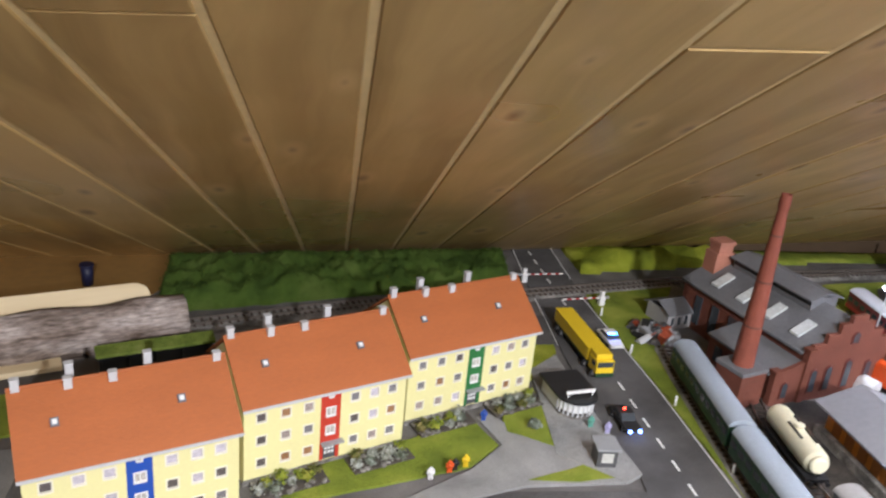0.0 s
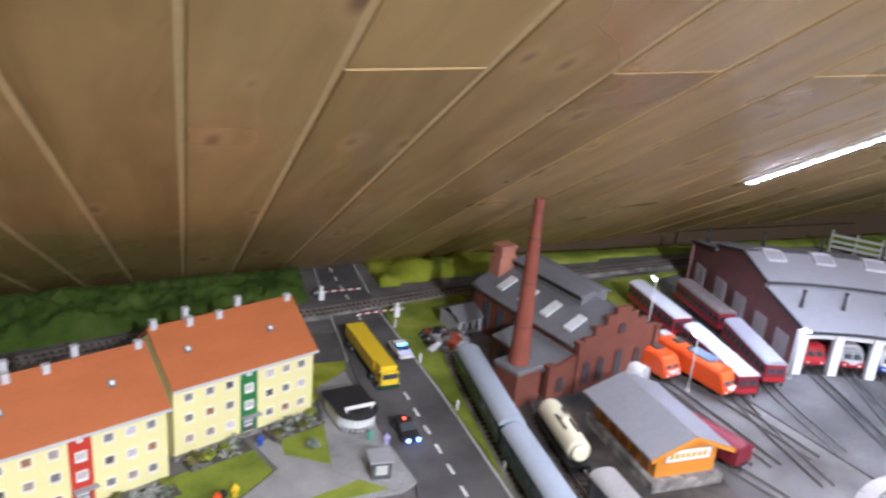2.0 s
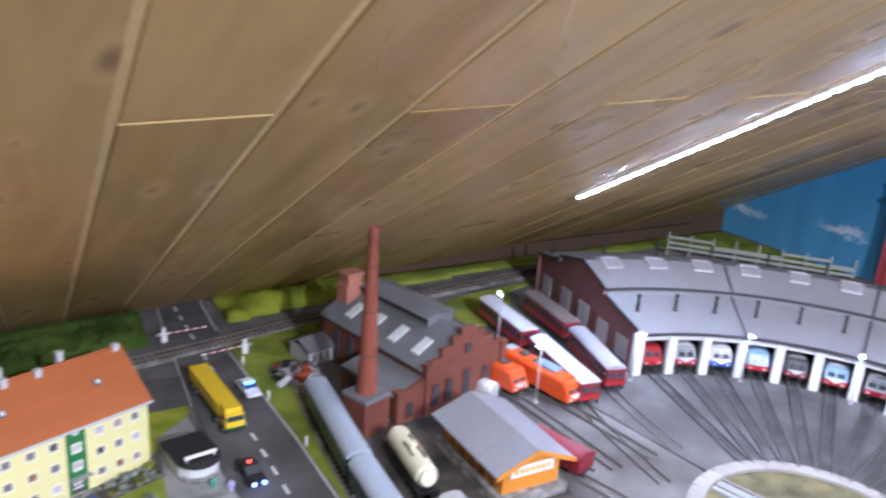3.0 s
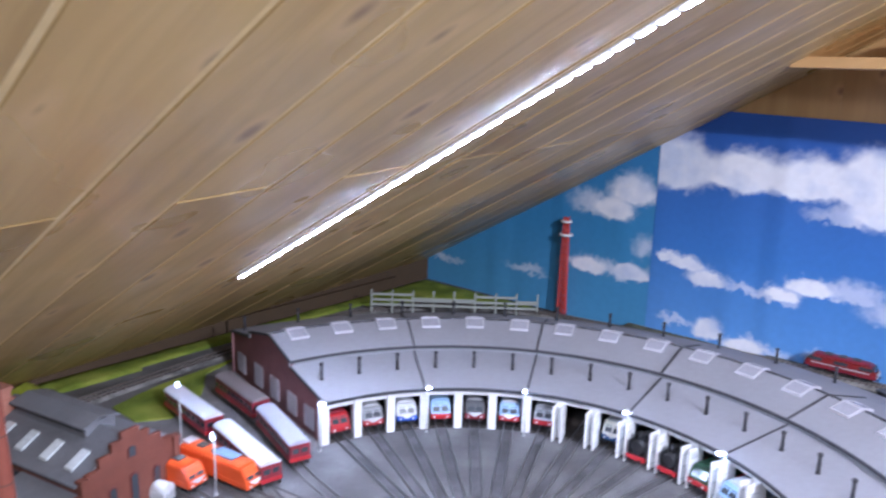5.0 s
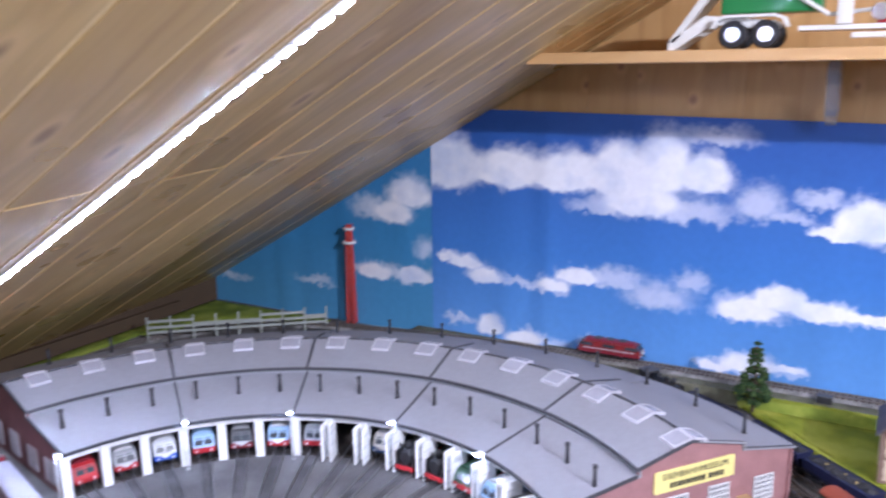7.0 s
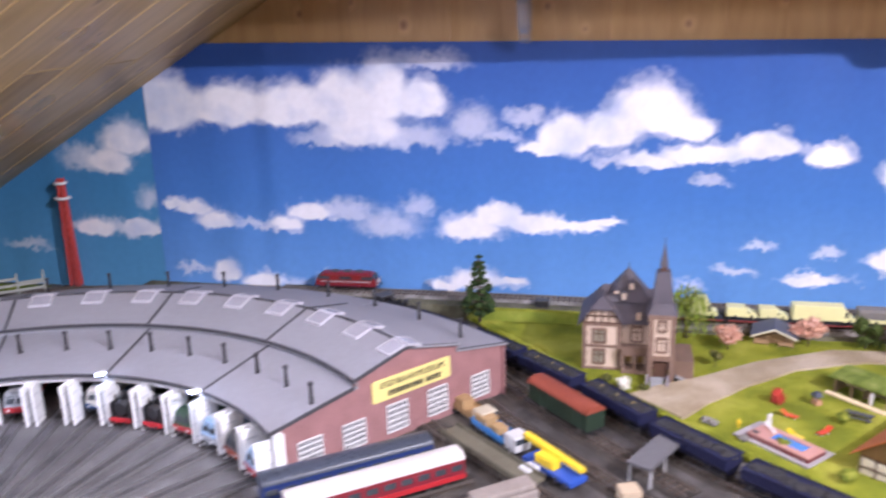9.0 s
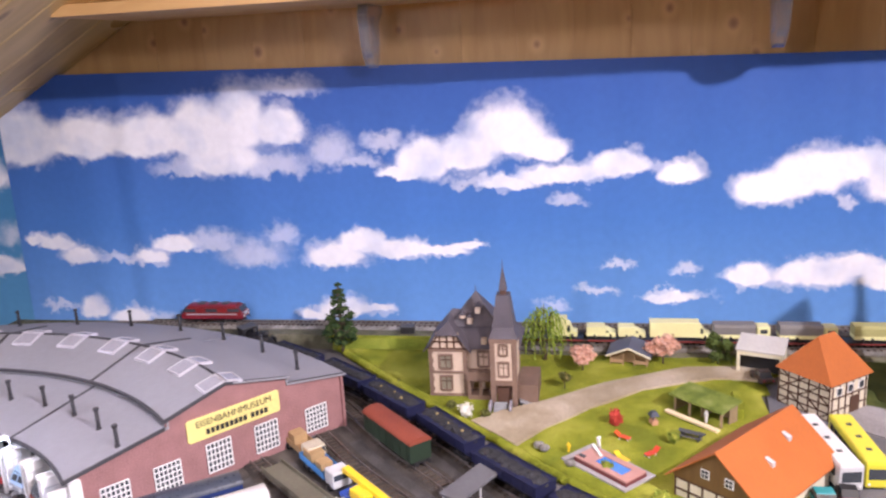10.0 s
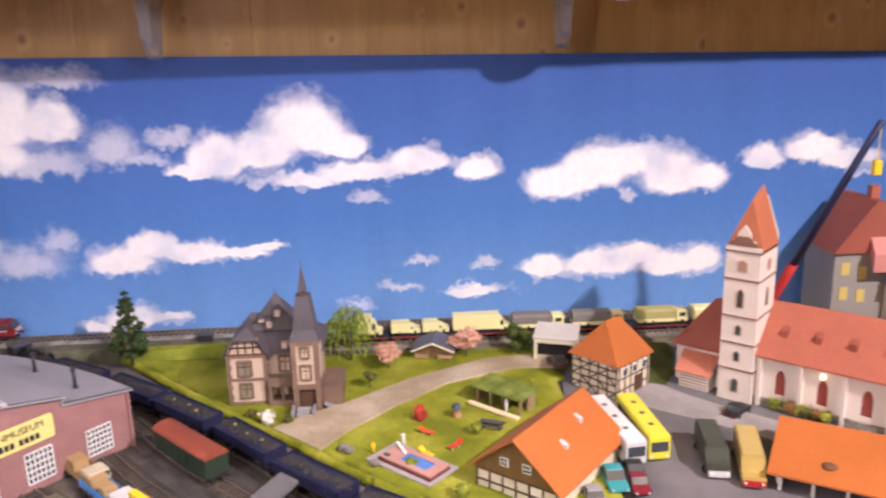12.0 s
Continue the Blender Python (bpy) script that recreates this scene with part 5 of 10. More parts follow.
bark.node_tree.links.new([q for q in bark.node_tree.nodes if q.type == "TEX_COORD"][0].outputs["Object"], bark_map.inputs["Vector"])
part("bark", log_rows(bark_profile, -0.45, 0.282, 110, 0.006), bark, log, "rough grey-brown bark")
s = Shape()
s.prism([(-0.45, 0.0), (0.242, 0.0), (0.246, 0.03), (0.242, 0.042), (0.23, 0.048), (-0.45, 0.048)], 0.0, 0.014)
bmesh.ops.bevel(s.bm, geom=s.bm.edges[:], offset=0.002, segments=2, affect="EDGES")
part("sawn_face", s, raw_wood, log, "pale sawn wood face with a knot", m=pose(0, 0.8795, 0.028, -48, 0, 0))
s = Shape()
s.box(-0.45, 0.13, 0.815, 0.838, 0.0, 0.0075, 0.002)
part("sapwood_edge", s, raw_wood, log, "pale split edge")

g = thing("long_shed", -0.014, 0.793, 0.002, 17, "long low shed with moss-green roof and dark open side", "shed")
s = Shape()
s.box(-0.062, 0.062, 0.008, 0.01, 0, 0.042)
s.box(-0.064, -0.062, -0.003, 0.01, 0, 0.04)
s.box(0.062, 0.064, -0.003, 0.01, 0, 0.04)
part("wall", s, black, g)
for i in range(5):
    s = Shape()
    s.at(-0.06 + 0.03 * i, -0.0025, 0, 0.002, 0.002, 0.0395)
    part("post", s, black, g)
s = Shape()
s.slab([(-0.067, -0.004, 0.043), (0.067, -0.004, 0.043), (0.067, 0.014, 0.0475), (-0.067, 0.014, 0.0475)], 0.0035)
part("roof", s, patchy("moss_roof", ((0.12, 0.17, 0.03), (0.19, 0.25, 0.05), (0.27, 0.32, 0.09)), 40), g, "moss-green roof")

# dark hedge and trees at the foot of the slope
def hedge(x0, x1, h, seed, label):
    """A mass of fine flock, a low bank with clumps and flakes."""
    rg = random.Random(seed)
    s = Shape()
    nx, ny = int((x1 - x0) / 0.005), 30
    grid = {}
    for i in range(nx + 1):
        for j in range(ny + 1):
            x, d = x0 + (x1 - x0) * i / nx, j / ny
            y0 = 0.975 + 0.22 * x
            y = y0 + d * (1.19 - y0) + 0.006 * noise.noise(Vector((x * 40, d, seed)))
            top = h * (0.55 + 0.35 * noise.noise(Vector((x * 18, y * 18, seed))) + 0.3 * noise.noise(Vector((x * 55, y * 55, seed))) + 0.35 * d)
            top += 0.006 * noise.noise(Vector((x * 160, y * 160, seed)))
            edge = min(1.0, min(d, (x - x0) / 0.09, (x1 - x) / 0.09) * 9) ** 0.5
            z = max(0.0, min(top * edge, ceiling_z(x, y) - 0.01))
            grid[i, j] = s.bm.verts.new((x, y, z))
            if z > 0.008 and rg.random() < 0.85:
                s.leaves((x, y, z), 0.005, 7, 0.0014, rg, 0.8, 0.3)
    for i in range(nx):
        for j in range(ny):
            s.bm.faces.new([grid[q] for q in ((i, j), (i + 1, j), (i + 1, j + 1), (i, j + 1))])
    return solid("hedge", s, dark_green, label, "hedge", smooth=True, kind="stuff")


hedge(-0.045, 0.505, 0.042, 3, "dark green flocked hedge behind the railway track")
s = Shape()
s.tube((0, 0, 0), (0, 0, 0.03), 0.0075, 0.0095, 10)
s.tube((0, 0, 0.03), (0, 0, 0.033), 0.0105, 0.0105, 10)
solid("plastic_cup", s, navy, "small dark blue plastic pot standing behind the log", "pot", pose(-0.149, 1.06, 0.0015))

# ---- factory ----
f = thing("factory", 0.742, 0.706, 0, 12.0, "red brick factory hall with slate roofs, skylights and stepped gable", "factory")
FW, FL = 0.205, 0.245
# lower aisle 0..0.05, hall 0.05..0.205, apex at 0.128
s = Shape()
def gable(y, yb, stepped):
    base = [(0.0, 0.0), (FW, 0.0), (FW, 0.07)]
    if stepped:
        top = [(0.196, 0.07), (0.196, 0.082), (0.178, 0.082), (0.178, 0.095), (0.158, 0.095), (0.158, 0.108), (0.142, 0.108), (0.142, 0.118), (0.114, 0.118), (0.114, 0.108), (0.098, 0.108), (0.098, 0.095), (0.078, 0.095), (0.078, 0.082), (0.058, 0.082), (0.058, 0.062), (0.03, 0.054), (0.0, 0.046)]
    else:
        base, top = [(0.05, 0.0), (FW, 0.0), (FW, 0.07)], [(0.128, 0.108), (0.05, 0.072)]
    s.prism(base + top, y, yb)
gable(0.0, 0.006, True)
part("front_gable", s, brick_red, f, "stepped red brick gable")
s = Shape()
gable(FL - 0.006, FL, False)
part("rear_gable", s, brick_red, f)
s = Shape()
s.box(0.0, 0.004, 0.006, 0.12, 0, 0.044)
s.box(0.004, 0.05, 0.116, 0.12, 0, 0.044)
part("aisle_wall", s, brick_red, f)
s = Shape()
s.box(0.05, 0.054, 0.006, FL - 0.006, 0.0, 0.07)
part("hall_wall", s, brick_red, f)
s = Shape()
s.box(FW - 0.004, FW, 0.006, FL - 0.006, 0, 0.07)
part("hall_wall", s, brick_red, f)
for i, (xx, ww, z0, z1) in enumerate(((0.062, 0.013, 0.012, 0.048), (0.088, 0.013, 0.012, 0.05), (0.122, 0.014, 0.012, 0.056), (0.16, 0.013, 0.012, 0.05), (0.016, 0.012, 0.01, 0.034), (0.121, 0.014, 0.078, 0.095))):
    s = Shape()
    out = [(xx, z0), (xx + ww, z0), (xx + ww, z1 - 0.004), (xx + ww * 0.75, z1 - 0.001), (xx + ww / 2, z1), (xx + ww * 0.25, z1 - 0.001), (xx, z1 - 0.004)]
    s.prism(out, -0.0016, -0.0002)
    wn = part("window", s, mat("dark_brick_arch", (0.12, 0.03, 0.022), 0.8), f, "arched window niche")
    s = Shape()
    s.prism([(xx + ww / 2 + (u - xx - ww / 2) * 0.72, z0 + 0.002 + (v - z0) * 0.88) for u, v in out], -0.0022, -0.0016)
    part("pane", s, pane, wn)
for i in range(6):
    yy = 0.02 + 0.036 * i
    s = Shape()
    if i < 3:
        s.box(-0.0016, -0.0002, yy, yy + 0.014, 0.012, 0.034)
    else:
        s.box(0.0484, 0.0498, yy, yy + 0.014, 0.012, 0.056)
    part("window", s, pane, f, "dark arched side window")
def roof_slab(x0, z0, x1, z1, ya, yb, name="roof", material=slate, label="grey slate roof slope"):
    sh = Shape()
    sh.slab([(x0, ya, z0), (x1, ya, z1), (x1, yb, z1), (x0, yb, z0)], 0.003)
    return part(name, sh, material, f, label)
roof_slab(-0.004, 0.046, 0.051, 0.058, 0.0065, 0.122)
roof_slab(0.045, 0.0705, 0.128, 0.1105, 0.0065, FL + 0.003)
roof_slab(FW + 0.005, 0.0705, 0.128, 0.1105, 0.0065, FL + 0.003)
s = Shape()
s.box(0.104, 0.152, 0.06, FL - 0.035, 0.098, 0.116)
part("ridge_vent", s, slate, f, "raised slate ridge vent")
s = Shape()
s.slab([(0.098, 0.056, 0.1155), (0.128, 0.056, 0.1235), (0.128, FL - 0.03, 0.1235), (0.098, FL - 0.03, 0.1155)], 0.002)
s.slab([(0.158, 0.056, 0.1155), (0.128, 0.056, 0.1235), (0.128, FL - 0.03, 0.1235), (0.158, FL - 0.03, 0.1155)], 0.002)
part("vent_roof", s, slate, f)
# black strip painted as the shade of an open slot
s = Shape()
s.box(0.1035, 0.104, 0.06, FL - 0.035, 0.106, 0.1145)
part("vent_slot", s, black, f, "black strip standing for the shade in the vent slot")
for i in range(4):
    yy = 0.03 + 0.052 * i
    s = Shape()
    s.slab([(0.06, yy, 0.0815), (0.088, yy, 0.0955), (0.088, yy + 0.016, 0.0955), (0.06, yy + 0.016, 0.0815)], 0.003)
    part("skylight", s, mat("milky_glass", (0.62, 0.66, 0.66), 0.25, spec=0.7), f, "pale roof skylight")
s = Shape()
s.at(0.094, FL - 0.012, 0.08, 0.034, 0.026, 0.038)
s.at(0.094, FL - 0.012, 0.118, 0.026, 0.022, 0.012)
s.at(0.094, FL - 0.012, 0.13, 0.03, 0.026, 0.006)
part("chimney_block", s, mat("pale_brick", (0.4, 0.17, 0.115), 0.8, vary=0.3, scale=140), f, "stepped pale red brick chimney block")
for xx in (0.0, 0.05, FW - 0.006):
    s = Shape()
    s.at(xx + 0.003, 0.001, 0, 0.01, 0.009, 0.075 if xx else 0.05)
    s.at(xx + 0.003, 0.001, 0.075 if xx else 0.05, 0.013, 0.012, 0.004)
    part("pier", s, brick_red, f, "brick corner pier")

st = thing("factory_chimney", 0.704, 0.722, 0, 17.5, "tall tapering red brick factory chimney on a square base", "chimney")
s = Shape()
s.at(0, 0, 0, 0.044, 0.044, 0.05, 0.001)
part("base", s, brick_red, st)
s = Shape()
s.at(0, 0, 0.05, 0.0465, 0.0465, 0.006, 0.0015)
part("cornice", s, slate, st, "dark slate cornice")
s = Shape()
zz = [0.056, 0.1, 0.15, 0.2, 0.245, 0.262, 0.266, 0.276, 0.282]
rr = [0.0136, 0.0122, 0.0103, 0.0085, 0.0068, 0.006, 0.0069, 0.0069, 0.0062]
for a, b, r1, r2 in zip(zz, zz[1:], rr, rr[1:]):
    s.tube((0, 0, a), (0, 0, b), r1, r2, 20, caps=False)
part("shaft", s, stack_red, st)
for z in (0.11, 0.17, 0.23):
    s = Shape()
    s.tube((0, 0, z), (0, 0, z + 0.002), 0.0122 - (z - 0.1) * 0.036, n=20)
    part("iron_band", s, mat("rusty_iron", (0.12, 0.05, 0.035), 0.7), st)

# boiler house and scrap behind the chimney
bh = thing("boiler_house", 0.702, 0.917, 0, 14, "low grey boiler house with pitched roof and dark windows", "building")
s = Shape()
s.holed(0.046, 0.028, 0.003, [(0.007, 0.013, 0.006, 0.02), (0.02, 0.026, 0.006, 0.02), (0.033, 0.039, 0.006, 0.02)])
s.box(0, 0.003, 0.003, 0.05, 0, 0.028)
s.box(0.043, 0.046, 0.003, 0.05, 0, 0.028)
s.box(0.003, 0.043, 0.047, 0.05, 0, 0.028)
part("wall", s, mat("grey_stucco", (0.36, 0.35, 0.35), 0.8), bh)
for x0 in (0.007, 0.02, 0.033):
    s = Shape()
    s.box(x0, x0 + 0.006, 0.0016, 0.0024, 0.006, 0.02)
    part("window", s, pane, bh)
s = Shape()
s.slab([(-0.004, -0.005, 0.0275), (0.05, -0.005, 0.0275), (0.05, 0.025, 0.041), (-0.004, 0.025, 0.041)], 0.002)
s.slab([(-0.004, 0.055, 0.0275), (0.05, 0.055, 0.0275), (0.05, 0.025, 0.041), (-0.004, 0.025, 0.041)], 0.002)
part("roof", s, slate, bh, "grey slate roof")
s = Shape()
s.box(0.05, 0.1, -0.03, 0.02, 0, 0.02)
part("lean_to_wall", s, dark_grey, bh)
s = Shape()
s.slab([(0.047, -0.034, 0.021), (0.104, -0.034, 0.021), (0.104, 0.024, 0.033), (0.047, 0.024, 0.033)], 0.002)
part("lean_to_roof", s, slate, bh, "sooty lean-to roof")
rg = random.Random(12)
junk = [grey_paint, light_grey, steel, rust_roof, black, rust_roof, dark_grey, grey_paint]
s = Shape()
for i in range(14):
    s.blob((rg.uniform(0.655, 0.7), rg.uniform(0.872, 0.925), 0.002), rg.uniform(0.008, 0.014), i, 0.6, 0.8)
solid("scrap_mound", s, mat("scrap_mix", (0.16, 0.15, 0.15), 0.7, vary=0.5, scale=200, bump=0.8, bump_scale=300), "mound of grey mixed scrap beside the siding", "scrap", group="scrap heap", kind="stuff")
for i in range(34):
    px, py = rg.uniform(0.645, 0.702), rg.uniform(0.866, 0.93)
    d = max(abs(px - 0.675) / 0.03, abs(py - 0.898) / 0.034)
    s = Shape()
    if i % 4 == 0:
        s.tube((-0.012, 0, 0.004), (0.012, 0, 0.004), 0.0055, n=12, caps=False)
        s.tube((-0.011, 0, 0.004), (0.011, 0, 0.004), 0.0042, n=12)
    elif i % 4 == 1:
        s.box(-0.01, 0.01, -0.006, 0.006, -0.003, rg.uniform(0.006, 0.014), 0.0012)
    elif i % 4 == 2:
        s.slab([(-0.011, -0.007, 0.004), (0.01, -0.008, 0.007), (0.012, 0.006, 0.003), (-0.009, 0.008, 0.009)], 0.0016)
    else:
        s.blob((0, 0, 0.002), 0.009, i, 0.6, 0.7)
    solid("scrap_piece", s, rg.choice(junk), "bent piece of grey scrap metal on the heap", "scrap", pose(px, py, 0.001 + 0.01 * max(0, 1 - d), rg.uniform(-25, 25), rg.uniform(-25, 25), rg.random() * 360), group="scrap heap")
for px, py, r_, mm in ((0.905, 0.825, 0.013, light_grey), (0.93, 0.84, 0.012, grey_paint), (0.9, 0.8, 0.01, light_grey), (0.885, 0.86, 0.012, grey_paint)):
    s = Shape()
    s.tube((0, 0, 0), (0, 0, r_ * 1.6), r_, n=16)
    s.tube((0, 0, r_ * 1.6), (0, 0, r_ * 2.0), r_, r_ * 0.35, 16)
    solid("silo_tank", s, mm, "grey steel tank beside the factory", "tank", pose(px + 0.03, py + 0.03, 0.0), group="tanks by the factory")
s = Shape()
s.box(-0.012, 0.012, -0.018, 0.018, 0, 0.016, 0.003)
s.tube((0, -0.018, 0.016), (0, 0.018, 0.016), 0.011, n=14)
solid("white_tank", s, light_grey, "pale round-topped tank in front of the factory gable", "tank", pose(0.905, 0.735, 0.0, 0, 0, 20))

# orange goods shed
g = thing("goods_shed", 0.815, 0.57, 0, -2, "orange timber goods shed with grey overhanging roof on a stone platform", "goods shed")
s = Shape()
s.box(-0.048, 0.048, -0.078, 0.076, 0, 0.014, 0.001)
part("platform", s, stone, g, "grey stone loading platform")
shed_orange = mat("shed_orange", (0.62, 0.24, 0.03), 0.6, vary=0.15, scale=80, stretch=(1, 1, 6))
s = Shape()
s.box(-0.04, 0.04, -0.068, -0.066, 0.014, 0.05)
s.prism([(-0.04, 0.05), (0.04, 0.05), (0, 0.066)], -0.068, -0.066)
s.box(-0.04, 0.04, 0.066, 0.068, 0.014, 0.05)
s.prism([(-0.04, 0.05), (0.04, 0.05), (0, 0.066)], 0.066, 0.068)
s.box(-0.04, -0.038, -0.066, 0.066, 0.014, 0.05)
s.box(0.038, 0.04, -0.066, 0.066, 0.014, 0.05)
part("wall", s, shed_orange, g)
for sx in (-1, 1):
    s = Shape()
    s.slab([(sx * 0.056, -0.078, 0.0465), (0, -0.078, 0.069), (0, 0.078, 0.069), (sx * 0.056, 0.078, 0.0465)], 0.0025)
    part("roof", s, mat("shed_felt", (0.24, 0.24, 0.26), 0.6, vary=0.12, scale=40), g, "grey felt roof slope")
    s = Shape()
    s.slab([(sx * 0.056, -0.0795, 0.0472), (0, -0.0795, 0.0698), (0, -0.078, 0.0698), (sx * 0.056, -0.078, 0.0472)], 0.0055)
    part("barge_board", s, shed_orange, g, "orange barge board")
s = Shape()
s.box(-0.03, 0.03, -0.0705, -0.0688, 0.034, 0.048, 0.0006)
sign = part("sign", s, white, g, "white name board with unreadable lettering")
s = Shape()
for i in range(7):
    s.box(-0.026 + 0.0075 * i, -0.0205 + 0.0075 * i, -0.0709, -0.0705, 0.038, 0.0445)
part("lettering", s, mat("sign_ochre", (0.6, 0.42, 0.1), 0.6), sign)
for i in range(5):
    s = Shape()
    s.box(-0.0412, -0.04, -0.056 + 0.024 * i, -0.042 + 0.024 * i, 0.015, 0.04)
    part("gate", s, mat("shed_gate", (0.33, 0.13, 0.03), 0.7), g, "brown sliding gate")


# ---- rail vehicles ----
def bogies(t, L, r=0.0052, spots=None):
    for yy in spots or (-L * 0.34, L * 0.34):
        s = Shape()
        s.box(-0.0115, 0.0115, yy - 0.016, yy + 0.016, 0.0042, 0.0085, 0.0008)
        bg = part("bogie", s, black, t)
        for k in (-0.0105, 0.0105):
            w = Shape()
            for sx in (-0.0088, 0.0066):
                w.tube((sx, yy + k, r), (sx + 0.0022, yy + k, r), r, n=12)
            w.tube((-0.009, yy + k, r), (0.009, yy + k, r), 0.0011, n=6)
            part("wheelset", w, rail_mat, bg)


def couplers(t, L, z=0.0095):
    for sgn in (-1, 1):
        s = Shape()
        for sx in (-0.0095, 0.0095):
            s.tube((sx, sgn * L / 2, z), (sx, sgn * (L / 2 + 0.0045), z), 0.0011, n=8)
            s.tube((sx, sgn * (L / 2 + 0.0045), z), (sx, sgn * (L / 2 + 0.0055), z), 0.0026, n=10)
        part("buffer", s, black, t)


def coach(x, y, z, rz, L, body, roof, label, low=None, windows=9, name="coach", category="railway coach", H=0.041, front_pane=True, band=None, group="", round_roof=0.006):
    """Bogie coach or railcar along y, rails at z."""
    t = thing(name, x, y, z, rz, label, category, group)
    W = 0.0325
    s = Shape()
    s.box(-W / 2, W / 2, -L / 2, L / 2, 0.011, H - round_roof, 0.0012)
    b = part("body", s, body, t)
    s = Shape()
    arc = [(-W / 2 - 0.0004, H - round_roof - 0.0004)] + [(W / 2 * math.cos(radians(a)), H - round_roof + round_roof * math.sin(radians(a))) for a in range(165, 10, -15)] + [(W / 2 + 0.0004, H - round_roof - 0.0004)]
    s.prism(arc, -L / 2 - 0.0005, L / 2 + 0.0005)
    part("roof", s, roof, t)
    s = Shape()
    s.box(-W / 2 + 0.003, W / 2 - 0.003, -L / 2 + 0.004, L / 2 - 0.004, 0.0075, 0.0111)
    part("underframe", s, black, t)
    if low or band:
        s = Shape()
        s.box(-W / 2 - 0.0004, W / 2 + 0.0004, -L / 2 - 0.0004, L / 2 + 0.0004, 0.0108, 0.017)
        part("lower_band", s, low or band, b)
    proto = None
    for i in range(windows):
        yy = -L / 2 + L * (i + 0.5) / windows
        for sx in (-1, 1):
            m = Matrix.Translation((sx * W / 2, yy, 0.0228))
            if proto is None:
                s = Shape()
                s.box(-0.0004, 0.0004, -L / windows * 0.34, L / windows * 0.34, 0, 0.0075)
                proto = part("window", s, pane, b, m=m)
            else:
                again(proto, m)
    if front_pane:
        for sgn in (-1, 1):
            s = Shape()
            for sx in (-0.0125, 0.0018):
                s.box(sx, sx + 0.0107, sgn * L / 2 - 0.0005, sgn * L / 2 + 0.0005, 0.0235, 0.031)
            part("end_window", s, pane, b)
    bogies(t, L)
    couplers(t, L)
    return t


def diesel(x, y, z, rz, L, body, low, roof, label, nose=0.35, group="", front=None, plough=None, H=0.043, category="locomotive"):
    """Diesel or electric locomotive with raked noses, along y, front to -y."""
    t = thing("locomotive", x, y, z, rz, label, category, group)
    W = 0.0335
    s = Shape()
    side = [(-L / 2, 0.011), (-L / 2 - 0.001, 0.021), (-L / 2 + 0.006, H - 0.009), (-L / 2 + 0.012, H - 0.004), (L / 2 - 0.012, H - 0.004), (L / 2 - 0.006, H - 0.009), (L / 2 + 0.001, 0.021), (L / 2, 0.011)]
    s.prism(side, -W / 2, W / 2, "x")
    bmesh.ops.bevel(s.bm, geom=s.bm.edges[:], offset=0.0016, segments=2, affect="EDGES")
    b = part("body", s, body, t)
    s = Shape()
    s.prism([(-L / 2 - 0.0014, 0.0105), (-L / 2 - 0.0022, 0.0195), (L / 2 + 0.0022, 0.0195), (L / 2 + 0.0014, 0.0105)], -W / 2 - 0.0005, W / 2 + 0.0005, "x")
    bmesh.ops.bevel(s.bm, geom=s.bm.edges[:], offset=0.001, segments=2, affect="EDGES")
    part("lower_band", s, low, b)
    s = Shape()
    arc = [((W / 2 - 0.003) * math.cos(radians(a)), H - 0.0045 + 0.0045 * math.sin(radians(a))) for a in range(180, -1, -20)]
    s.prism(arc, -L / 2 + 0.013, L / 2 - 0.013)
    part("roof", s, roof, t)
    for sgn in (-1, 1):
        s = Shape()
        for sx in (-0.013, 0.001):
            s.slab([(sx, sgn * (L / 2 - 0.0005), 0.0245), (sx + 0.012, sgn * (L / 2 - 0.0005), 0.0245), (sx + 0.0115, sgn * (L / 2 - 0.0062), 0.0335), (sx + 0.0005, sgn * (L / 2 - 0.0062), 0.0335)], 0.0012)
        part("windscreen", s, pane, b)
        if front:
            s = Shape()
            s.prism([(-0.013, 0.0225), (0.013, 0.0225), (0.002, 0.0155), (-0.002, 0.0155)], sgn * (L / 2 + 0.0016), sgn * (L / 2 + 0.0026))
            part("front_flash", s, front, b)
        for sx in (-0.011, 0.011):
            s = Shape()
            s.tube((sx, sgn * (L / 2 + 0.001), 0.015), (sx, sgn * (L / 2 + 0.0032), 0.015), 0.0017, n=8)
            part("headlight", s, white, b)
    for yy in (-L * 0.2, 0.0, L * 0.2):
        s = Shape()
        s.box(-0.007, 0.007, yy - 0.007, yy + 0.007, H - 0.001, H + 0.0015, 0.0006)
        part("roof_vent", s, dark_grey, t)
    bogies(t, L)
    couplers(t, L)
    return t


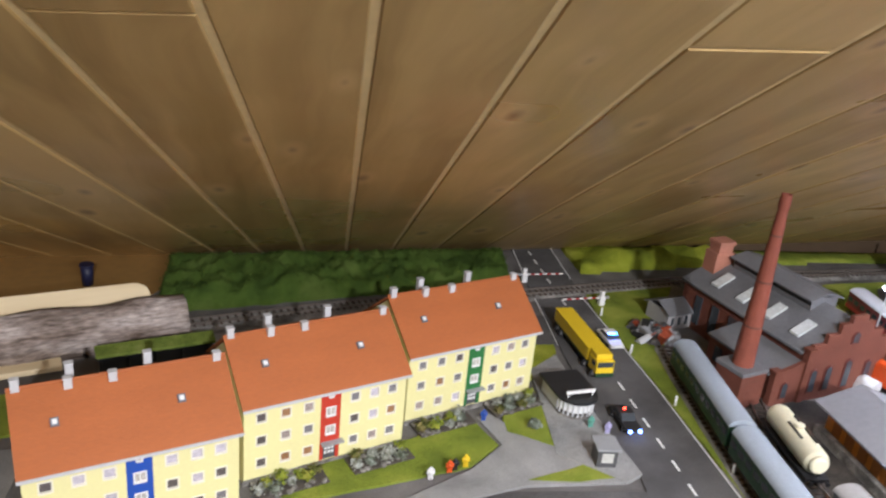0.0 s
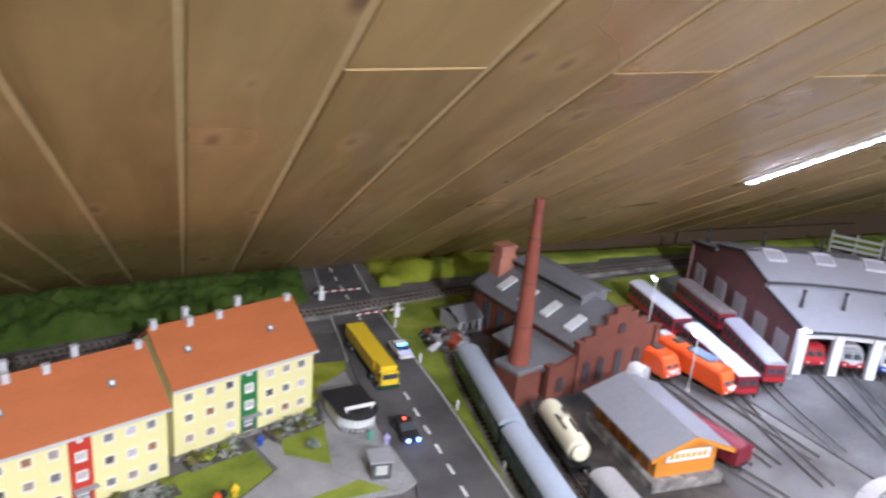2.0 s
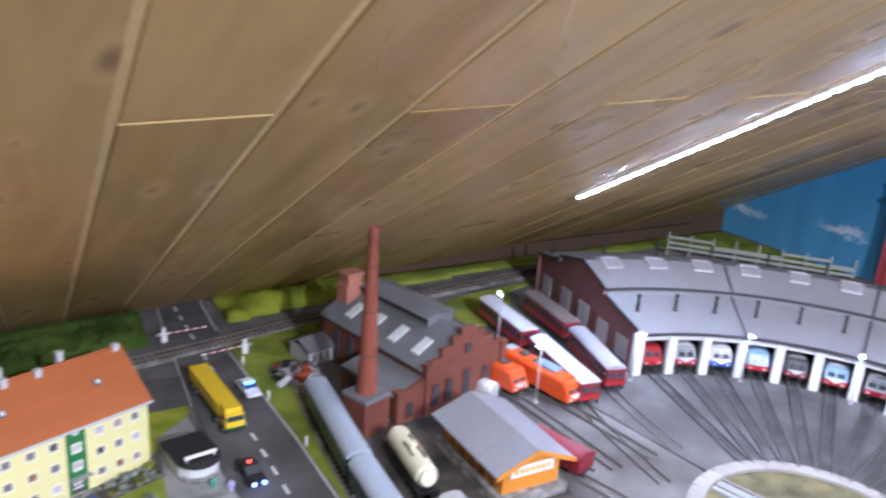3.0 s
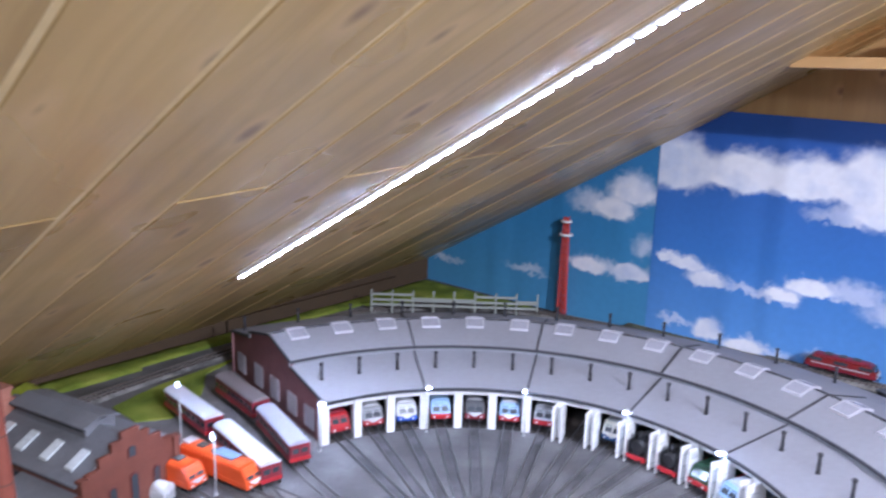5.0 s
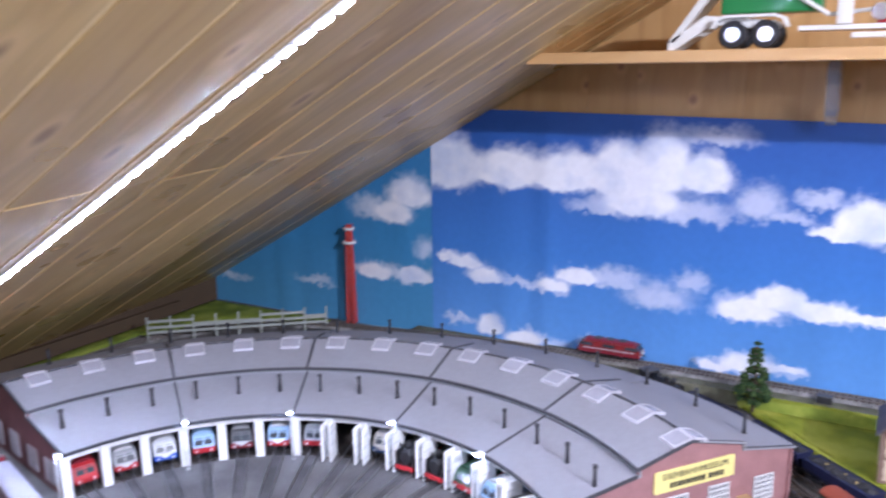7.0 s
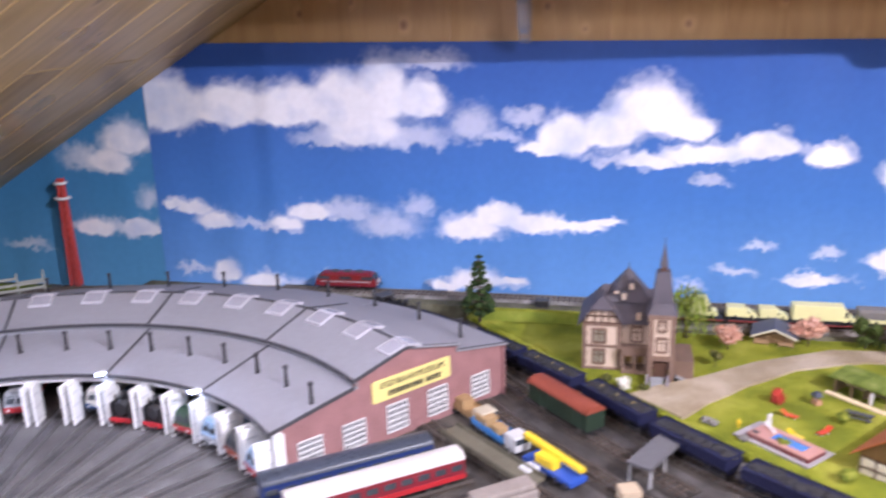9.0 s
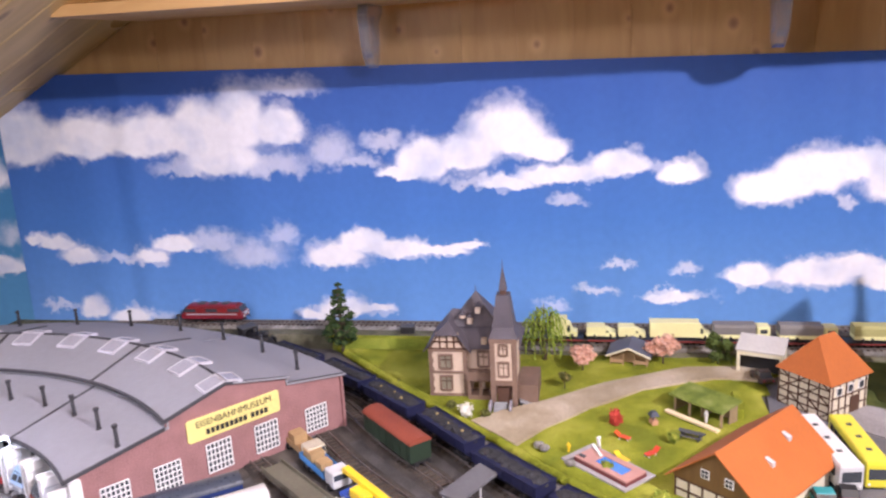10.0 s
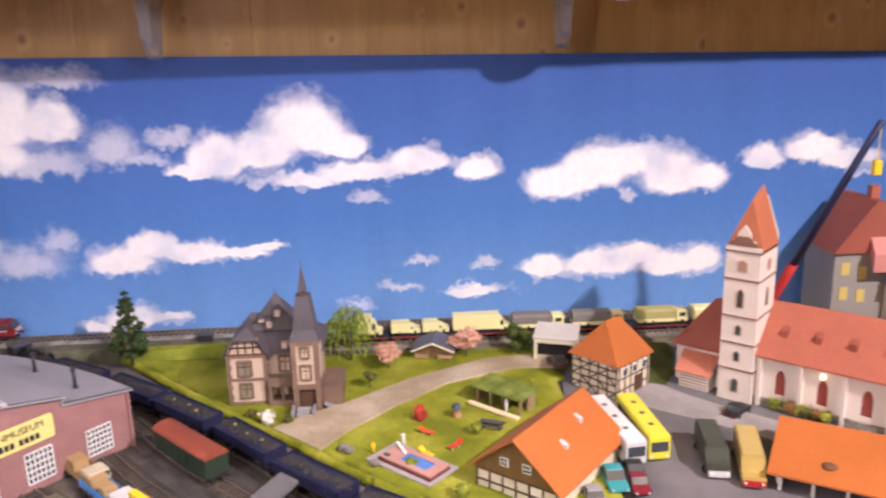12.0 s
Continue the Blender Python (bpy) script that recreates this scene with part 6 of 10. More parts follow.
def steam(x, y, z, rz, label, group="", L=0.11, colour=None):
    """Steam locomotive, smokebox to -y."""
    colour = colour or black
    t = thing("steam_locomotive", x, y, z, rz, label, "locomotive", group)
    s = Shape()
    s.tube((0, -L / 2, 0.027), (0, L * 0.2, 0.027), 0.0115, n=20)
    s.tube((0, -L / 2 - 0.0015, 0.027), (0, -L / 2, 0.027), 0.0095, 0.0115, 20)
    part("boiler", s, colour, t)
    s = Shape()
    s.tube((0, -L / 2 + 0.01, 0.037), (0, -L / 2 + 0.01, 0.049), 0.0042, 0.0048, 12)
    part("funnel", s, black, t)
    for yy in (-0.02, 0.002):
        s = Shape()
        s.tube((0, yy, 0.037), (0, yy, 0.043), 0.005, 0.0042, 12)
        s.blob((0, yy, 0.043), 0.0042, 1, 0.02, 0.6, 1)
        part("dome", s, colour, t)
    s = Shape()
    s.box(-0.0155, 0.0155, L * 0.2, L * 0.42, 0.016, 0.041, 0.001)
    part("cab", s, colour, t)
    s = Shape()
    s.box(-0.0165, 0.0165, L * 0.18, L * 0.44, 0.041, 0.043, 0.0008)
    part("cab_roof", s, dark_grey, t)
    s = Shape()
    s.box(-0.0145, 0.0145, -L / 2 - 0.002, L * 0.42, 0.0125, 0.0155)
    part("footplate", s, black, t)
    for sx in (-1, 1):
        s = Shape()
        s.box(sx * 0.0135 - 0.0006, sx * 0.0135 + 0.0006, -L / 2 - 0.002, -L / 2 + 0.016, 0.0155, 0.036)
        part("smoke_deflector", s, colour, t)
    s = Shape()
    s.box(-0.0155, 0.0155, -L / 2 - 0.0055, -L / 2 - 0.002, 0.008, 0.0145, 0.0004)
    part("buffer_beam", s, red_paint, t, "red buffer beam")
    couplers(t, L + 0.008)
    red_wheel = mat("red_wheel", (0.4, 0.03, 0.025), 0.5)
    for i in range(5):
        s = Shape()
        yy = -L * 0.4 + L * 0.17 * i
        for sx in (-0.0098, 0.0074):
            s.tube((sx, yy, 0.0085 if 0 < i else 0.0055), (sx + 0.0024, yy, 0.0085 if 0 < i else 0.0055), 0.0085 if 0 < i else 0.0055, n=14)
        part("wheelset", s, red_wheel, t)
    return t


def van(x, y, z, rz, L, body, roof, label, name="goods_wagon", H=0.042, ribs=6, group=""):
    """Covered two-axle goods wagon."""
    t = thing(name, x, y, z, rz, label, "goods wagon", group)
    W = 0.032
    s = Shape()
    s.box(-W / 2, W / 2, -L / 2, L / 2, 0.011, H - 0.008, 0.0006)
    b = part("body", s, body, t)
    for i in range(ribs):
        s = Shape()
        yy = -L / 2 + L * (i + 0.5) / ribs
        s.box(-W / 2 - 0.0007, W / 2 + 0.0007, yy - 0.0007, yy + 0.0007, 0.011, H - 0.0085)
        part("rib", s, body, b)
    s = Shape()
    arc = [((W / 2 + 0.001) * math.cos(radians(a)), H - 0.0085 + 0.0085 * math.sin(radians(a))) for a in range(180, -1, -15)]
    s.prism(arc, -L / 2 - 0.001, L / 2 + 0.001)
    part("roof", s, roof, t)
    s = Shape()
    s.box(-0.012, 0.012, -L / 2, L / 2, 0.0075, 0.011)
    part("underframe", s, black, t)
    for yy in (-L * 0.32, L * 0.32):
        s = Shape()
        for sx in (-0.0088, 0.0066):
            s.tube((sx, yy, 0.0056), (sx + 0.0022, yy, 0.0056), 0.0056, n=12)
        s.tube((-0.009, yy, 0.0056), (0.009, yy, 0.0056), 0.001, n=6)
        part("wheelset", s, rail_mat, t)
    couplers(t, L)
    return t


def on(line, t, bed=True):
    """Place and heading at the share t of a track's points."""
    pts = smooth_line(line)
    k = min(len(pts) - 2, max(1, int(t * (len(pts) - 1))))
    d = pts[k + 1] - pts[k - 1]
    return pts[k].x, pts[k].y, pts[k].z + (0.008 if bed else 0.004), math.degrees(math.atan2(d.y, d.x)) - 90


def at_y(line, y, bed=True):
    pts = smooth_line(line)
    k = min(range(1, len(pts) - 1), key=lambda i: abs(pts[i].y - y))
    d = pts[k + 1] - pts[k - 1]
    return pts[k].x, pts[k].y, pts[k].z + (0.008 if bed else 0.004), math.degrees(math.atan2(d.y, d.x)) - 90


blue_grey_roof = mat("blue_grey_roof", (0.34, 0.39, 0.45), 0.55, vary=0.1)
for yy, ln in ((0.692, 0.19), (0.488, 0.2), (0.28, 0.2)):
    px, py, pz, a = at_y(GREY, yy)
    coach(px, py, pz, a, ln, green_paint, blue_grey_roof, "bottle green coach with blue-grey rounded roof on the siding", windows=11, group="green coaches", round_roof=0.009, H=0.046)
# tank wagon
px, py, pz, a = on([(0.73, 0.72), (0.706, 0.62), (0.694, 0.5), (0.69, 0.35), (0.69, 0.2)], 0.27)
tw = thing("tank_wagon", px, py, pz, a, "cream tank wagon with dark walkway on a black frame", "tank wagon")
s = Shape()
for a0, b0, r1, r2 in ((-0.054, -0.05, 0.008, 0.0125), (-0.05, -0.045, 0.0125, 0.0145), (-0.045, 0.045, 0.0145, 0.0145), (0.045, 0.05, 0.0145, 0.0125), (0.05, 0.054, 0.0125, 0.008)):
    s.tube((0, a0, 0.0265), (0, b0, 0.0265), r1, r2, 22, caps=abs(a0) > 0.0535 or abs(b0) > 0.0535)
part("tank", s, off_white, tw)
s = Shape()
s.tube((0, 0, 0.04), (0, 0, 0.0445), 0.005, n=12)
part("dome", s, off_white, tw)
s = Shape()
s.box(-0.0055, -0.0035, -0.022, 0.03, 0.0405, 0.0425)
s.box(0.006, 0.008, -0.012, 0.02, 0.0385, 0.0405)
part("walkway", s, black, tw)
s = Shape()
s.box(-0.0146, -0.0125, -0.028, 0.006, 0.0235, 0.0345)
part("stencil", s, mat("tank_stencil", (0.2, 0.11, 0.06), 0.7), tw, "dark brown unreadable stencil")
s = Shape()
s.box(-0.0135, 0.0135, -0.056, 0.056, 0.009, 0.0125)
part("frame", s, black, tw)
bogies(tw, 0.11, spots=(-0.035, 0.035))
couplers(tw, 0.112)
px, py, pz, a = on([(0.73, 0.72), (0.706, 0.62), (0.694, 0.5), (0.69, 0.35), (0.69, 0.2)], 0.55)
van(px, py, pz, a, 0.1, dark_grey, mat("van_roof", (0.33, 0.32, 0.31), 0.7), "grey covered goods wagon behind the tank wagon")
# red coaches beside the roundhouse
silver = mat("silver_roof", (0.62, 0.63, 0.68), 0.45, vary=0.08)
for line, yy, ln, roof in ((C1, 0.722, 0.162, silver), (C1, 0.9, 0.15, silver), (C2, 0.728, 0.15, mat("grey_lilac_roof", (0.36, 0.36, 0.42), 0.5)), (C2, 0.893, 0.142, mat("dim_roof", (0.2, 0.17, 0.17), 0.6))):
    px, py, pz, a = at_y(line, yy, False)
    coach(px, py, pz, a, ln, wine_paint, roof, "wine red railcar with pale roof parked beside the roundhouse", low=red_paint, windows=9, name="railcar", category="railcar", group="red railcars", H=0.044)
px, py, pz, a = at_y(O1, 0.76, False)
diesel(px, py, pz, a, 0.115, orange_paint, orange_paint, orange_paint, "orange diesel locomotive with white front band", front=light_grey)
px, py, pz, a = at_y(O2, 0.715, False)
works = diesel(px, py, pz, a, 0.15, orange_paint, orange_paint, orange_paint, "long orange works locomotive with white front and grey roof panel", front=white)
s = Shape()
s.box(-0.0105, 0.0105, 0.0, 0.04, 0.0432, 0.0452, 0.0008)
part("roof_panel", s, mat("blue_tarpaulin", (0.16, 0.22, 0.32), 0.6), works, "blue-grey roof panel")
s = Shape()
s.box(-0.0095, 0.0095, -0.066, -0.05, 0.0415, 0.0442, 0.0008)
part("roof_panel", s, light_grey, works, "pale roof panel")
px, py, pz, a = at_y(RD, 0.54, False)
van(px, py, pz, a, 0.082, wine_paint, mat("wine_roof", (0.2, 0.02, 0.035), 0.5), "wine red covered wagon beside the goods shed", H=0.036)
px, py, pz, a = at_y(RD, 0.625, False)
fw = thing("flat_wagon", px, py, pz, a, "low dark flat wagon with slate blue load on the siding", "flat wagon")
s = Shape()
s.box(-0.0145, 0.0145, -0.034, 0.034, 0.009, 0.0135, 0.0006)
part("deck", s, black, fw)
s = Shape()
s.box(-0.0125, 0.0125, -0.03, 0.012, 0.0136, 0.019, 0.0016)
part("load", s, mat("slate_blue_load", (0.09, 0.11, 0.16), 0.6), fw, "slate blue covered load")
bogies(fw, 0.068, spots=(-0.018, 0.018))
couplers(fw, 0.068)

# ---- moving railcar, standing on the back line ----
px, py, pz, a = at_y(BACKLINE, 0.15)
rc = diesel(px, py, pz, a, 0.124, mat("railcar_red", (0.2, 0.016, 0.015), 0.35, coat=0.3), wine_paint, wine_paint, "dark red railcar with silver stripe and nose on the back line", front=light_grey, category="railcar", H=0.038)
for sx in (-1, 1):
    s = Shape()
    s.box(sx * 0.0166 - 0.0008, sx * 0.0166 + 0.0008, -0.052, 0.052, 0.0196, 0.0212)
    part("side_stripe", s, light_grey, rc, "silver side stripe")
    for yy in (-0.045, 0.0, 0.045):
        s = Shape()
        s.box(sx * 0.0166 - 0.0006, sx * 0.0166 + 0.0006, yy - 0.012, yy + 0.012, 0.0245, 0.031)
        part("side_window", s, pane, rc)

# ---- roundhouse ----
CX, CY = 1.073, 0.297
A0, DA, N = 76.6, 8.15, 15
R = dict(front=0.405, step=0.522, ridge=0.605, drop=0.693, out=0.782)
Z = dict(eave=0.076, step=0.097, step_top=0.106, ridge=0.129, drop=0.108, drop_low=0.099, out=0.083)
rh = thing("roundhouse", CX, CY, 0, 0, "curved red brick locomotive roundhouse with grey felt roofs", "roundhouse")


def ring_pt(r, ang, z):
    return (r * math.cos(radians(ang)), r * math.sin(radians(ang)), z)


END_IN, END_TURN = Vector((0.2835, -0.2899)), radians(-37.5)  # the east end wall: its inner corner and heading


def end_angle(r):
    """Bearing at which the slanting east end wall crosses the radius r."""
    u = Vector((math.cos(END_TURN), math.sin(END_TURN)))
    k = -END_IN.dot(u) + math.sqrt(END_IN.dot(u) ** 2 + r * r - END_IN.length_squared) if r * r + END_IN.dot(u) ** 2 > END_IN.length_squared else 0.0
    q = END_IN + u * k
    return math.degrees(math.atan2(q.y, q.x))


def ring_slab(r0, z0, r1, z1, a0, a1, t, n):
    sh = Shape()
    rows = []
    last = a1 < A0 - N * DA + 0.3 and a0 > a1 + 1
    for i in range(n + 1):
        row = []
        for r, z in ((r0, z0), (r1, z1), (r1, z1 - t), (r0, z0 - t)):
            stop = end_angle(r) - 0.3 if last and n < 20 else a1
            row.append(sh.bm.verts.new(ring_pt(r, a0 + (stop - a0) * i / n, z)))
        rows.append(row)
    for a, b in zip(rows, rows[1:]):
        for j in range(4):
            sh.bm.faces.new((a[j], a[(j + 1) % 4], b[(j + 1) % 4], b[j]))
    sh.bm.faces.new(rows[0])
    sh.bm.faces.new(rows[-1][::-1])
    return sh


roof_trim = mat("roof_trim", (0.055, 0.055, 0.062), 0.6)
for k in range(5):
    a0, a1 = A0 - 3 * DA * k, A0 - 3 * DA * (k + 1)
    gap = 0.12
    if k == 0:
        a0 += 0.6
    if k == 4:
        a1 -= 0.6
    for nm, r0, z0, r1, z1 in (("lower_roof", R["front"] - 0.01, Z["eave"], R["step"], Z["step"]), ("upper_roof", R["step"] - 0.004, Z["step_top"], R["ridge"], Z["ridge"]), ("back_roof", R["ridge"], Z["ridge"], R["drop"] + 0.004, Z["drop"]), ("outer_roof", R["drop"], Z["drop_low"], R["out"] + 0.006, Z["out"])):
        part(nm, ring_slab(r0, z0, r1, z1, a0 - gap, a1 + gap, 0.0028, 9), rh_roof, rh, "grey felt roof panel")
    if k:
        for r0, z0, r1, z1 in ((R["front"] - 0.011, Z["eave"], R["step"], Z["step"]), (R["step"] - 0.005, Z["step_top"], R["ridge"], Z["ridge"]), (R["ridge"], Z["ridge"], R["drop"] + 0.004, Z["drop"])):
            part("roof_joint", ring_slab(r0, z0 + 0.0012, r1, z1 + 0.0012, a0 + 0.2, a0 - 0.2, 0.004, 1), roof_trim, rh, "dark roof joint strip")
    for r0, z0 in ((R["front"] - 0.0115, Z["eave"] + 0.0008), (R["step"] - 0.0055, Z["step_top"] + 0.0008)):
        part("eave_trim", ring_slab(r0, z0, r0 + 0.0035, z0, a0, a1, 0.0042, 9), roof_trim, rh, "dark eave strip")
    part("clerestory", ring_slab(R["step"], Z["step_top"] - 0.003, R["step"] + 0.002, Z["step_top"] - 0.003, a0, a1, 0.009, 9), grey_paint, rh)
    part("back_step", ring_slab(R["drop"] - 0.002, Z["drop"] - 0.003, R["drop"], Z["drop"] - 0.003, a0, a1, 0.009, 9), grey_paint, rh)
    part("outer_wall", ring_slab(R["out"] - 0.004, Z["out"] - 0.003, R["out"], Z["out"] - 0.003, a0, a1, Z["out"] - 0.003, 9), rh_brick, rh)
    part("lintel", ring_slab(R["front"], Z["eave"] - 0.003, R["front"] + 0.006, Z["eave"] - 0.002, a0, a1, 0.012, 9), white, rh, "white door lintel")

# skylights, one to a stall, straddling the ridge
sky_frame = mat("skylight_frame", (0.5, 0.49, 0.53), 0.4, vary=0.06)
sky_glass = mat("skylight_glass", (0.37, 0.37, 0.41), 0.22, spec=0.7)
proto = None
for i in range(N):
    ang = A0 - DA * (i + 0.5)
    m = pose(0, 0, 0, 0, 0, ang)
    if proto is None:
        proto = {}
        for sgn, r0, r1 in ((-1, R["ridge"] - 0.03, R["ridge"] - 0.001), (1, R["ridge"] + 0.001, R["ridge"] + 0.022)):
            def zr(r):
                return Z["ridge"] - (R["ridge"] - r) * (Z["ridge"] - Z["step_top"]) / (R["ridge"] - R["step"]) if r < R["ridge"] else Z["ridge"] - (r - R["ridge"]) * (Z["ridge"] - Z["drop"]) / (R["drop"] - R["ridge"])
            s = Shape()
            w, e_ = 0.0165, 0.0019
            for ra_, rb_, wa, wb in ((r0, r0 + e_, -w, w), (r1 - e_, r1, -w, w), (r0 + e_, r1 - e_, -w, -w + e_), (r0 + e_, r1 - e_, w - e_, w)):
                s.slab([(ra_, wa, zr(ra_) + 0.0036), (rb_, wa, zr(rb_) + 0.0036), (rb_, wb, zr(rb_) + 0.0036), (ra_, wb, zr(ra_) + 0.0036)], 0.0042)
            fr = part("skylight", s, sky_frame, rh, "pale framed skylight", m=m)
            s = Shape()
            s.slab([(r0 + e_, -w + e_, zr(r0 + e_) + 0.0028), (r1 - e_, -w + e_, zr(r1 - e_) + 0.0028), (r1 - e_, w - e_, zr(r1 - e_) + 0.0028), (r0 + e_, w - e_, zr(r0 + e_) + 0.0028)], 0.0006)
            gl = part("pane", s, sky_glass, fr)
            proto[sgn] = (fr, gl)
    else:
        for fr, gl in proto.values():
            f2 = again(fr, m)
            again(gl, Matrix.Identity(4), f2)
    for sgn in (-1, 1):
        if i == N - 1 and sgn == -1:
            continue
        s = Shape()
        s.tube(ring_pt(R["ridge"], ang + sgn * DA * 0.49, Z["ridge"] + 0.0012), ring_pt(R["ridge"], ang + sgn * DA * 0.24, Z["ridge"] + 0.0012), 0.0017, n=6)
        part("ridge_cap", s, roof_trim, rh, "dark ridge cap")
# smoke pipes in two rows
pipe = None
for i in range(N):
    for r, ang in ((0.464, 73.5 - 8.3 * i), (min(0.765, 0.735 + 0.0011 * (114.1 - DA * i)), A0 - 1 - DA * i)):
        z = Z["eave"] + (r - R["front"]) / (R["step"] - R["front"]) * (Z["step"] - Z["eave"]) if r < 0.6 else Z["out"] + (R["out"] - r) / (R["out"] - R["drop"]) * (Z["drop_low"] - Z["out"])
        m = Matrix.Translation(ring_pt(r, ang, z))
        if pipe is None:
            s = Shape()
            s.tube((0, 0, -0.001), (0, 0, 0.003), 0.0042, 0.003, 12)
            s.tube((0, 0, 0.002), (0, 0, 0.0265), 0.0025, n=12)
            s.tube((0, 0, 0.0265), (0, 0, 0.0295), 0.0037, 0.0034, 12)
            pipe = part("smoke_pipe", s, mat("sooty_pipe", (0.035, 0.035, 0.04), 0.6), rh, "dark smoke pipe", m=m)
        else:
            again(pipe, m)
# door posts and leaves
pst = None
for i in range(N + 1):
    ang = A0 - DA * i
    m = pose(*ring_pt(R["front"], ang, 0), 0, 0, ang)
    if pst is None:
        s = Shape()
        s.box(-0.004, 0.009, -0.0068, 0.0068, 0, Z["eave"] - 0.004, 0.0006)
        pst = part("door_post", s, white, rh, "white door post", m=m)
    else:
        again(pst, m)
    if i >= 7:
        for sgn in (-1, 1):
            if (i == N and sgn == -1):
                continue
            s = Shape()
            s.box(-0.026, -0.0035, sgn * 0.0066 - 0.0016, sgn * 0.0066 + 0.0016, 0.004, 0.064, 0.0005)
            lf = part("door_leaf", s, white, rh, "white door leaf standing open", m=m)
            s = Shape()
            for k in range(3):
                s.box(-0.024, -0.0055, sgn * 0.0066 - 0.0021, sgn * 0.0066 + 0.0021, 0.012 + 0.019 * k, 0.014 + 0.019 * k)
            part("door_brace", s, light_grey, lf)
# floor, its dark tone standing for the shade inside the stalls
part("stall_floor", ring_slab(R["front"] + 0.001, 0.0022, R["out"] - 0.006, 0.0022, A0, A0 - N * DA, 0.002, 40), dark_dirt, rh, "stall floor, shade inside put into its dark tone")
# end walls
def end_wall(ang, side, brick, sign_here):
    prof = [(R["front"] + 0.002, 0), (R["out"], 0), (R["out"], Z["out"] - 0.0035), (R["drop"] + 0.002, Z["drop_low"] - 0.0035), (R["drop"], Z["drop"] - 0.0035), (R["ridge"], Z["ridge"] - 0.0035), (R["step"], Z["step_top"] - 0.0035), (R["step"] - 0.001, Z["step"] - 0.0035), (R["front"] + 0.002, Z["eave"] - 0.003)]
    m = pose(0, 0, 0, 0, 0, ang)
    if sign_here:
        base_r = END_IN.length
        m = pose(END_IN.x, END_IN.y, 0, 0, 0, math.degrees(END_TURN)) @ Matrix.Translation((-base_r, 0, 0))
    s = Shape()
    s.prism(prof, 0.0 if side < 0 else -0.004, 0.004 if side < 0 else 0.0)
    wall = part("end_wall", s, brick, rh, "red brick end wall" if sign_here else "dark brick end wall", m=m)
    rake = [(R["out"] + 0.006, Z["out"]), (R["drop"] + 0.001, Z["drop_low"]), (R["drop"] + 0.001, Z["drop"]), (R["ridge"], Z["ridge"]), (R["step"] - 0.003, Z["step_top"]), (R["step"] - 0.003, Z["step"]), (R["front"] - 0.01, Z["eave"])]
    for (u0, v0), (u1, v1) in zip(rake, rake[1:]):
        if u0 - u1 < 0.01:
            continue
        s = Shape()
        s.prism([(u0, v0 + 0.0012), (u1, v1 + 0.0012), (u1, v1 - 0.003), (u0, v0 - 0.003)], *((-0.0032, -0.0005) if side < 0 else (0.0005, 0.0032)))
        part("verge", s, roof_trim, rh, "dark roof verge strip", m=m)
    o = -0.0006 if side < 0 else 0.0006
    for i, r in enumerate((0.45, 0.515, 0.585, 0.655, 0.735)):
        w, z0, z1 = 0.034, 0.014, 0.05 if i != 2 and i != 3 else 0.054
        s = Shape()
        s.box(r - w / 2, r + w / 2, min(o, 3 * o), max(o, 3 * o), z0, z1)
        wn = part("window", s, pane if sign_here else mat("grey_window", (0.3, 0.27, 0.28), 0.5), rh, m=m)
        s = Shape()
        for k in range(7):
            xx = r - w / 2 + w * k / 6
            s.box(xx - 0.0008, xx + 0.0008, min(3 * o, 5 * o), max(3 * o, 5 * o), z0, z1)
        for k in range(6):
            zz_ = z0 + (z1 - z0) * k / 5
            s.box(r - w / 2, r + w / 2, min(3 * o, 4.5 * o), max(3 * o, 4.5 * o), zz_ - 0.0008, zz_ + 0.0008)
        part("lattice", s, white if sign_here else mat("grey_lattice", (0.36, 0.32, 0.33), 0.6), wn, "white window lattice" if sign_here else "grey window lattice")
    if sign_here:
        s = Shape()
        out = [(0.548, 0.064), (0.676, 0.064), (0.6785, 0.0665), (0.6785, 0.0925), (0.676, 0.095), (0.548, 0.095), (0.5455, 0.0925), (0.5455, 0.0665)]
        s.prism([(u, v) for u, v in out], 2.5 * o, 5.5 * o)
        sg = part("sign", s, mat("sign_yellow", (0.78, 0.68, 0.25), 0.45), rh, "yellow museum sign with black lettering", m=m)
        cu = bpy.data.curves.new("lettering", "FONT")
        cu.body, cu.size, cu.extrude, cu.align_x, cu.align_y = "EISENBAHNMUSEUM", 0.0122, 0.0003, "CENTER", "CENTER"
        tx = new("lettering_source", cu)
        bpy.context.view_layer.update()
        me = bpy.data.meshes.new_from_object(tx.evaluated_get(bpy.context.evaluated_depsgraph_get()))
        bpy.data.objects.remove(tx)
        me.materials.append(black)
        lt = new("lettering", me)
        lt.parent = sg
        lt.matrix_basis = Matrix.Translation((0.612, 6.0 * o, 0.086)) @ Euler((radians(90), 0, 0)).to_matrix().to_4x4() @ Matrix.Diagonal((0.98, 1, 1, 1))
        s = Shape()
        for i in range(9):
            s.box(0.5705 + 0.0066 * i, 0.5755 + 0.0066 * i, 6.2 * o, 5.4 * o, 0.069, 0.0765)
        for i in range(4):
            s.box(0.6345 + 0.0066 * i, 0.6395 + 0.0066 * i, 6.2 * o, 5.4 * o, 0.069, 0.0765)
        part("lettering_bars", s, black, sg, "plain dark bars")
end_wall(A0 - N * DA - 0.35, -1, rh_brick, True)
# this end has darker brick and a greyer lattice than the other
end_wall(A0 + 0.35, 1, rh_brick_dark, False)

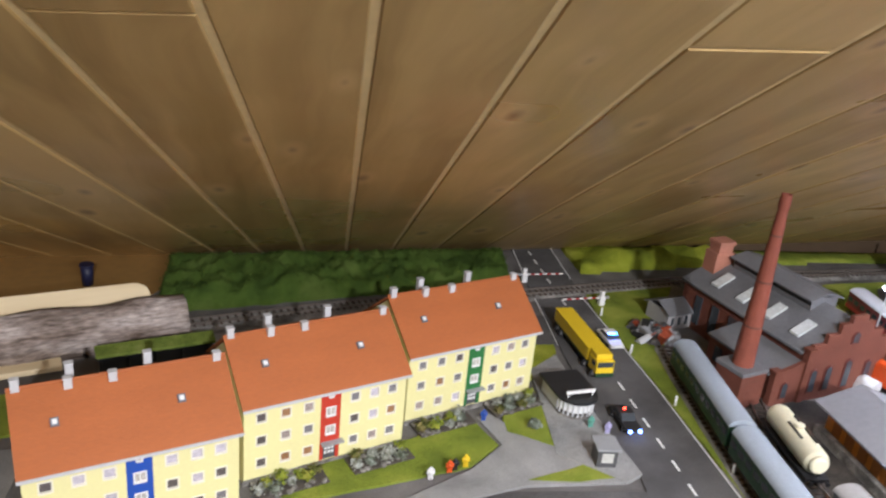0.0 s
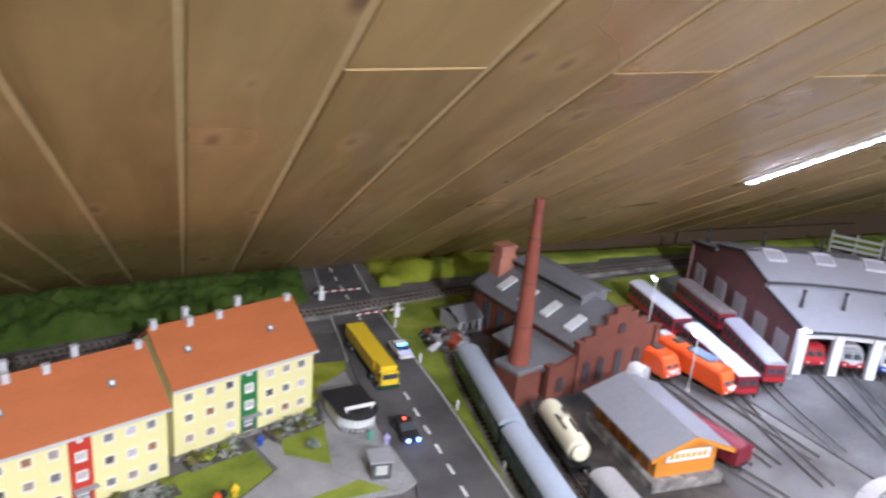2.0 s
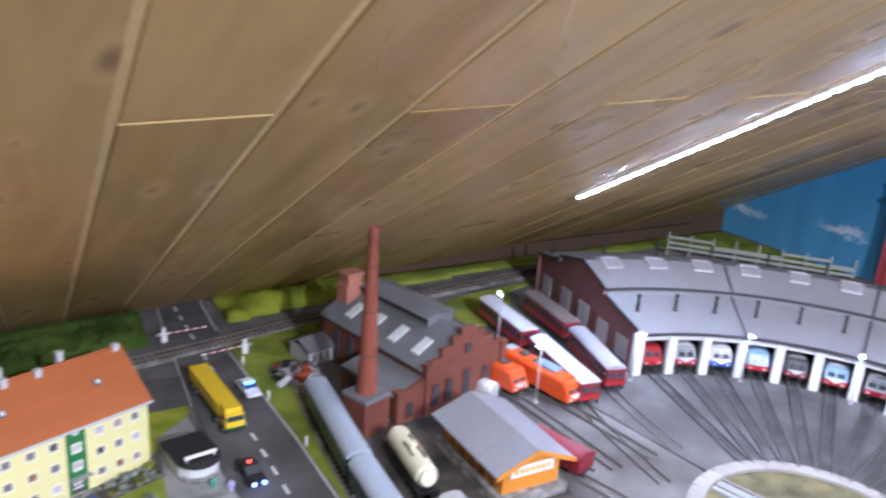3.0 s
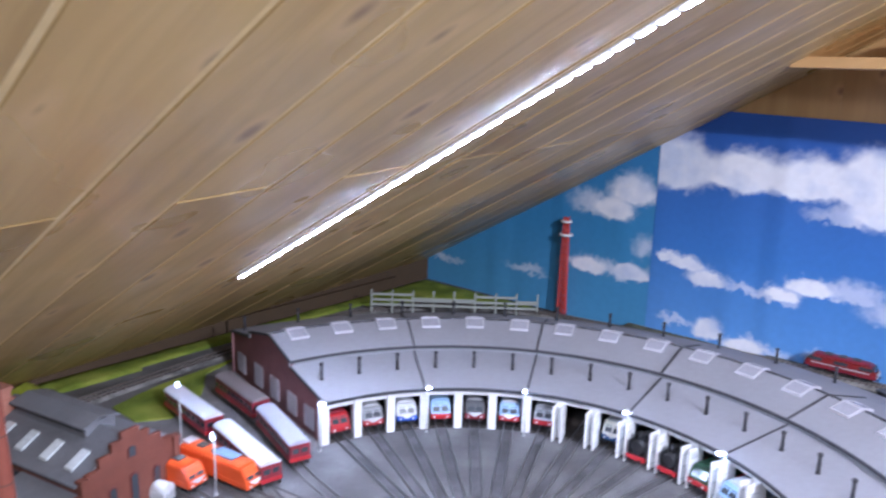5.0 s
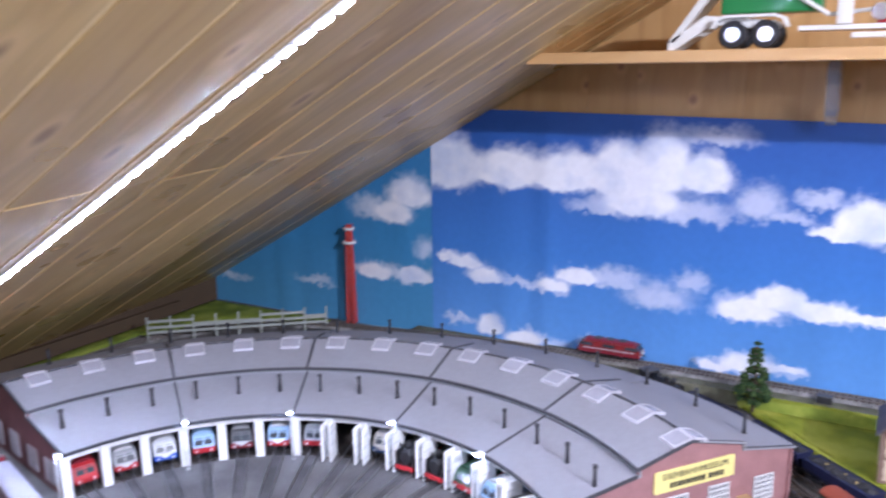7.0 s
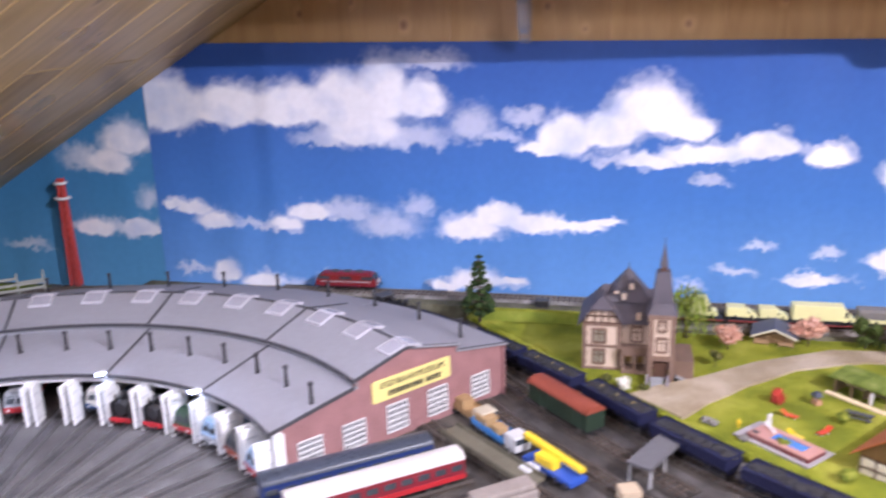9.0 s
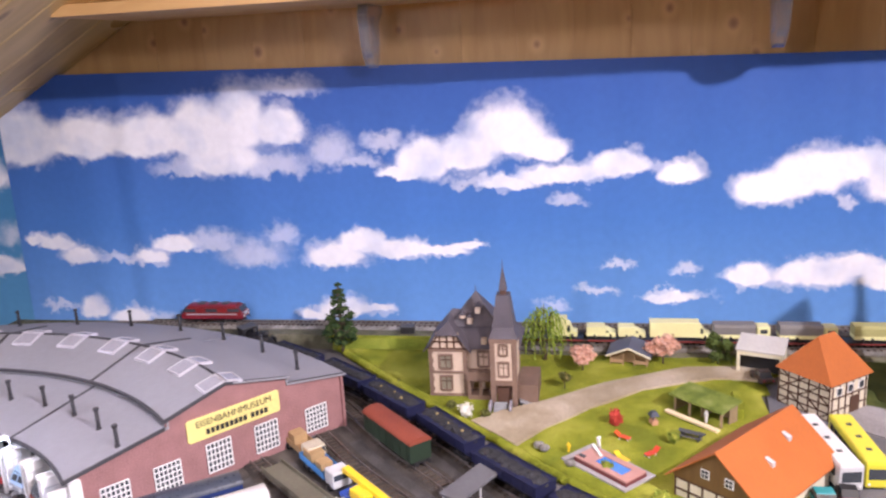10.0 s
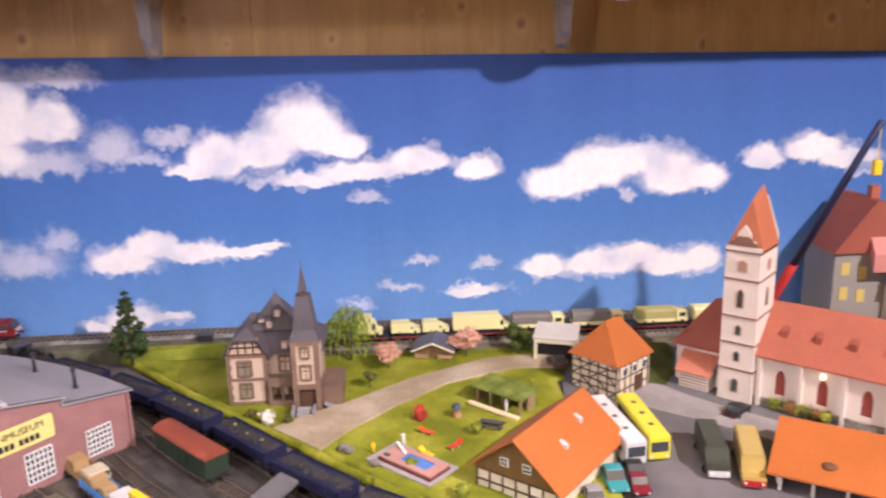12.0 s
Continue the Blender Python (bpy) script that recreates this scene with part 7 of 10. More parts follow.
# yard lamps in front of the roundhouse and on the sidings
lamp_glow = mat("lamp_head_glow", (0.6, 0.75, 1.0), 0.3, glow=80.0)
def yard_lamp(x, y, h, rz, label, watts_mat=lamp_glow):
    t = thing("yard_lamp", x, y, 0, rz, label, "lamp post", "yard lamps")
    s = Shape()
    s.tube((0, 0, 0), (0, 0, 0.004), 0.0036, 0.002, 8)
    s.tube((0, 0, 0.003), (0, 0, h), 0.0014, 0.001, 8)
    s.tube((0, 0, h - 0.001), (-0.009, 0, h + 0.0015), 0.0009, n=6)
    part("pole", s, light_grey, t)
    s = Shape()
    s.box(-0.0145, -0.003, -0.0033, 0.0033, h, h + 0.0032, 0.0008)
    hd = part("head", s, white, t)
    s = Shape()
    s.box(-0.0138, -0.0035, -0.0028, 0.0028, h - 0.0008, h - 0.0001)
    s.box(-0.0149, -0.0144, -0.003, 0.003, h, h + 0.003)
    part("light", s, watts_mat, hd, "glowing bluish-white light")
for i, ang in enumerate((79.2, 51.9, 27.8, 2.6, -22.4)):
    x, y, _ = ring_pt(0.389, ang, 0)
    yard_lamp(CX + x, CY + y, 0.085, ang, "lit lamp post between the roundhouse doors")
yard_lamp(1.012, 0.857, 0.097, 250, "lit lamp post between the sidings")
yard_lamp(0.963, 0.686, 0.085, 250, "lit lamp post in front of the sidings")

# locomotives in the stalls
pale_blue = mat("pale_blue_paint", (0.3, 0.45, 0.62), 0.4, vary=0.08)
cream = mat("cream_front", (0.7, 0.68, 0.6), 0.4, vary=0.06)
stall = [
    (red_paint, red_paint, wine_paint, None, "red diesel locomotive"), (grey_paint, red_paint, light_grey, light_grey, "grey and red diesel locomotive"),
    (light_grey, blue_paint, light_grey, white, "silver and blue diesel locomotive"), (pale_blue, red_paint, pale_blue, None, "pale blue and red electric locomotive"),
    (dark_grey, wine_paint, grey_paint, light_grey, "dark grey and wine red electric locomotive"), (pale_blue, red_paint, light_grey, white, "pale blue, white and red locomotive"),
    (grey_paint, red_paint, grey_paint, None, "grey and red locomotive"), None,
    (cream, mat("deep_blue_low", (0.03, 0.09, 0.22), 0.4), grey_paint, cream, "cream fronted locomotive with dark blue skirt"), "steam", "steam",
    (green_paint, red_paint, green_paint, None, "dark green locomotive with red skirt"), (pale_blue, grey_paint, light_grey, None, "pale grey-blue locomotive"),
    (dark_grey, rust_roof, dark_grey, None, "dark locomotive with rust brown skirt"), (pale_blue, red_paint, grey_paint, None, "blue-grey locomotive with red skirt"),
]
for i, what in enumerate(stall):
    ang = A0 - DA * (i + 0.5)
    if what is None:
        continue
    inset = 0.002 if i < 9 else -0.006
    if what == "steam":
        x, y, _ = ring_pt(R["front"] + 0.03, ang, 0)
        steam(CX + x, CY + y, 0.0062, ang - 90, "black steam locomotive with red buffer beam looking out of its stall", "locomotives in the roundhouse")
    else:
        x, y, _ = ring_pt(R["front"] + 0.075 + inset - (0.02 if i >= 11 else 0), ang, 0)
        diesel(CX + x, CY + y, 0.0062, ang - 90, 0.15, what[0], what[1], what[2], what[4] + " standing in its roundhouse stall", front=what[3], group="locomotives in the roundhouse", H=0.0425)

# radial tracks and turntable pit
PIT = 0.136
for i in range(N):
    ang = A0 - DA * (i + 0.5)
    p0, p1 = ring_pt(PIT + 0.004, ang, 0), ring_pt(R["out"] - 0.05, ang, 0)
    track([(CX + p0[0], CY + p0[1], 0.0024), (CX + (p0[0] + p1[0]) / 2, CY + (p0[1] + p1[1]) / 2, 0.0024), (CX + p1[0], CY + p1[1], 0.0024)], "roundhouse approach rails set flush in pale concrete", bed=False, sleepers=False, steel_mat=mat("flush_rail", (0.17, 0.165, 0.165), 0.55, 0.3))
    s = Shape()
    pts = [ring_pt(PIT + 0.012, ang - 3.2, 0.0026), ring_pt(R["front"] - 0.006, ang - 1.15, 0.0026), ring_pt(R["front"] - 0.006, ang + 1.15, 0.0026), ring_pt(PIT + 0.012, ang + 3.2, 0.0026)]
    s.slab([(CX + u, CY + v, w) for u, v, w in pts], 0.0026)
    solid("inspection_strip", s, patchy("oily_concrete", ((0.06, 0.058, 0.058), (0.085, 0.082, 0.083), (0.12, 0.117, 0.119)), 20, bump=0.2) if "oily_concrete" not in MATS else MATS["oily_concrete"], "dark oily concrete between the rails of one stall", "concrete strip", kind="structure")
apron = ring_slab(PIT + 0.014, 0.0019, R["front"] - 0.002, 0.0019, A0 + 20, A0 - N * DA - 12, 0.002, 60)
apron.turned(Matrix.Translation((CX, CY, 0)))
solid("apron", apron, patchy("concrete_apron", ((0.09, 0.086, 0.085), (0.122, 0.118, 0.117), (0.168, 0.163, 0.163)), 10, bump=0.15, rough=0.8), "pale grey concrete apron round the turntable", "pavement", kind="structure")
tt = thing("turntable", CX, CY, 0, 0, "sunken turntable with grey bridge and pale stone rim", "turntable")
rim_proto = None
for i in range(36):
    ang = 10.0 * i
    m = pose(*ring_pt(PIT, ang, 0.0024), 0, 0, ang)
    if rim_proto is None:
        s = Shape()
        s.box(-0.009, 0.011, -0.0122, 0.0122, -0.001, 0.0035, 0.0008)
        rim_proto = part("rim_stone", s, mat("pale_stone", (0.33, 0.31, 0.29), 0.8, vary=0.15, per_object=0.12), tt, "pale rim stone", m=m)
    else:
        again(rim_proto, m)
pit_floor = ring_slab(0.001, 0.0012, PIT - 0.006, 0.0012, 0, 360, 0.001, 48)
part("pit_floor", pit_floor, patchy("pit_floor", ((0.09, 0.08, 0.05), (0.16, 0.145, 0.08), (0.24, 0.2, 0.1)), 24), tt, "dull ochre pit floor")
s = Shape()
s.box(-0.016, 0.016, -PIT + 0.012, PIT - 0.012, 0.0014, 0.006, 0.0006)
part("bridge_deck", s, grey_paint, tt, "grey bridge deck", m=pose(0, 0, 0, 0, 0, 14))
for sx in (-0.00825, 0.00825):
    s = Shape()
    s.box(sx - 0.0006, sx + 0.0006, -PIT + 0.012, PIT - 0.012, 0.006, 0.0085)
    part("bridge_rail", s, rail_mat, tt, m=pose(0, 0, 0, 0, 0, 14))
s = Shape()
s.box(0.017, 0.032, -0.02, 0.02, 0.0012, 0.022, 0.001)
part("cabin", s, light_grey, tt, "small grey drive cabin", m=pose(0, 0, 0, 0, 0, 14))

# fence of grey frames behind the roundhouse
fe = thing("fence", 1.7, 1.137, 0.0, math.degrees(math.atan2(-0.312, 0.26)), "pale grey panel fence behind the roundhouse", "fence")
ln = 0.405
for i in range(9):
    s = Shape()
    s.box(-0.002, 0.002, -0.002, 0.002, 0, 0.062, 0.0004)
    part("post", s, mat("weathered_fence", (0.37, 0.39, 0.34), 0.8), fe, m=Matrix.Translation((ln * i / 8, 0, 0)))
for i in range(8):
    hi = 0.056 if i in (0, 1, 5, 6) else 0.046
    for z in (0.022, 0.034, hi - 0.008):
        s = Shape()
        s.box(0.0025, ln / 8 - 0.0025, -0.0012, 0.0012, z, z + 0.0055)
        part("slat", s, mat("weathered_fence", (0.37, 0.39, 0.34)), fe, m=Matrix.Translation((ln * i / 8, 0, 0)))

# red and white mast
ms = thing("signal_mast", 2.026, 0.799, 0.004, 20, "tall red mast with two white platforms near the backdrop", "mast")
red_mast = mat("mast_red", (0.55, 0.06, 0.045), 0.5, vary=0.12)
for sx in (-1, 1):
    for sy in (-1, 1):
        s = Shape()
        s.tube((sx * 0.0095, sy * 0.0095, 0), (sx * 0.0055, sy * 0.0055, 0.246), 0.0017, 0.0013, 6)
        part("leg", s, red_mast, ms)
s = Shape()
for k in range(13):
    z0, z1 = 0.004 + 0.0183 * k, 0.004 + 0.0183 * (k + 1)
    w0, w1 = 0.0095 - 0.004 * z0 / 0.262, 0.0095 - 0.004 * z1 / 0.262
    for (ax, ay), (bx, by) in (((-1, -1), (1, -1)), ((1, -1), (1, 1)), ((1, 1), (-1, 1)), ((-1, 1), (-1, -1))):
        s.tube((ax * w0, ay * w0, z0), (bx * w1, by * w1, z1), 0.0009, n=5)
        s.tube((bx * w0, by * w0, z0), (ax * w1, ay * w1, z1), 0.0009, n=5)
        s.tube((ax * w1, ay * w1, z1), (bx * w1, by * w1, z1), 0.0008, n=5)
s.tube((0, 0, 0), (0, 0, 0.245), 0.0034, 0.0028, 8)
part("lattice", s, red_mast, ms, "red lattice bracing")
for z, r in ((0.2, 0.0165), (0.233, 0.0135)):
    s = Shape()
    s.tube((0, 0, z), (0, 0, z + 0.0045), r, r, 16)
    part("platform", s, white, ms, "white platform ring")

# ---- goods yard ----
LF = [(1.55, -0.12), (1.45, -0.23), (1.36, -0.34), (1.3, -0.42)]
px, py, pz, a = on(LF, 0.42)
fw = thing("flat_wagon", px, py, pz, a, "long weathered olive flat wagon in the yard", "flat wagon")
s = Shape()
s.box(-0.015, 0.015, -0.085, 0.085, 0.009, 0.0135, 0.0006)
part("deck", s, mat("weathered_olive", (0.13, 0.12, 0.085), 0.8, vary=0.25), fw)
s = Shape()
s.box(-0.0152, -0.0138, -0.085, 0.085, 0.0135, 0.019)
s.box(0.0138, 0.0152, -0.085, 0.085, 0.0135, 0.019)
part("side_board", s, mat("weathered_olive", (0.13, 0.12, 0.085)), fw)
bogies(fw, 0.17)
couplers(fw, 0.17)
# lorries and crane on the hard standing
crate_mat = mat("crate_wood", (0.38, 0.25, 0.12), 0.8, vary=0.2, stretch=(1, 8, 1))
def open_lorry(x, y, rz, bed_mat, cab_mat, label, load):
    t = thing("open_lorry", x, y, 0.002, rz, label, "lorry", "lorries in the yard")
    s = Shape()
    s.box(-0.0135, 0.0135, -0.02, 0.052, 0.0095, 0.012)
    s.box(-0.0135, -0.0125, -0.02, 0.052, 0.012, 0.018)
    s.box(0.0125, 0.0135, -0.02, 0.052, 0.012, 0.018)
    s.box(-0.0125, 0.0125, 0.051, 0.052, 0.012, 0.018)
    part("load_bed", s, bed_mat, t)
    s = Shape()
    s.box(-0.013, 0.013, -0.047, -0.023, 0.007, 0.028, 0.002)
    cab = part("cab", s, cab_mat, t)
    s = Shape()
    s.box(-0.0115, 0.0115, -0.0474, -0.0464, 0.018, 0.0255)
    part("windscreen", s, pane, cab)
    s = Shape()
    s.box(-0.01, 0.01, -0.045, 0.05, 0.006, 0.0095)
    part("chassis", s, black, t)
    wheels(t, [(sx * 0.0108, yy) for sx in (-1, 1) for yy in (-0.034, 0.022, 0.036)], 0.0054)
    for i, (lx, ly, w, l, h) in enumerate(load):
        s = Shape()
        s.at(0, 0, 0, w, l, h, 0.0006)
        c = t.matrix_basis @ Matrix.Translation((lx, ly, 0.0121))
        solid("crate", s, crate_mat, "brown wooden crate on a lorry bed", "crate", c, group="crates")
open_lorry(1.51, -0.243, -45, mat("sky_blue_bed", (0.06, 0.25, 0.6), 0.5), light_grey, "lorry with blue bed and white cab carrying crates", [(0, 0.034, 0.02, 0.026, 0.014), (0, 0.004, 0.017, 0.018, 0.01)])
open_lorry(1.57, -0.19, -45, crate_mat, mat("sand_cab", (0.5, 0.45, 0.34), 0.5), "sand coloured lorry with wooden bed and a crate", [(0, 0.02, 0.02, 0.03, 0.013)])
s = Shape()
s.box(-0.012, 0.012, -0.02, 0.02, 0, 0.012, 0.002)
s.box(-0.01, 0.01, -0.018, 0.0, 0.012, 0.022, 0.002)
solid("grey_van", s, light_grey, "pale grey box van in the yard", "van", pose(1.425, -0.285, 0.002, 0, 0, -42))
mc = thing("mobile_crane", 1.44, -0.318, 0.002, -40, "yellow mobile crane with blue chassis and folded boom", "crane")
s = Shape()
s.box(-0.014, 0.014, -0.045, 0.04, 0.007, 0.014, 0.0012)
part("chassis", s, blue_paint, mc, "blue crane chassis")
s = Shape()
s.box(-0.012, 0.002, -0.012, 0.02, 0.014, 0.026, 0.0015)
part("crane_house", s, yellow_paint, mc)
s = Shape()
s.prism([(-0.045, 0.021), (0.055, 0.027), (0.055, 0.034), (-0.045, 0.026)], 0.002, 0.011, "x")
part("boom", s, yellow_paint, mc)
wheels(mc, [(sx * 0.0115, yy) for sx in (-1, 1) for yy in (-0.034, -0.018, 0.012, 0.028)], 0.0056)
s = Shape()
s.box(-0.011, 0.011, -0.012, 0.012, 0, 0.018, 0.0015)
solid("pallet_stack", s, mat("beige_tarp", (0.5, 0.4, 0.28), 0.8), "beige covered pallet stack in the yard", "pallet", pose(1.4, -0.41, 0.002, 0, 0, 20))
px, py, pz, a = on(WAG, 0.45)
van(px, py, pz, a, 0.125, mat("faded_green", (0.018, 0.035, 0.02), 0.6, vary=0.3), mat("dull_rust_roof", (0.24, 0.055, 0.03), 0.7, vary=0.2), "dark green goods wagon with rust red rounded roof", H=0.045, ribs=7)
# yard crane ramp
rp = thing("loading_ramp", 1.485, -0.45, 0, -30, "grey covered loading ramp on thin posts beside the siding", "ramp")
s = Shape()
s.slab([(-0.06, -0.016, 0.03), (0.045, -0.016, 0.034), (0.045, 0.016, 0.034), (-0.06, 0.016, 0.03)], 0.0035)
part("deck", s, mat("weathered_deck", (0.13, 0.13, 0.14), 0.7, vary=0.2), rp)
for xx in (-0.055, -0.02, 0.04):
    for yy in (-0.014, 0.014):
        s = Shape()
        s.tube((xx, yy, 0), (xx, yy, 0.03), 0.0013, n=6)
        part("post", s, light_grey, rp)
# coaches in front of the roundhouse end
for x0, y0, x1, y1, bm_, rm_, lab in ((1.302, 0.0, 1.425, -0.16, mat("midnight_paint", (0.015, 0.032, 0.12), 0.35, vary=0.12), mat("slate_blue_roof", (0.045, 0.055, 0.075), 0.3), "midnight blue coach with dark slate roof beside the roundhouse"),
                                      (1.272, -0.045, 1.398, -0.205, wine_paint, mat("white_roof", (0.5, 0.48, 0.46), 0.5), "red coach with white roof beside the roundhouse")):
    dx, dy = x1 - x0, y1 - y0
    ln_ = math.hypot(dx, dy) + 0.01
    a = math.degrees(math.atan2(dy, dx)) - 90
    track([(x0 - dx * 0.3, y0 - dy * 0.3), ((x0 + x1) / 2, (y0 + y1) / 2), (x1 + dx * 0.1, y1 + dy * 0.1)], "siding beside the roundhouse", bed_mat=dark_dirt)
    coach((x0 + x1) / 2, (y0 + y1) / 2, 0.008, a, ln_, bm_, rm_, lab, windows=10, low=red_paint if bm_ is wine_paint else None, group="coaches by the roundhouse", round_roof=0.008, H=0.044)
s = Shape()
s.box(-0.014, 0.014, -0.05, 0.05, 0, 0.022, 0.003)
s.box(-0.012, 0.012, -0.048, 0.03, 0.022, 0.03, 0.003)
solid("dusty_lorry", s, mat("dusty_beige", (0.27, 0.235, 0.21), 0.7, vary=0.25, scale=50), "dusty grey-beige box lorry parked beside the coaches", "lorry", pose(1.348, -0.262, 0.003, 0, 0, 38))
# dark hopper train below the bank
coal = mat("coal_load", (0.03, 0.03, 0.033), 0.9, vary=0.4, bump=1.0, bump_scale=250)
pts = smooth_line(DARK)
acc, spots = 0.0, []
for a_, b_ in zip(pts, pts[1:]):
    acc += (b_ - a_).length
    if acc > 0.128:
        spots.append((a_, math.degrees(math.atan2(b_.y - a_.y, b_.x - a_.x)) - 90))
        acc = 0.0
for i, (p, a) in enumerate(spots):
    if i == 0:
        steam(p.x, p.y, 0.008, a + 180, "black steam locomotive at the head of the hopper train", L=0.1)
        continue
    t = thing("hopper_wagon", p.x, p.y, 0.008, a, "dark blue hopper wagon loaded with black coal", "goods wagon", "hopper wagons")
    s = Shape()
    out = [(-0.0165, 0.032), (-0.0165, 0.02), (-0.009, 0.0105), (0.009, 0.0105), (0.0165, 0.02), (0.0165, 0.032)]
    s.prism(out, -0.058, 0.058)
    body = part("body", s, navy, t)
    for k in range(7):
        s = Shape()
        yy = -0.054 + 0.018 * k
        s.box(-0.0174, 0.0174, yy - 0.0008, yy + 0.0008, 0.02, 0.0318)
        part("rib", s, navy, body)
    s = Shape()
    for yy in (-0.0585, 0.0572):
        s.box(-0.0172, 0.0172, yy, yy + 0.0013, 0.0305, 0.0335)
    for sx in (-0.0172, 0.0162):
        s.box(sx, sx + 0.001, -0.0572, 0.0572, 0.0305, 0.0335)
    part("top_rim", s, navy, body)
    s = Shape()
    for q in range(8):
        s.blob((0.002 * math.sin(q * 5), -0.048 + 0.0136 * q, 0.03), 0.0115, i * 10 + q, 0.35, 0.5)
    part("coal", s, coal, t, "heaped black coal")["kind"] = "stuff"
    if i in (3, 4):
        for q in range(3):
            s = Shape()
            s.blob((0.004 * math.sin(q * 9 + i), -0.03 + 0.027 * q + 0.006 * math.sin(q * 5 + i), 0.035), 0.0024, q, 0.5, 0.8, 1)
            part("coal_lump", s, mat("yellow_scrap", (0.32, 0.25, 0.1), 0.7), t, "pale yellow lump")
    bogies(t, 0.116, 0.0048)
    couplers(t, 0.116)
for gx, gy in ((1.68, -0.33), (1.615, -0.415), (1.52, -0.515)):
    s = Shape()
    s.box(-0.008, 0.008, -0.005, 0.005, 0, 0.012, 0.0008)
    solid("cable_box", s, light_grey, "small pale grey trackside cabinet", "cabinet", pose(gx, gy, 0.002, 0, 0, 40), group="trackside cabinets")

# ---- villa ----
vl = thing("villa", 1.752, -0.335, 0.009, -90, "cream and brown villa with slate roofs and pointed corner tower", "villa")
cream_wall = mat("villa_cream", (0.58, 0.46, 0.35), 0.75, vary=0.08, scale=80)
brown_stone = mat("villa_brown_stone", (0.2, 0.13, 0.095), 0.8, vary=0.25, scale=140, bump=0.3)
timber = mat("dark_timber", (0.09, 0.045, 0.028), 0.7, vary=0.2)
v_slate = mat("villa_slate", (0.095, 0.085, 0.1), 0.6, vary=0.25, scale=150, bump=0.3)
s = Shape()
s.holed(0.058, 0.077, 0.003, [(0.018, 0.033, 0.011, 0.031), (0.017, 0.034, 0.046, 0.066)])
s.box(0, 0.003, 0.003, 0.1, 0, 0.077)
s.box(0.055, 0.058, 0.003, 0.02, 0, 0.077)
s.box(0.058, 0.12, 0.012, 0.015, 0.039, 0.077)
s.box(0.058, 0.12, 0.014, 0.017, 0.0, 0.039)
s.box(0.003, 0.12, 0.097, 0.1, 0, 0.077)
s.box(0.128, 0.131, 0.015, 0.1, 0, 0.077)
pieces("wall", s, cream_wall, vl)
for sx in (0.0, 0.0535, 0.1255):
    for k in range(10):
        w = 0.0065 if k % 2 else 0.005
        s = Shape()
        y0, y1 = (-0.0012, 0.004) if sx < 0.1 else (0.0135, 0.018)
        s.box(sx - 0.0008, sx + w, y0, y1, 0.0078 * k, 0.0078 * (k + 1) - 0.0004)
        part("quoin", s, brown_stone, vl)
s = Shape()
for z in (0.0, 0.037, 0.073):
    s.box(-0.001, 0.059, -0.0018, 0.003, z, z + 0.004)
    s.box(0.059, 0.12, 0.0095, 0.014, z, z + 0.004)
pieces("string_course", s, brown_stone, vl, "brown stone string course")
s = Shape()
s.box(0.0605, 0.1, -0.012, 0.014, 0, 0.006)
for xx in (0.062, 0.08, 0.098):
    s.box(xx - 0.0022, xx + 0.0022, -0.011, -0.0065, 0.006, 0.03)
s.box(0.0595, 0.102, -0.0125, 0.014, 0.03, 0.036)
s.box(0.0595, 0.102, -0.0125, -0.011, 0.036, 0.045)
part("porch", s, brown_stone, vl, "brown stone loggia with balcony")
def villa_window(x, z, w, h, y):
    s = Shape()
    s.box(x - 0.003, x, y - 0.0018, y + 0.001, z - 0.002, z + h + 0.003)
    s.box(x + w, x + w + 0.003, y - 0.0018, y + 0.001, z - 0.002, z + h + 0.003)
    s.box(x, x + w, y - 0.0024, y + 0.001, z + h, z + h + 0.0035)
    s.box(x, x + w, y - 0.0024, y + 0.001, z - 0.003, z)
    win = part("window", s, brown_stone, vl, "window with brown stone surround")
    s = Shape()
    s.box(x, x + w, y + 0.001, y + 0.0016, z, z + h)
    part("pane", s, glass("villa_pane", (0.3, 0.27, 0.2), 0.2), win)
    s = Shape()
    s.box(x + w / 2 - 0.0006, x + w / 2 + 0.0006, y - 0.0002, y + 0.001, z, z + h)
    s.box(x, x + w, y - 0.0002, y + 0.001, z + h * 0.62, z + h * 0.62 + 0.0011)
    part("mullion", s, timber, win)
villa_window(0.018, 0.011, 0.015, 0.02, 0.0)
villa_window(0.017, 0.046, 0.017, 0.02, 0.0)
villa_window(0.076, 0.046, 0.014, 0.022, 0.0115)
for xx in (0.066, 0.084):
    s = Shape()
    s.box(xx, xx + 0.01, 0.0132, 0.0138, 0.008, 0.026)
    part("door_pane", s, mat("amber_pane", (0.3, 0.2, 0.06), 0.3), vl, "amber loggia glazing")
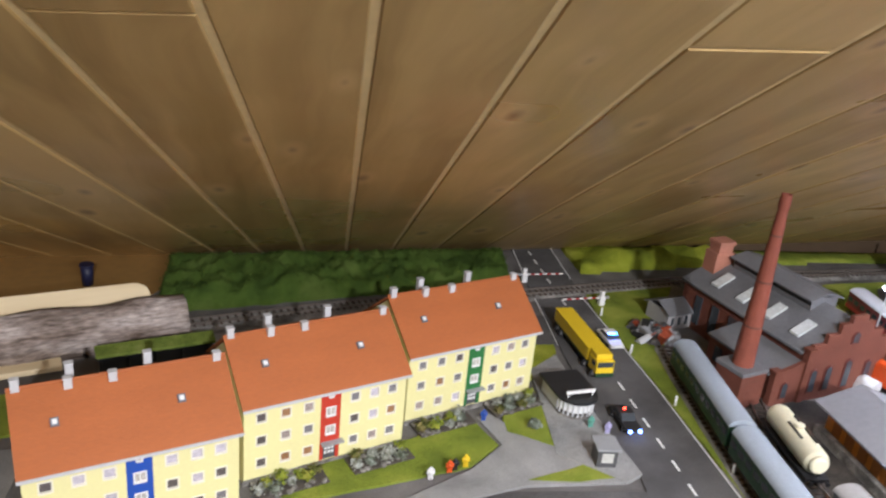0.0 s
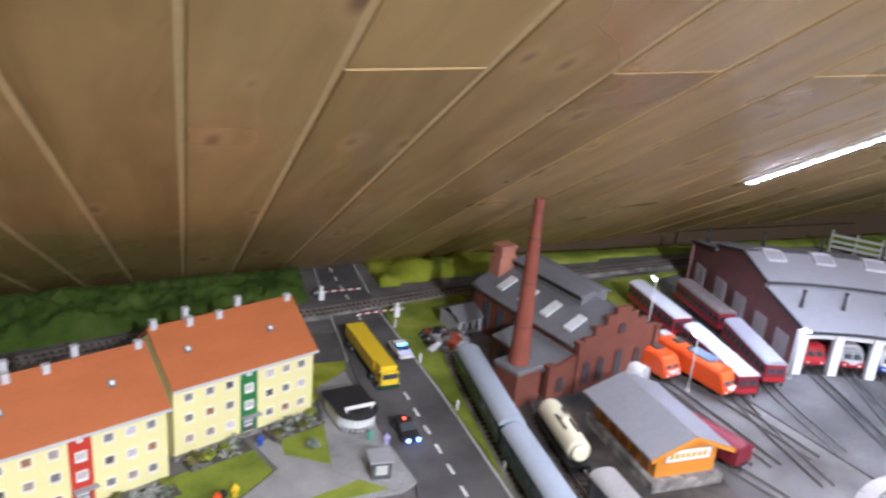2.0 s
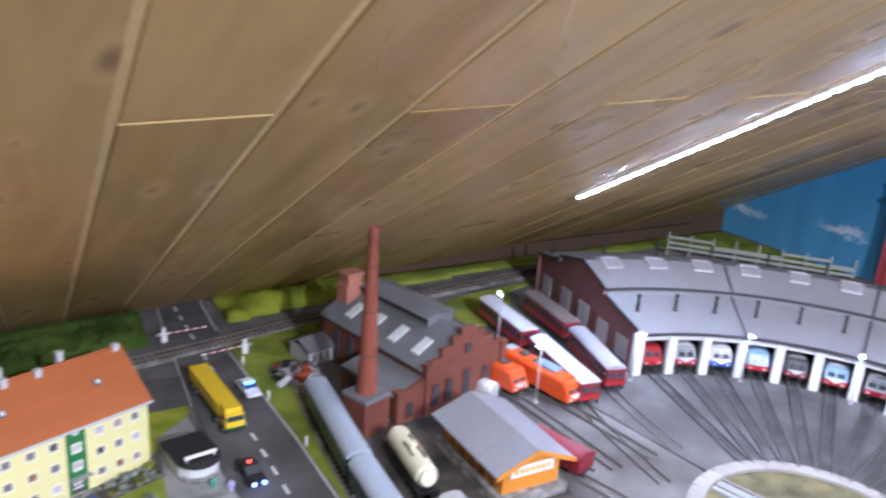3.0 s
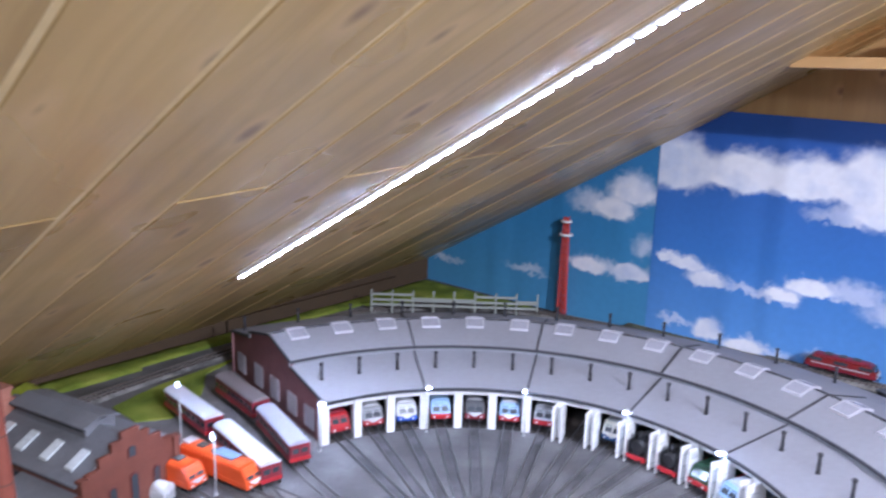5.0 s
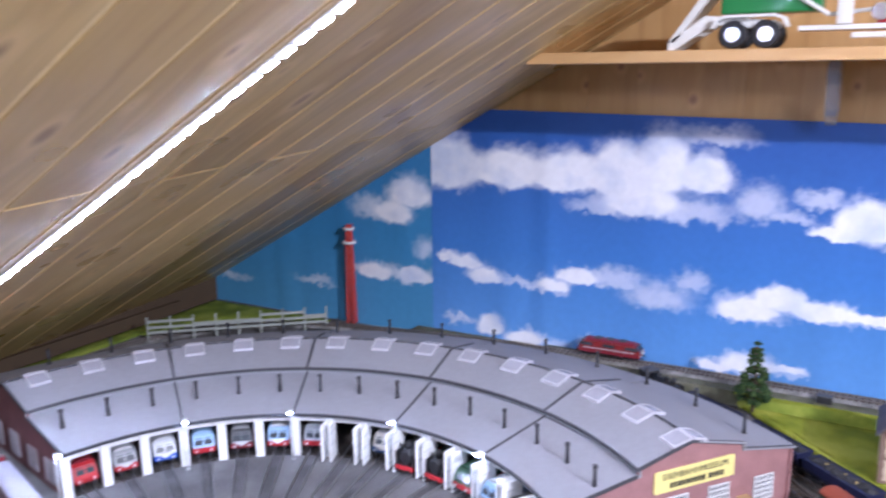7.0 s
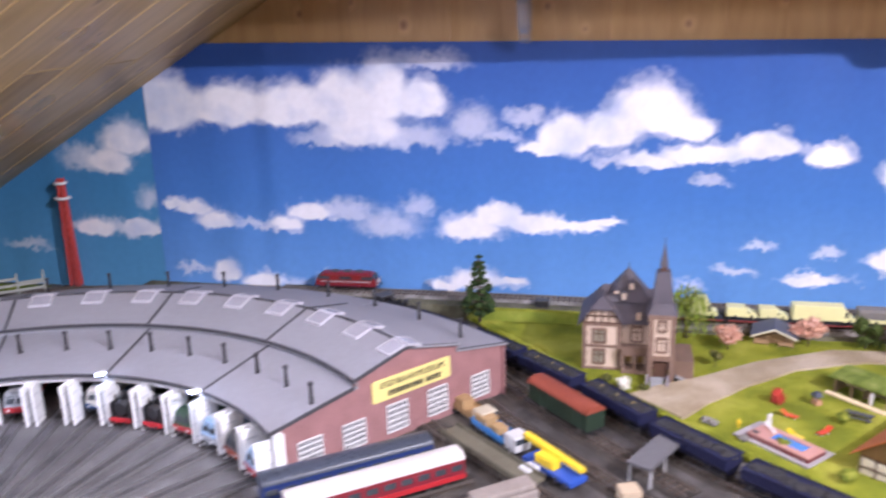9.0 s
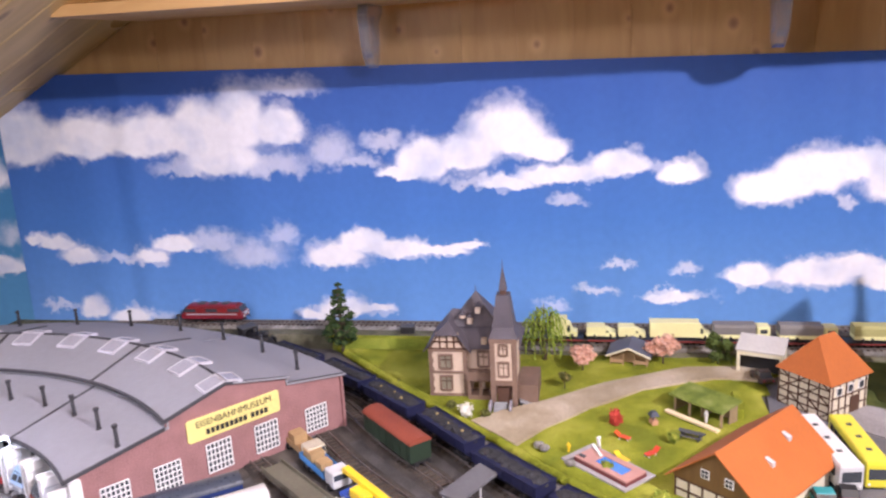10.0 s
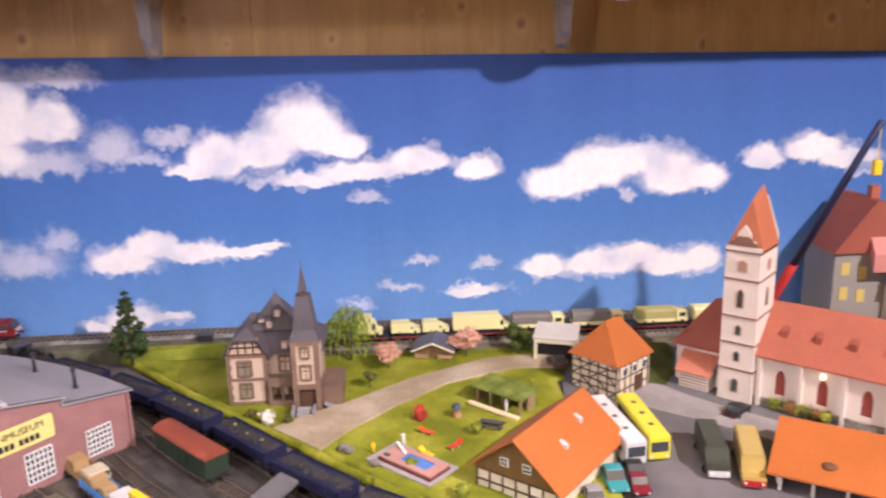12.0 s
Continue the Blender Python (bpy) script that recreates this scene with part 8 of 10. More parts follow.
# half-timbered gable of the front wing, its peak cut back by a small hip
EV = 0.077
s = Shape()
s.prism([(0.0, EV), (0.058, EV), (0.046, EV + 0.026), (0.012, EV + 0.026)], 0.0005, 0.003)
gb = part("gable", s, cream_wall, vl)
for x0, z0, x1, z1 in ((0.0, 0.001, 0.058, 0.001), (0.004, 0.012, 0.054, 0.012), (0.029, 0.001, 0.029, 0.026), (0.018, 0.001, 0.018, 0.026), (0.04, 0.001, 0.04, 0.026), (0.003, 0.002, 0.016, 0.025), (0.055, 0.002, 0.042, 0.025), (0.012, 0.025, 0.046, 0.025)):
    s = Shape()
    d_ = Vector((x1 - x0, 0, z1 - z0))
    n_ = Vector((-d_.z, 0, d_.x)).normalized() * 0.0011
    s.prism([(x0 - n_.x, EV + z0 - n_.z), (x1 - n_.x, EV + z1 - n_.z), (x1 + n_.x, EV + z1 + n_.z), (x0 + n_.x, EV + z0 + n_.z)], -0.0012, 0.0006)
    part("beam", s, timber, gb, "dark timber beam")
# roofs
s = Shape()
top_, cut = EV + 0.04, EV + 0.025
for sg in (-1, 1):
    xe, xc = 0.029 + sg * 0.037, 0.029 + sg * 0.0172
    s.slab([(xe, -0.006, EV - 0.003), (xc, -0.006, cut), (0.029, 0.017, top_), (0.029, 0.06, top_), (xe, 0.06, EV - 0.003)], 0.002)
s.slab([(0.029 - 0.0172, -0.006, cut), (0.029 + 0.0172, -0.006, cut), (0.029, 0.017, top_)], 0.002)
part("gable_roof", s, v_slate, vl, "dark slate half-hipped gable roof")


def hipped(sh, x0, x1, y0, y1, z0, ridge):
    """A hipped roof over a rectangle; ridge holds its two ends."""
    q = [sh.bm.verts.new(c) for c in ((x0, y0, z0), (x1, y0, z0), (x1, y1, z0), (x0, y1, z0))]
    ra_, rb_ = [sh.bm.verts.new(c) for c in ridge]
    for f_ in ((q[0], q[1], rb_, ra_), (q[1], q[2], rb_), (q[2], q[3], ra_, rb_), (q[3], q[0], ra_), q[::-1]):
        sh.bm.faces.new(f_)


s = Shape()
hipped(s, -0.007, 0.14, 0.006, 0.107, EV - 0.002, ((0.03, 0.06, EV + 0.046), (0.112, 0.058, EV + 0.04)))
part("main_roof", s, v_slate, vl, "dark slate hipped main roof")
s = Shape()
s.cone((0.068, 0.06, EV + 0.026), 0.053, 0.05, 4, 45, sx=1.0, sy=0.8)
part("pyramid_roof", s, v_slate, vl, "pointed slate roof")
s = Shape()
s.tube((0.068, 0.06, EV + 0.075), (0.068, 0.06, EV + 0.083), 0.0008, 0.0004, 5)
part("finial", s, timber, vl)
for cx, cy, z0_, hh in ((0.062, 0.03, EV + 0.032, 0.012), (0.073, 0.04, EV + 0.046, 0.012), (0.05, 0.034, EV + 0.04, 0.006)):
    s = Shape()
    s.at(cx, cy, z0_, 0.0075, 0.012, hh)
    dm = part("dormer", s, cream_wall, vl, "small cream dormer")
    s = Shape()
    s.prism([(cx - 0.006, z0_ + hh - 0.001), (cx + 0.006, z0_ + hh - 0.001), (cx, z0_ + hh + 0.004)], cy - 0.0075, cy + 0.008)
    part("dormer_roof", s, v_slate, dm)
s = Shape()
s.at(0.085, 0.01, EV + 0.006, 0.0075, 0.01, 0.009)
part("dormer", s, cream_wall, vl, "small cream dormer")
# corner tower
tx0, tx1, ty0, ty1 = 0.1, 0.138, -0.034, 0.02
s = Shape()
s.box(tx0, tx1, ty0, ty0 + 0.003, 0.04, 0.105)
s.box(tx0, tx0 + 0.003, ty0 + 0.003, ty1, 0.04, 0.105)
s.box(tx1 - 0.003, tx1, ty0 + 0.003, ty1, 0.04, 0.105)
s.box(tx0 + 0.003, tx1 - 0.003, ty1 - 0.003, ty1, 0, 0.105)
part("tower_wall", s, cream_wall, vl)
s = Shape()
for xx in (tx0, tx1 - 0.006):
    for yy in (ty0, ty1 - 0.006):
        s.box(xx - 0.0006, xx + 0.0066, yy - 0.0006, yy + 0.0066, 0, 0.106)
s.box(tx0 - 0.001, tx1 + 0.001, ty0 - 0.001, ty0 + 0.004, 0.034, 0.042)
s.box(tx1 - 0.004, tx1 + 0.001, ty0 + 0.004, ty1, 0.034, 0.042)
s.box(tx0 - 0.0015, tx1 + 0.0015, ty0 - 0.0015, ty1, 0.101, 0.107)
part("tower_pier", s, brown_stone, vl, "brown stone tower piers")
villa_window((tx0 + tx1) / 2 - 0.006, 0.05, 0.012, 0.019, ty0)
villa_window((tx0 + tx1) / 2 - 0.0045, 0.083, 0.009, 0.013, ty0)
s = Shape()
s.box(tx0 + 0.008, tx1 - 0.008, ty0 + 0.006, ty0 + 0.008, 0, 0.033)
part("tower_door", s, timber, vl, "dark wooden tower door")
ctr = ((tx0 + tx1) / 2, (ty0 + ty1) / 2)
s = Shape()
s.cone((ctr[0], ctr[1], 0.105), 0.034, 0.016, 4, 45, 0.022, sx=0.95, sy=1.15)
s.cone((ctr[0], ctr[1], 0.121), 0.024, 0.048, 4, 45, 0.0145, sx=0.95, sy=1.0)
part("tower_roof", s, v_slate, vl, "flared slate tower roof")
s = Shape()
s.at(ctr[0], ctr[1], 0.169, 0.009, 0.009, 0.0065)
part("lantern", s, timber, vl)
s = Shape()
s.cone((ctr[0], ctr[1], 0.1755), 0.0085, 0.038, 4, 45)
s.tube((ctr[0], ctr[1], 0.2125), (ctr[0], ctr[1], 0.221), 0.0006, n=5)
part("spire", s, v_slate, vl, "pointed slate spire")
s = Shape()
for k in range(4):
    s.box(tx0 + 0.004, tx0 + 0.024, ty0 - 0.004 - 0.0055 * k, ty0 - 0.0035, 0, 0.009 - 0.0022 * k)
part("steps", s, grey_paint, vl, "grey stone entrance steps")
s = Shape()
for k in range(4):
    s.box(tx1 + 0.0035, tx1 + 0.004 + 0.0055 * k, ty0 + 0.004, ty0 + 0.02, 0, 0.009 - 0.0022 * (3 - (3 - k)))
part("steps", s, grey_paint, vl, "grey stone entrance steps")
for k in range(2):
    s = Shape()
    s.box(tx0 - 0.003 + 0.03 * k, tx0 + 0.001 + 0.03 * k, ty0 - 0.022, ty0 - 0.002, 0, 0.012, 0.0008)
    part("stair_cheek", s, mat("lilac_stone", (0.3, 0.28, 0.31), 0.8), vl, "lilac-grey stair cheek")
s = Shape()
s.box(tx1, tx1 + 0.03, ty0 + 0.012, ty1 + 0.03, 0, 0.03)
part("side_porch", s, brown_stone, vl, "brown side porch")


# ---- trees ----
bark_brown = mat("tree_bark", (0.11, 0.075, 0.05), 0.9, vary=0.25)
def leafy_tree(x, y, z, h, crown_r, material, label, seed, clumps=9, leaf=0.0028, squash=0.85, category="tree", trunk=0.5, count=70, group=""):
    rg = random.Random(seed)
    t = thing("tree", x, y, z, 0, label, category, group)
    s = Shape()
    s.tube((0, 0, 0), (0.001, 0, h * trunk), h * 0.035, h * 0.022, 8)
    tips = []
    for i in range(clumps):
        a = i * 2.4 + rg.random()
        rr = crown_r * (0.25 + 0.6 * rg.random())
        tip = (rr * math.cos(a), rr * math.sin(a), h * (trunk + (0.9 - trunk) * (0.15 + 0.85 * rg.random())))
        tips.append(tip)
        s.tube((0, 0, h * trunk * (0.6 + 0.4 * rg.random())), tip, h * 0.014, h * 0.006, 5)
    part("trunk", s, bark_brown, t)
    s = Shape()
    for i, c in enumerate(tips):
        s.blob(c, crown_r * 0.34, seed + i, 0.5, squash, 1)
        s.leaves(c, crown_r * 0.5, count, leaf, rg, squash, 0.5)
    part("crown", s, material, t)
    return t


conifer_green = patchy("conifer_needles", ((0.02, 0.045, 0.018), (0.04, 0.075, 0.025), (0.09, 0.13, 0.04)), 160)
pink = patchy("blossom", ((0.66, 0.34, 0.24), (0.8, 0.47, 0.35), (0.88, 0.62, 0.5)), 200)
willow_green = patchy("willow_leaves", ((0.16, 0.25, 0.03), (0.28, 0.4, 0.05), (0.44, 0.54, 0.11)), 160)
rg = random.Random(77)
pn = thing("pine_tree", 1.925, -0.137, 0.008, 0, "slender dark green pine tree with an uneven crown", "tree")
s = Shape()
s.tube((0, 0, 0), (0.002, 0, 0.13), 0.0032, 0.0008, 8)
layers = [(0.028, 0.026), (0.042, 0.034), (0.056, 0.033), (0.07, 0.028), (0.084, 0.021), (0.097, 0.018), (0.109, 0.014), (0.12, 0.01), (0.13, 0.006)]
crown = Shape()
for z, r in layers:
    for k in range(6):
        a_ = k * 1.05 + z * 90 + rg.random() * 0.7
        rr = r * rg.uniform(0.55, 1.05)
        tip = (rr * math.cos(a_), rr * math.sin(a_), z - 0.003 + rg.uniform(-0.002, 0.003))
        s.tube((0, 0, z), tip, 0.0009, 0.0004, 4)
        crown.blob((tip[0] * 0.8, tip[1] * 0.8, tip[2]), r * 0.27, k, 0.5, 0.7, 1)
        crown.leaves((tip[0] * 0.75, tip[1] * 0.75, tip[2]), r * 0.42, 34, 0.0026, rg, 0.7, 0.3)
part("trunk", s, bark_brown, pn)
part("crown", crown, conifer_green, pn)
wl = thing("willow_tree", 1.907, -0.503, 0.008, 0, "weeping willow with hanging light green fronds", "tree")
s = Shape()
s.tube((0, 0, 0), (0, 0.002, 0.05), 0.0042, 0.003, 8)
fr = Shape()
for i in range(64):
    a_, rr = i * 2.39996, 0.031 * math.sqrt((i + 0.5) / 64)
    if rg.random() < 0.12:
        continue
    top = Vector((rr * math.cos(a_), rr * math.sin(a_), 0.094 - 0.55 * rr + rg.uniform(-0.012, 0.006)))
    if i % 5 == 0:
        s.tube((0, 0.002, 0.05), top, 0.0016, 0.0006, 5)
    drop = (top.z - 0.008) * rg.uniform(0.5, 1.04)
    out = Vector((math.cos(a_), math.sin(a_), 0))
    spread, sway = rg.uniform(0.004, 0.014), rg.uniform(-0.004, 0.004)
    for k in range(24):
        q = k / 23
        c = top + out * (spread * math.sin(q * 1.6)) + Vector((sway * q, sway * q, -drop * q ** 1.25))
        c += Vector((rg.uniform(-0.0013, 0.0013), rg.uniform(-0.0013, 0.0013), 0))
        d1 = Vector((rg.uniform(-0.35, 0.35), rg.uniform(-0.35, 0.35), -1)).normalized() * 0.0034
        d2 = d1.cross(Vector((rg.gauss(0, 1), rg.gauss(0, 1), 0.1))).normalized() * 0.0011
        fr.bm.faces.new([fr.bm.verts.new(c + d1), fr.bm.verts.new(c + d2), fr.bm.verts.new(c - d1), fr.bm.verts.new(c - d2)])
part("trunk", s, bark_brown, wl)
part("crown", fr, willow_green, wl)
leafy_tree(1.865, -0.567, 0.008, 0.038, 0.022, pink, "small cherry tree in pink blossom", 5, squash=0.6, clumps=16, group="blossoming trees")
leafy_tree(1.9, -0.698, 0.008, 0.046, 0.025, pink, "larger cherry tree in pink blossom", 8, squash=0.65, clumps=20, group="blossoming trees")
leafy_tree(1.902, -0.786, 0.008, 0.05, 0.02, mat("bush_green", (0.08, 0.12, 0.025), 0.9, vary=0.4, scale=200), "dense dark green bushy tree", 11, trunk=0.15, clumps=14)
leafy_tree(1.79, -0.54, 0.008, 0.026, 0.012, olive, "tiny crooked olive green shrub tree", 14, clumps=5, count=40)
shrub(1.674, -0.615, 0.009, 0.0125, mat("red_leaves", (0.42, 0.045, 0.03), 0.85, vary=0.4, scale=200), "round red-leaved bush on the lawn", 21, squash=1.2)
shrub(1.626, -0.689, 0.009, 0.011, lime, "small yellow-green bush on the lawn", 22)
shrub(1.684, -0.4, 0.009, 0.0125, mat("white_flowers", (0.72, 0.7, 0.62), 0.85, vary=0.35, scale=260), "white flowering bush before the villa", 23, squash=1.2)
shrub(1.708, -0.375, 0.009, 0.008, olive, "low olive bush before the villa", 24)
shrub(1.682, -0.43, 0.009, 0.008, olive, "low olive bush before the villa", 25)
shrub(1.545, -0.6, 0.008, 0.01, lime, "light green bush at the lawn edge", 27)
shrub(1.475, -0.66, 0.008, 0.013, lime, "light green bush beside the barn", 28)
for i, (bx, by) in enumerate(((1.6, -0.512), (1.592, -0.52), (1.555, -0.555))):
    s = Shape()
    s.blob((0, 0, 0.003), 0.0075, i + 60, 0.3, 0.55)
    solid("boulder", s, stone, "grey boulder on the villa lawn", "stone", pose(bx, by, 0.009), group="boulders", smooth=True)

# garden hut, garage, shelter
def rot_thing(name, p, q, z, label, category):
    """A thing whose front runs from p to q; local x along the front, the front looks to local -y."""
    return thing(name, p[0], p[1], z, math.degrees(math.atan2(q[1] - p[1], q[0] - p[0])), label, category), math.hypot(q[0] - p[0], q[1] - p[1])
ht, w = rot_thing("garden_hut", (1.893, -0.612), (1.883, -0.672), 0.008, "small timber garden hut with slate blue roof and open porch", "hut")
s = Shape()
s.box(0, w, 0.012, 0.014, 0, 0.02)
s.box(0, 0.002, 0.014, 0.045, 0, 0.02)
s.box(w - 0.002, w, 0.014, 0.045, 0, 0.02)
s.box(0.0, w, 0.045, 0.047, 0, 0.02)
for xx in (0.001, w * 0.35, w * 0.65, w - 0.001):
    s.at(xx, 0.0, 0, 0.0018, 0.0018, 0.02)
s.box(0, w * 0.34, -0.001, 0.001, 0.004, 0.009)
s.box(w * 0.66, w, -0.001, 0.001, 0.004, 0.009)
pieces("wall", s, mat("hut_timber", (0.42, 0.27, 0.15), 0.7, vary=0.2), ht)
s = Shape()
s.slab([(-0.006, -0.008, 0.019), (w / 2, -0.008, 0.034), (w / 2, 0.052, 0.034), (-0.006, 0.052, 0.019)], 0.002)
s.slab([(w + 0.006, -0.008, 0.019), (w / 2, -0.008, 0.034), (w / 2, 0.052, 0.034), (w + 0.006, 0.052, 0.019)], 0.002)
part("roof", s, mat("hut_roof", (0.1, 0.11, 0.15), 0.6, vary=0.2), ht, "slate blue roof")
s = Shape()
s.slab([(-0.006, -0.0095, 0.0195), (w / 2, -0.0095, 0.0345), (w / 2, -0.008, 0.0345), (-0.006, -0.008, 0.0195)], 0.003)
s.slab([(w + 0.006, -0.0095, 0.0195), (w / 2, -0.0095, 0.0345), (w / 2, -0.008, 0.0345), (w + 0.006, -0.008, 0.0195)], 0.003)
part("barge_board", s, off_white, ht, "pale barge board")
ga, w = rot_thing("garage", (1.868, -0.808), (1.845, -0.872), 0.006, "white garage with open dark door and pale felt roof", "garage")
s = Shape()
s.holed(w, 0.041, 0.002, [(0.005, w - 0.005, -0.0, 0.034)])
s.box(0, 0.002, 0.002, 0.045, 0, 0.041)
s.box(w - 0.002, w, 0.002, 0.045, 0, 0.041)
s.box(0.002, w - 0.002, 0.043, 0.045, 0, 0.044)
part("wall", s, off_white, ga)
# black panel behind the opening stands in for the garage's inner shade
s = Shape()
s.box(0.0022, w - 0.0022, 0.02, 0.0215, 0.0, 0.0405)
part("dark_interior", s, black, ga, "black panel standing in for the shade inside the garage")
s = Shape()
s.slab([(-0.002, -0.002, 0.0435), (w + 0.002, -0.002, 0.0435), (w + 0.002, 0.047, 0.054), (-0.002, 0.047, 0.054)], 0.0025)
part("roof", s, mat("pale_felt", (0.55, 0.54, 0.5), 0.7, vary=0.15), ga, "pale felt roof")
car(1.83, -0.84, 0.0125, 105, mat("dark_brown_paint", (0.07, 0.04, 0.03), 0.4), "dark brown car in front of the garage", L=0.042, H=0.018)
sh_, w = rot_thing("shelter", (1.724, -0.697), (1.668, -0.755), 0.009, "open timber shelter with a grass-grown flat roof", "shelter")
s = Shape()
for xx in (0.002, w * 0.33, w * 0.66, w - 0.002):
    s.at(xx, 0.004, 0, 0.003, 0.003, 0.024)
pieces("post", s, mat("shelter_timber", (0.3, 0.22, 0.13), 0.8, vary=0.25), sh_)
s = Shape()
s.box(0, w, 0.036, 0.038, 0, 0.026)
s.box(0, 0.002, 0.006, 0.036, 0, 0.025)
s.box(w - 0.002, w, 0.02, 0.036, 0, 0.025)
s.box(w * 0.5, w * 0.52, 0.01, 0.036, 0, 0.025)
pieces("wall", s, mat("shelter_timber", (0.3, 0.22, 0.13), 0.8, vary=0.25), sh_)
s = Shape()
s.slab([(-0.004, -0.004, 0.0265), (w + 0.004, -0.004, 0.0265), (w + 0.004, 0.042, 0.031), (-0.004, 0.042, 0.031)], 0.003)
part("roof", s, MATS["moss_roof"], sh_, "flat roof grown with grass")
s = Shape()
s.box(-0.004, w + 0.004, -0.014, -0.006, 0, 0.0035, 0.0004)
part("step", s, raw_wood, sh_, "pale wooden step")
hd, w = rot_thing("low_hedge", (1.7, -0.785), (1.765, -0.79), 0.008, "low clipped green hedge by the shelter", "hedge")
s = Shape()
s.box(0, w, -0.006, 0.006, 0, 0.016, 0.003)
s.leaves((w / 2, 0, 0.01), 0.01, 60, 0.002, random.Random(3), 0.6)
part("foliage", s, bright_grass, hd)

# pool
pl, w = rot_thing("swimming_pool", (1.569, -0.543), (1.495, -0.621), 0.009, "small garden pool with pink tiled surround on grey slabs, blue water", "pool")
d_ = 0.056
s = Shape()
s.box(0, w, 0, d_, 0.0, 0.0022)
part("slab", s, mat("pool_slab", (0.36, 0.34, 0.35), 0.8, vary=0.15, scale=120), pl, "pale grey paved slab")
s = Shape()
s.holed(w - 0.022, d_ - 0.019, 0.0065, [(0.026, w - 0.036, 0.009, d_ - 0.028)])
s.turned(Matrix.Translation((0.016, 0.008, 0.0022)) @ Matrix(((1, 0, 0, 0), (0, 0, 1, 0), (0, 1, 0, 0), (0, 0, 0, 1))))
part("surround", s, mat("pool_pink", (0.5, 0.27, 0.23), 0.6, vary=0.12), pl, "raised pink tiled surround")
s = Shape()
s.box(0.0152, w - 0.0052, 0.0072, 0.0078, 0.0022, 0.0068)
s.box(w - 0.0058, w - 0.0052, 0.0078, d_ - 0.0112, 0.0022, 0.0068)
s.box(0.0152, 0.0158, 0.0078, d_ - 0.0112, 0.0022, 0.0068)
part("skirting", s, mat("pool_maroon", (0.16, 0.04, 0.04), 0.6), pl, "dark maroon skirting")
s = Shape()
s.box(0.041, w - 0.021, 0.016, d_ - 0.019, 0.0024, 0.0076)
part("water", s, mat("pool_water", (0.06, 0.22, 0.62), 0.08, vary=0.15, spec=0.8), pl, "blue pool water")
s = Shape()
s.tube((0.016, 0.05, 0.002), (0.0175, 0.05, 0.021), 0.0012, n=8)
s.tube((0.021, 0.05, 0.002), (0.0195, 0.05, 0.021), 0.0012, n=8)
s.box(0.0165, 0.0205, 0.047, 0.053, 0.0195, 0.0212, 0.0005)
part("diving_board", s, white, pl, "white diving platform")
s = Shape()
s.slab([(0.02, 0.036, 0.0165), (0.04, 0.03, 0.0095), (0.04, 0.034, 0.0095), (0.02, 0.04, 0.0165)], 0.001)
s.tube((0.021, 0.038, 0.002), (0.021, 0.038, 0.0158), 0.0008, n=6)
part("slide", s, white, pl, "white pool slide")
s = Shape()
s.box(0.019, 0.028, 0.012, 0.017, 0.0088, 0.0105, 0.0006)
part("mat", s, dark_grey, pl, "dark folded mat")
def lounger(x, y, rz, material, label):
    t = thing("garden_lounger", x, y, 0.009, rz, label, "lounger", "garden seats")
    s = Shape()
    s.box(-0.011, 0.004, -0.004, 0.004, 0.003, 0.0042)
    s.slab([(0.004, -0.004, 0.0042), (0.004, 0.004, 0.0042), (0.011, 0.004, 0.009), (0.011, -0.004, 0.009)], 0.001)
    part("seat", s, material, t)
    for xx in (-0.009, 0.003):
        for yy in (-0.0033, 0.0033):
            s = Shape()
            s.at(xx, yy, 0, 0.001, 0.001, 0.003)
            part("leg", s, white, t)
lounger(1.631, -0.623, 60, orange_paint, "small orange garden lounger on the lawn")
lounger(1.59, -0.659, -50, mat("red_seat", (0.6, 0.07, 0.03), 0.5), "small red and white garden seat on the lawn")
lounger(1.573, -0.62, 44, yellow_paint, "small yellow lounger beside the pool")
gr = thing("garden_grill", 1.678, -0.667, 0.009, 20, "small brick garden grill with dark hood", "grill")
s = Shape()
s.at(0, 0, 0, 0.012, 0.009, 0.007, 0.0005)
part("base", s, mat("grill_brick", (0.5, 0.27, 0.16), 0.8), gr)
s = Shape()
s.cone((0, 0, 0.013), 0.009, 0.006, 4, 45, 0.005)
part("hood", s, mat("slate_hood", (0.06, 0.07, 0.1), 0.6), gr)
s = Shape()
for sx in (-0.005, 0.005):
    s.at(sx, 0.003, 0.007, 0.001, 0.001, 0.0065)
part("hood_post", s, black, gr)
tb = thing("picnic_table", 1.641, -0.713, 0.009, math.degrees(math.atan2(-0.033, -0.015)), "grey picnic table with two benches on the lawn", "table")
s = Shape()
s.box(-0.017, 0.017, -0.0045, 0.0045, 0.0075, 0.0088)
part("tabletop", s, dark_grey, tb)
for yy in (-0.0085, 0.0085):
    s = Shape()
    s.box(-0.017, 0.017, yy - 0.002, yy + 0.002, 0.0042, 0.0054)
    part("bench", s, dark_grey, tb)
s = Shape()
for xx in (-0.012, 0.012):
    s.box(xx - 0.001, xx + 0.001, -0.009, 0.009, 0.0, 0.0042)
    s.box(xx - 0.001, xx + 0.001, -0.002, 0.002, 0.0042, 0.0075)
part("trestle", s, dark_grey, tb)
figurine(1.682, -0.738, 0.012, white, 0.018, "tiny plain white plastic figurine in the shelter")
figurine(1.588, -0.552, 0.0105, yellow_paint, 0.012, "tiny plain yellow plastic figurine by the pool")

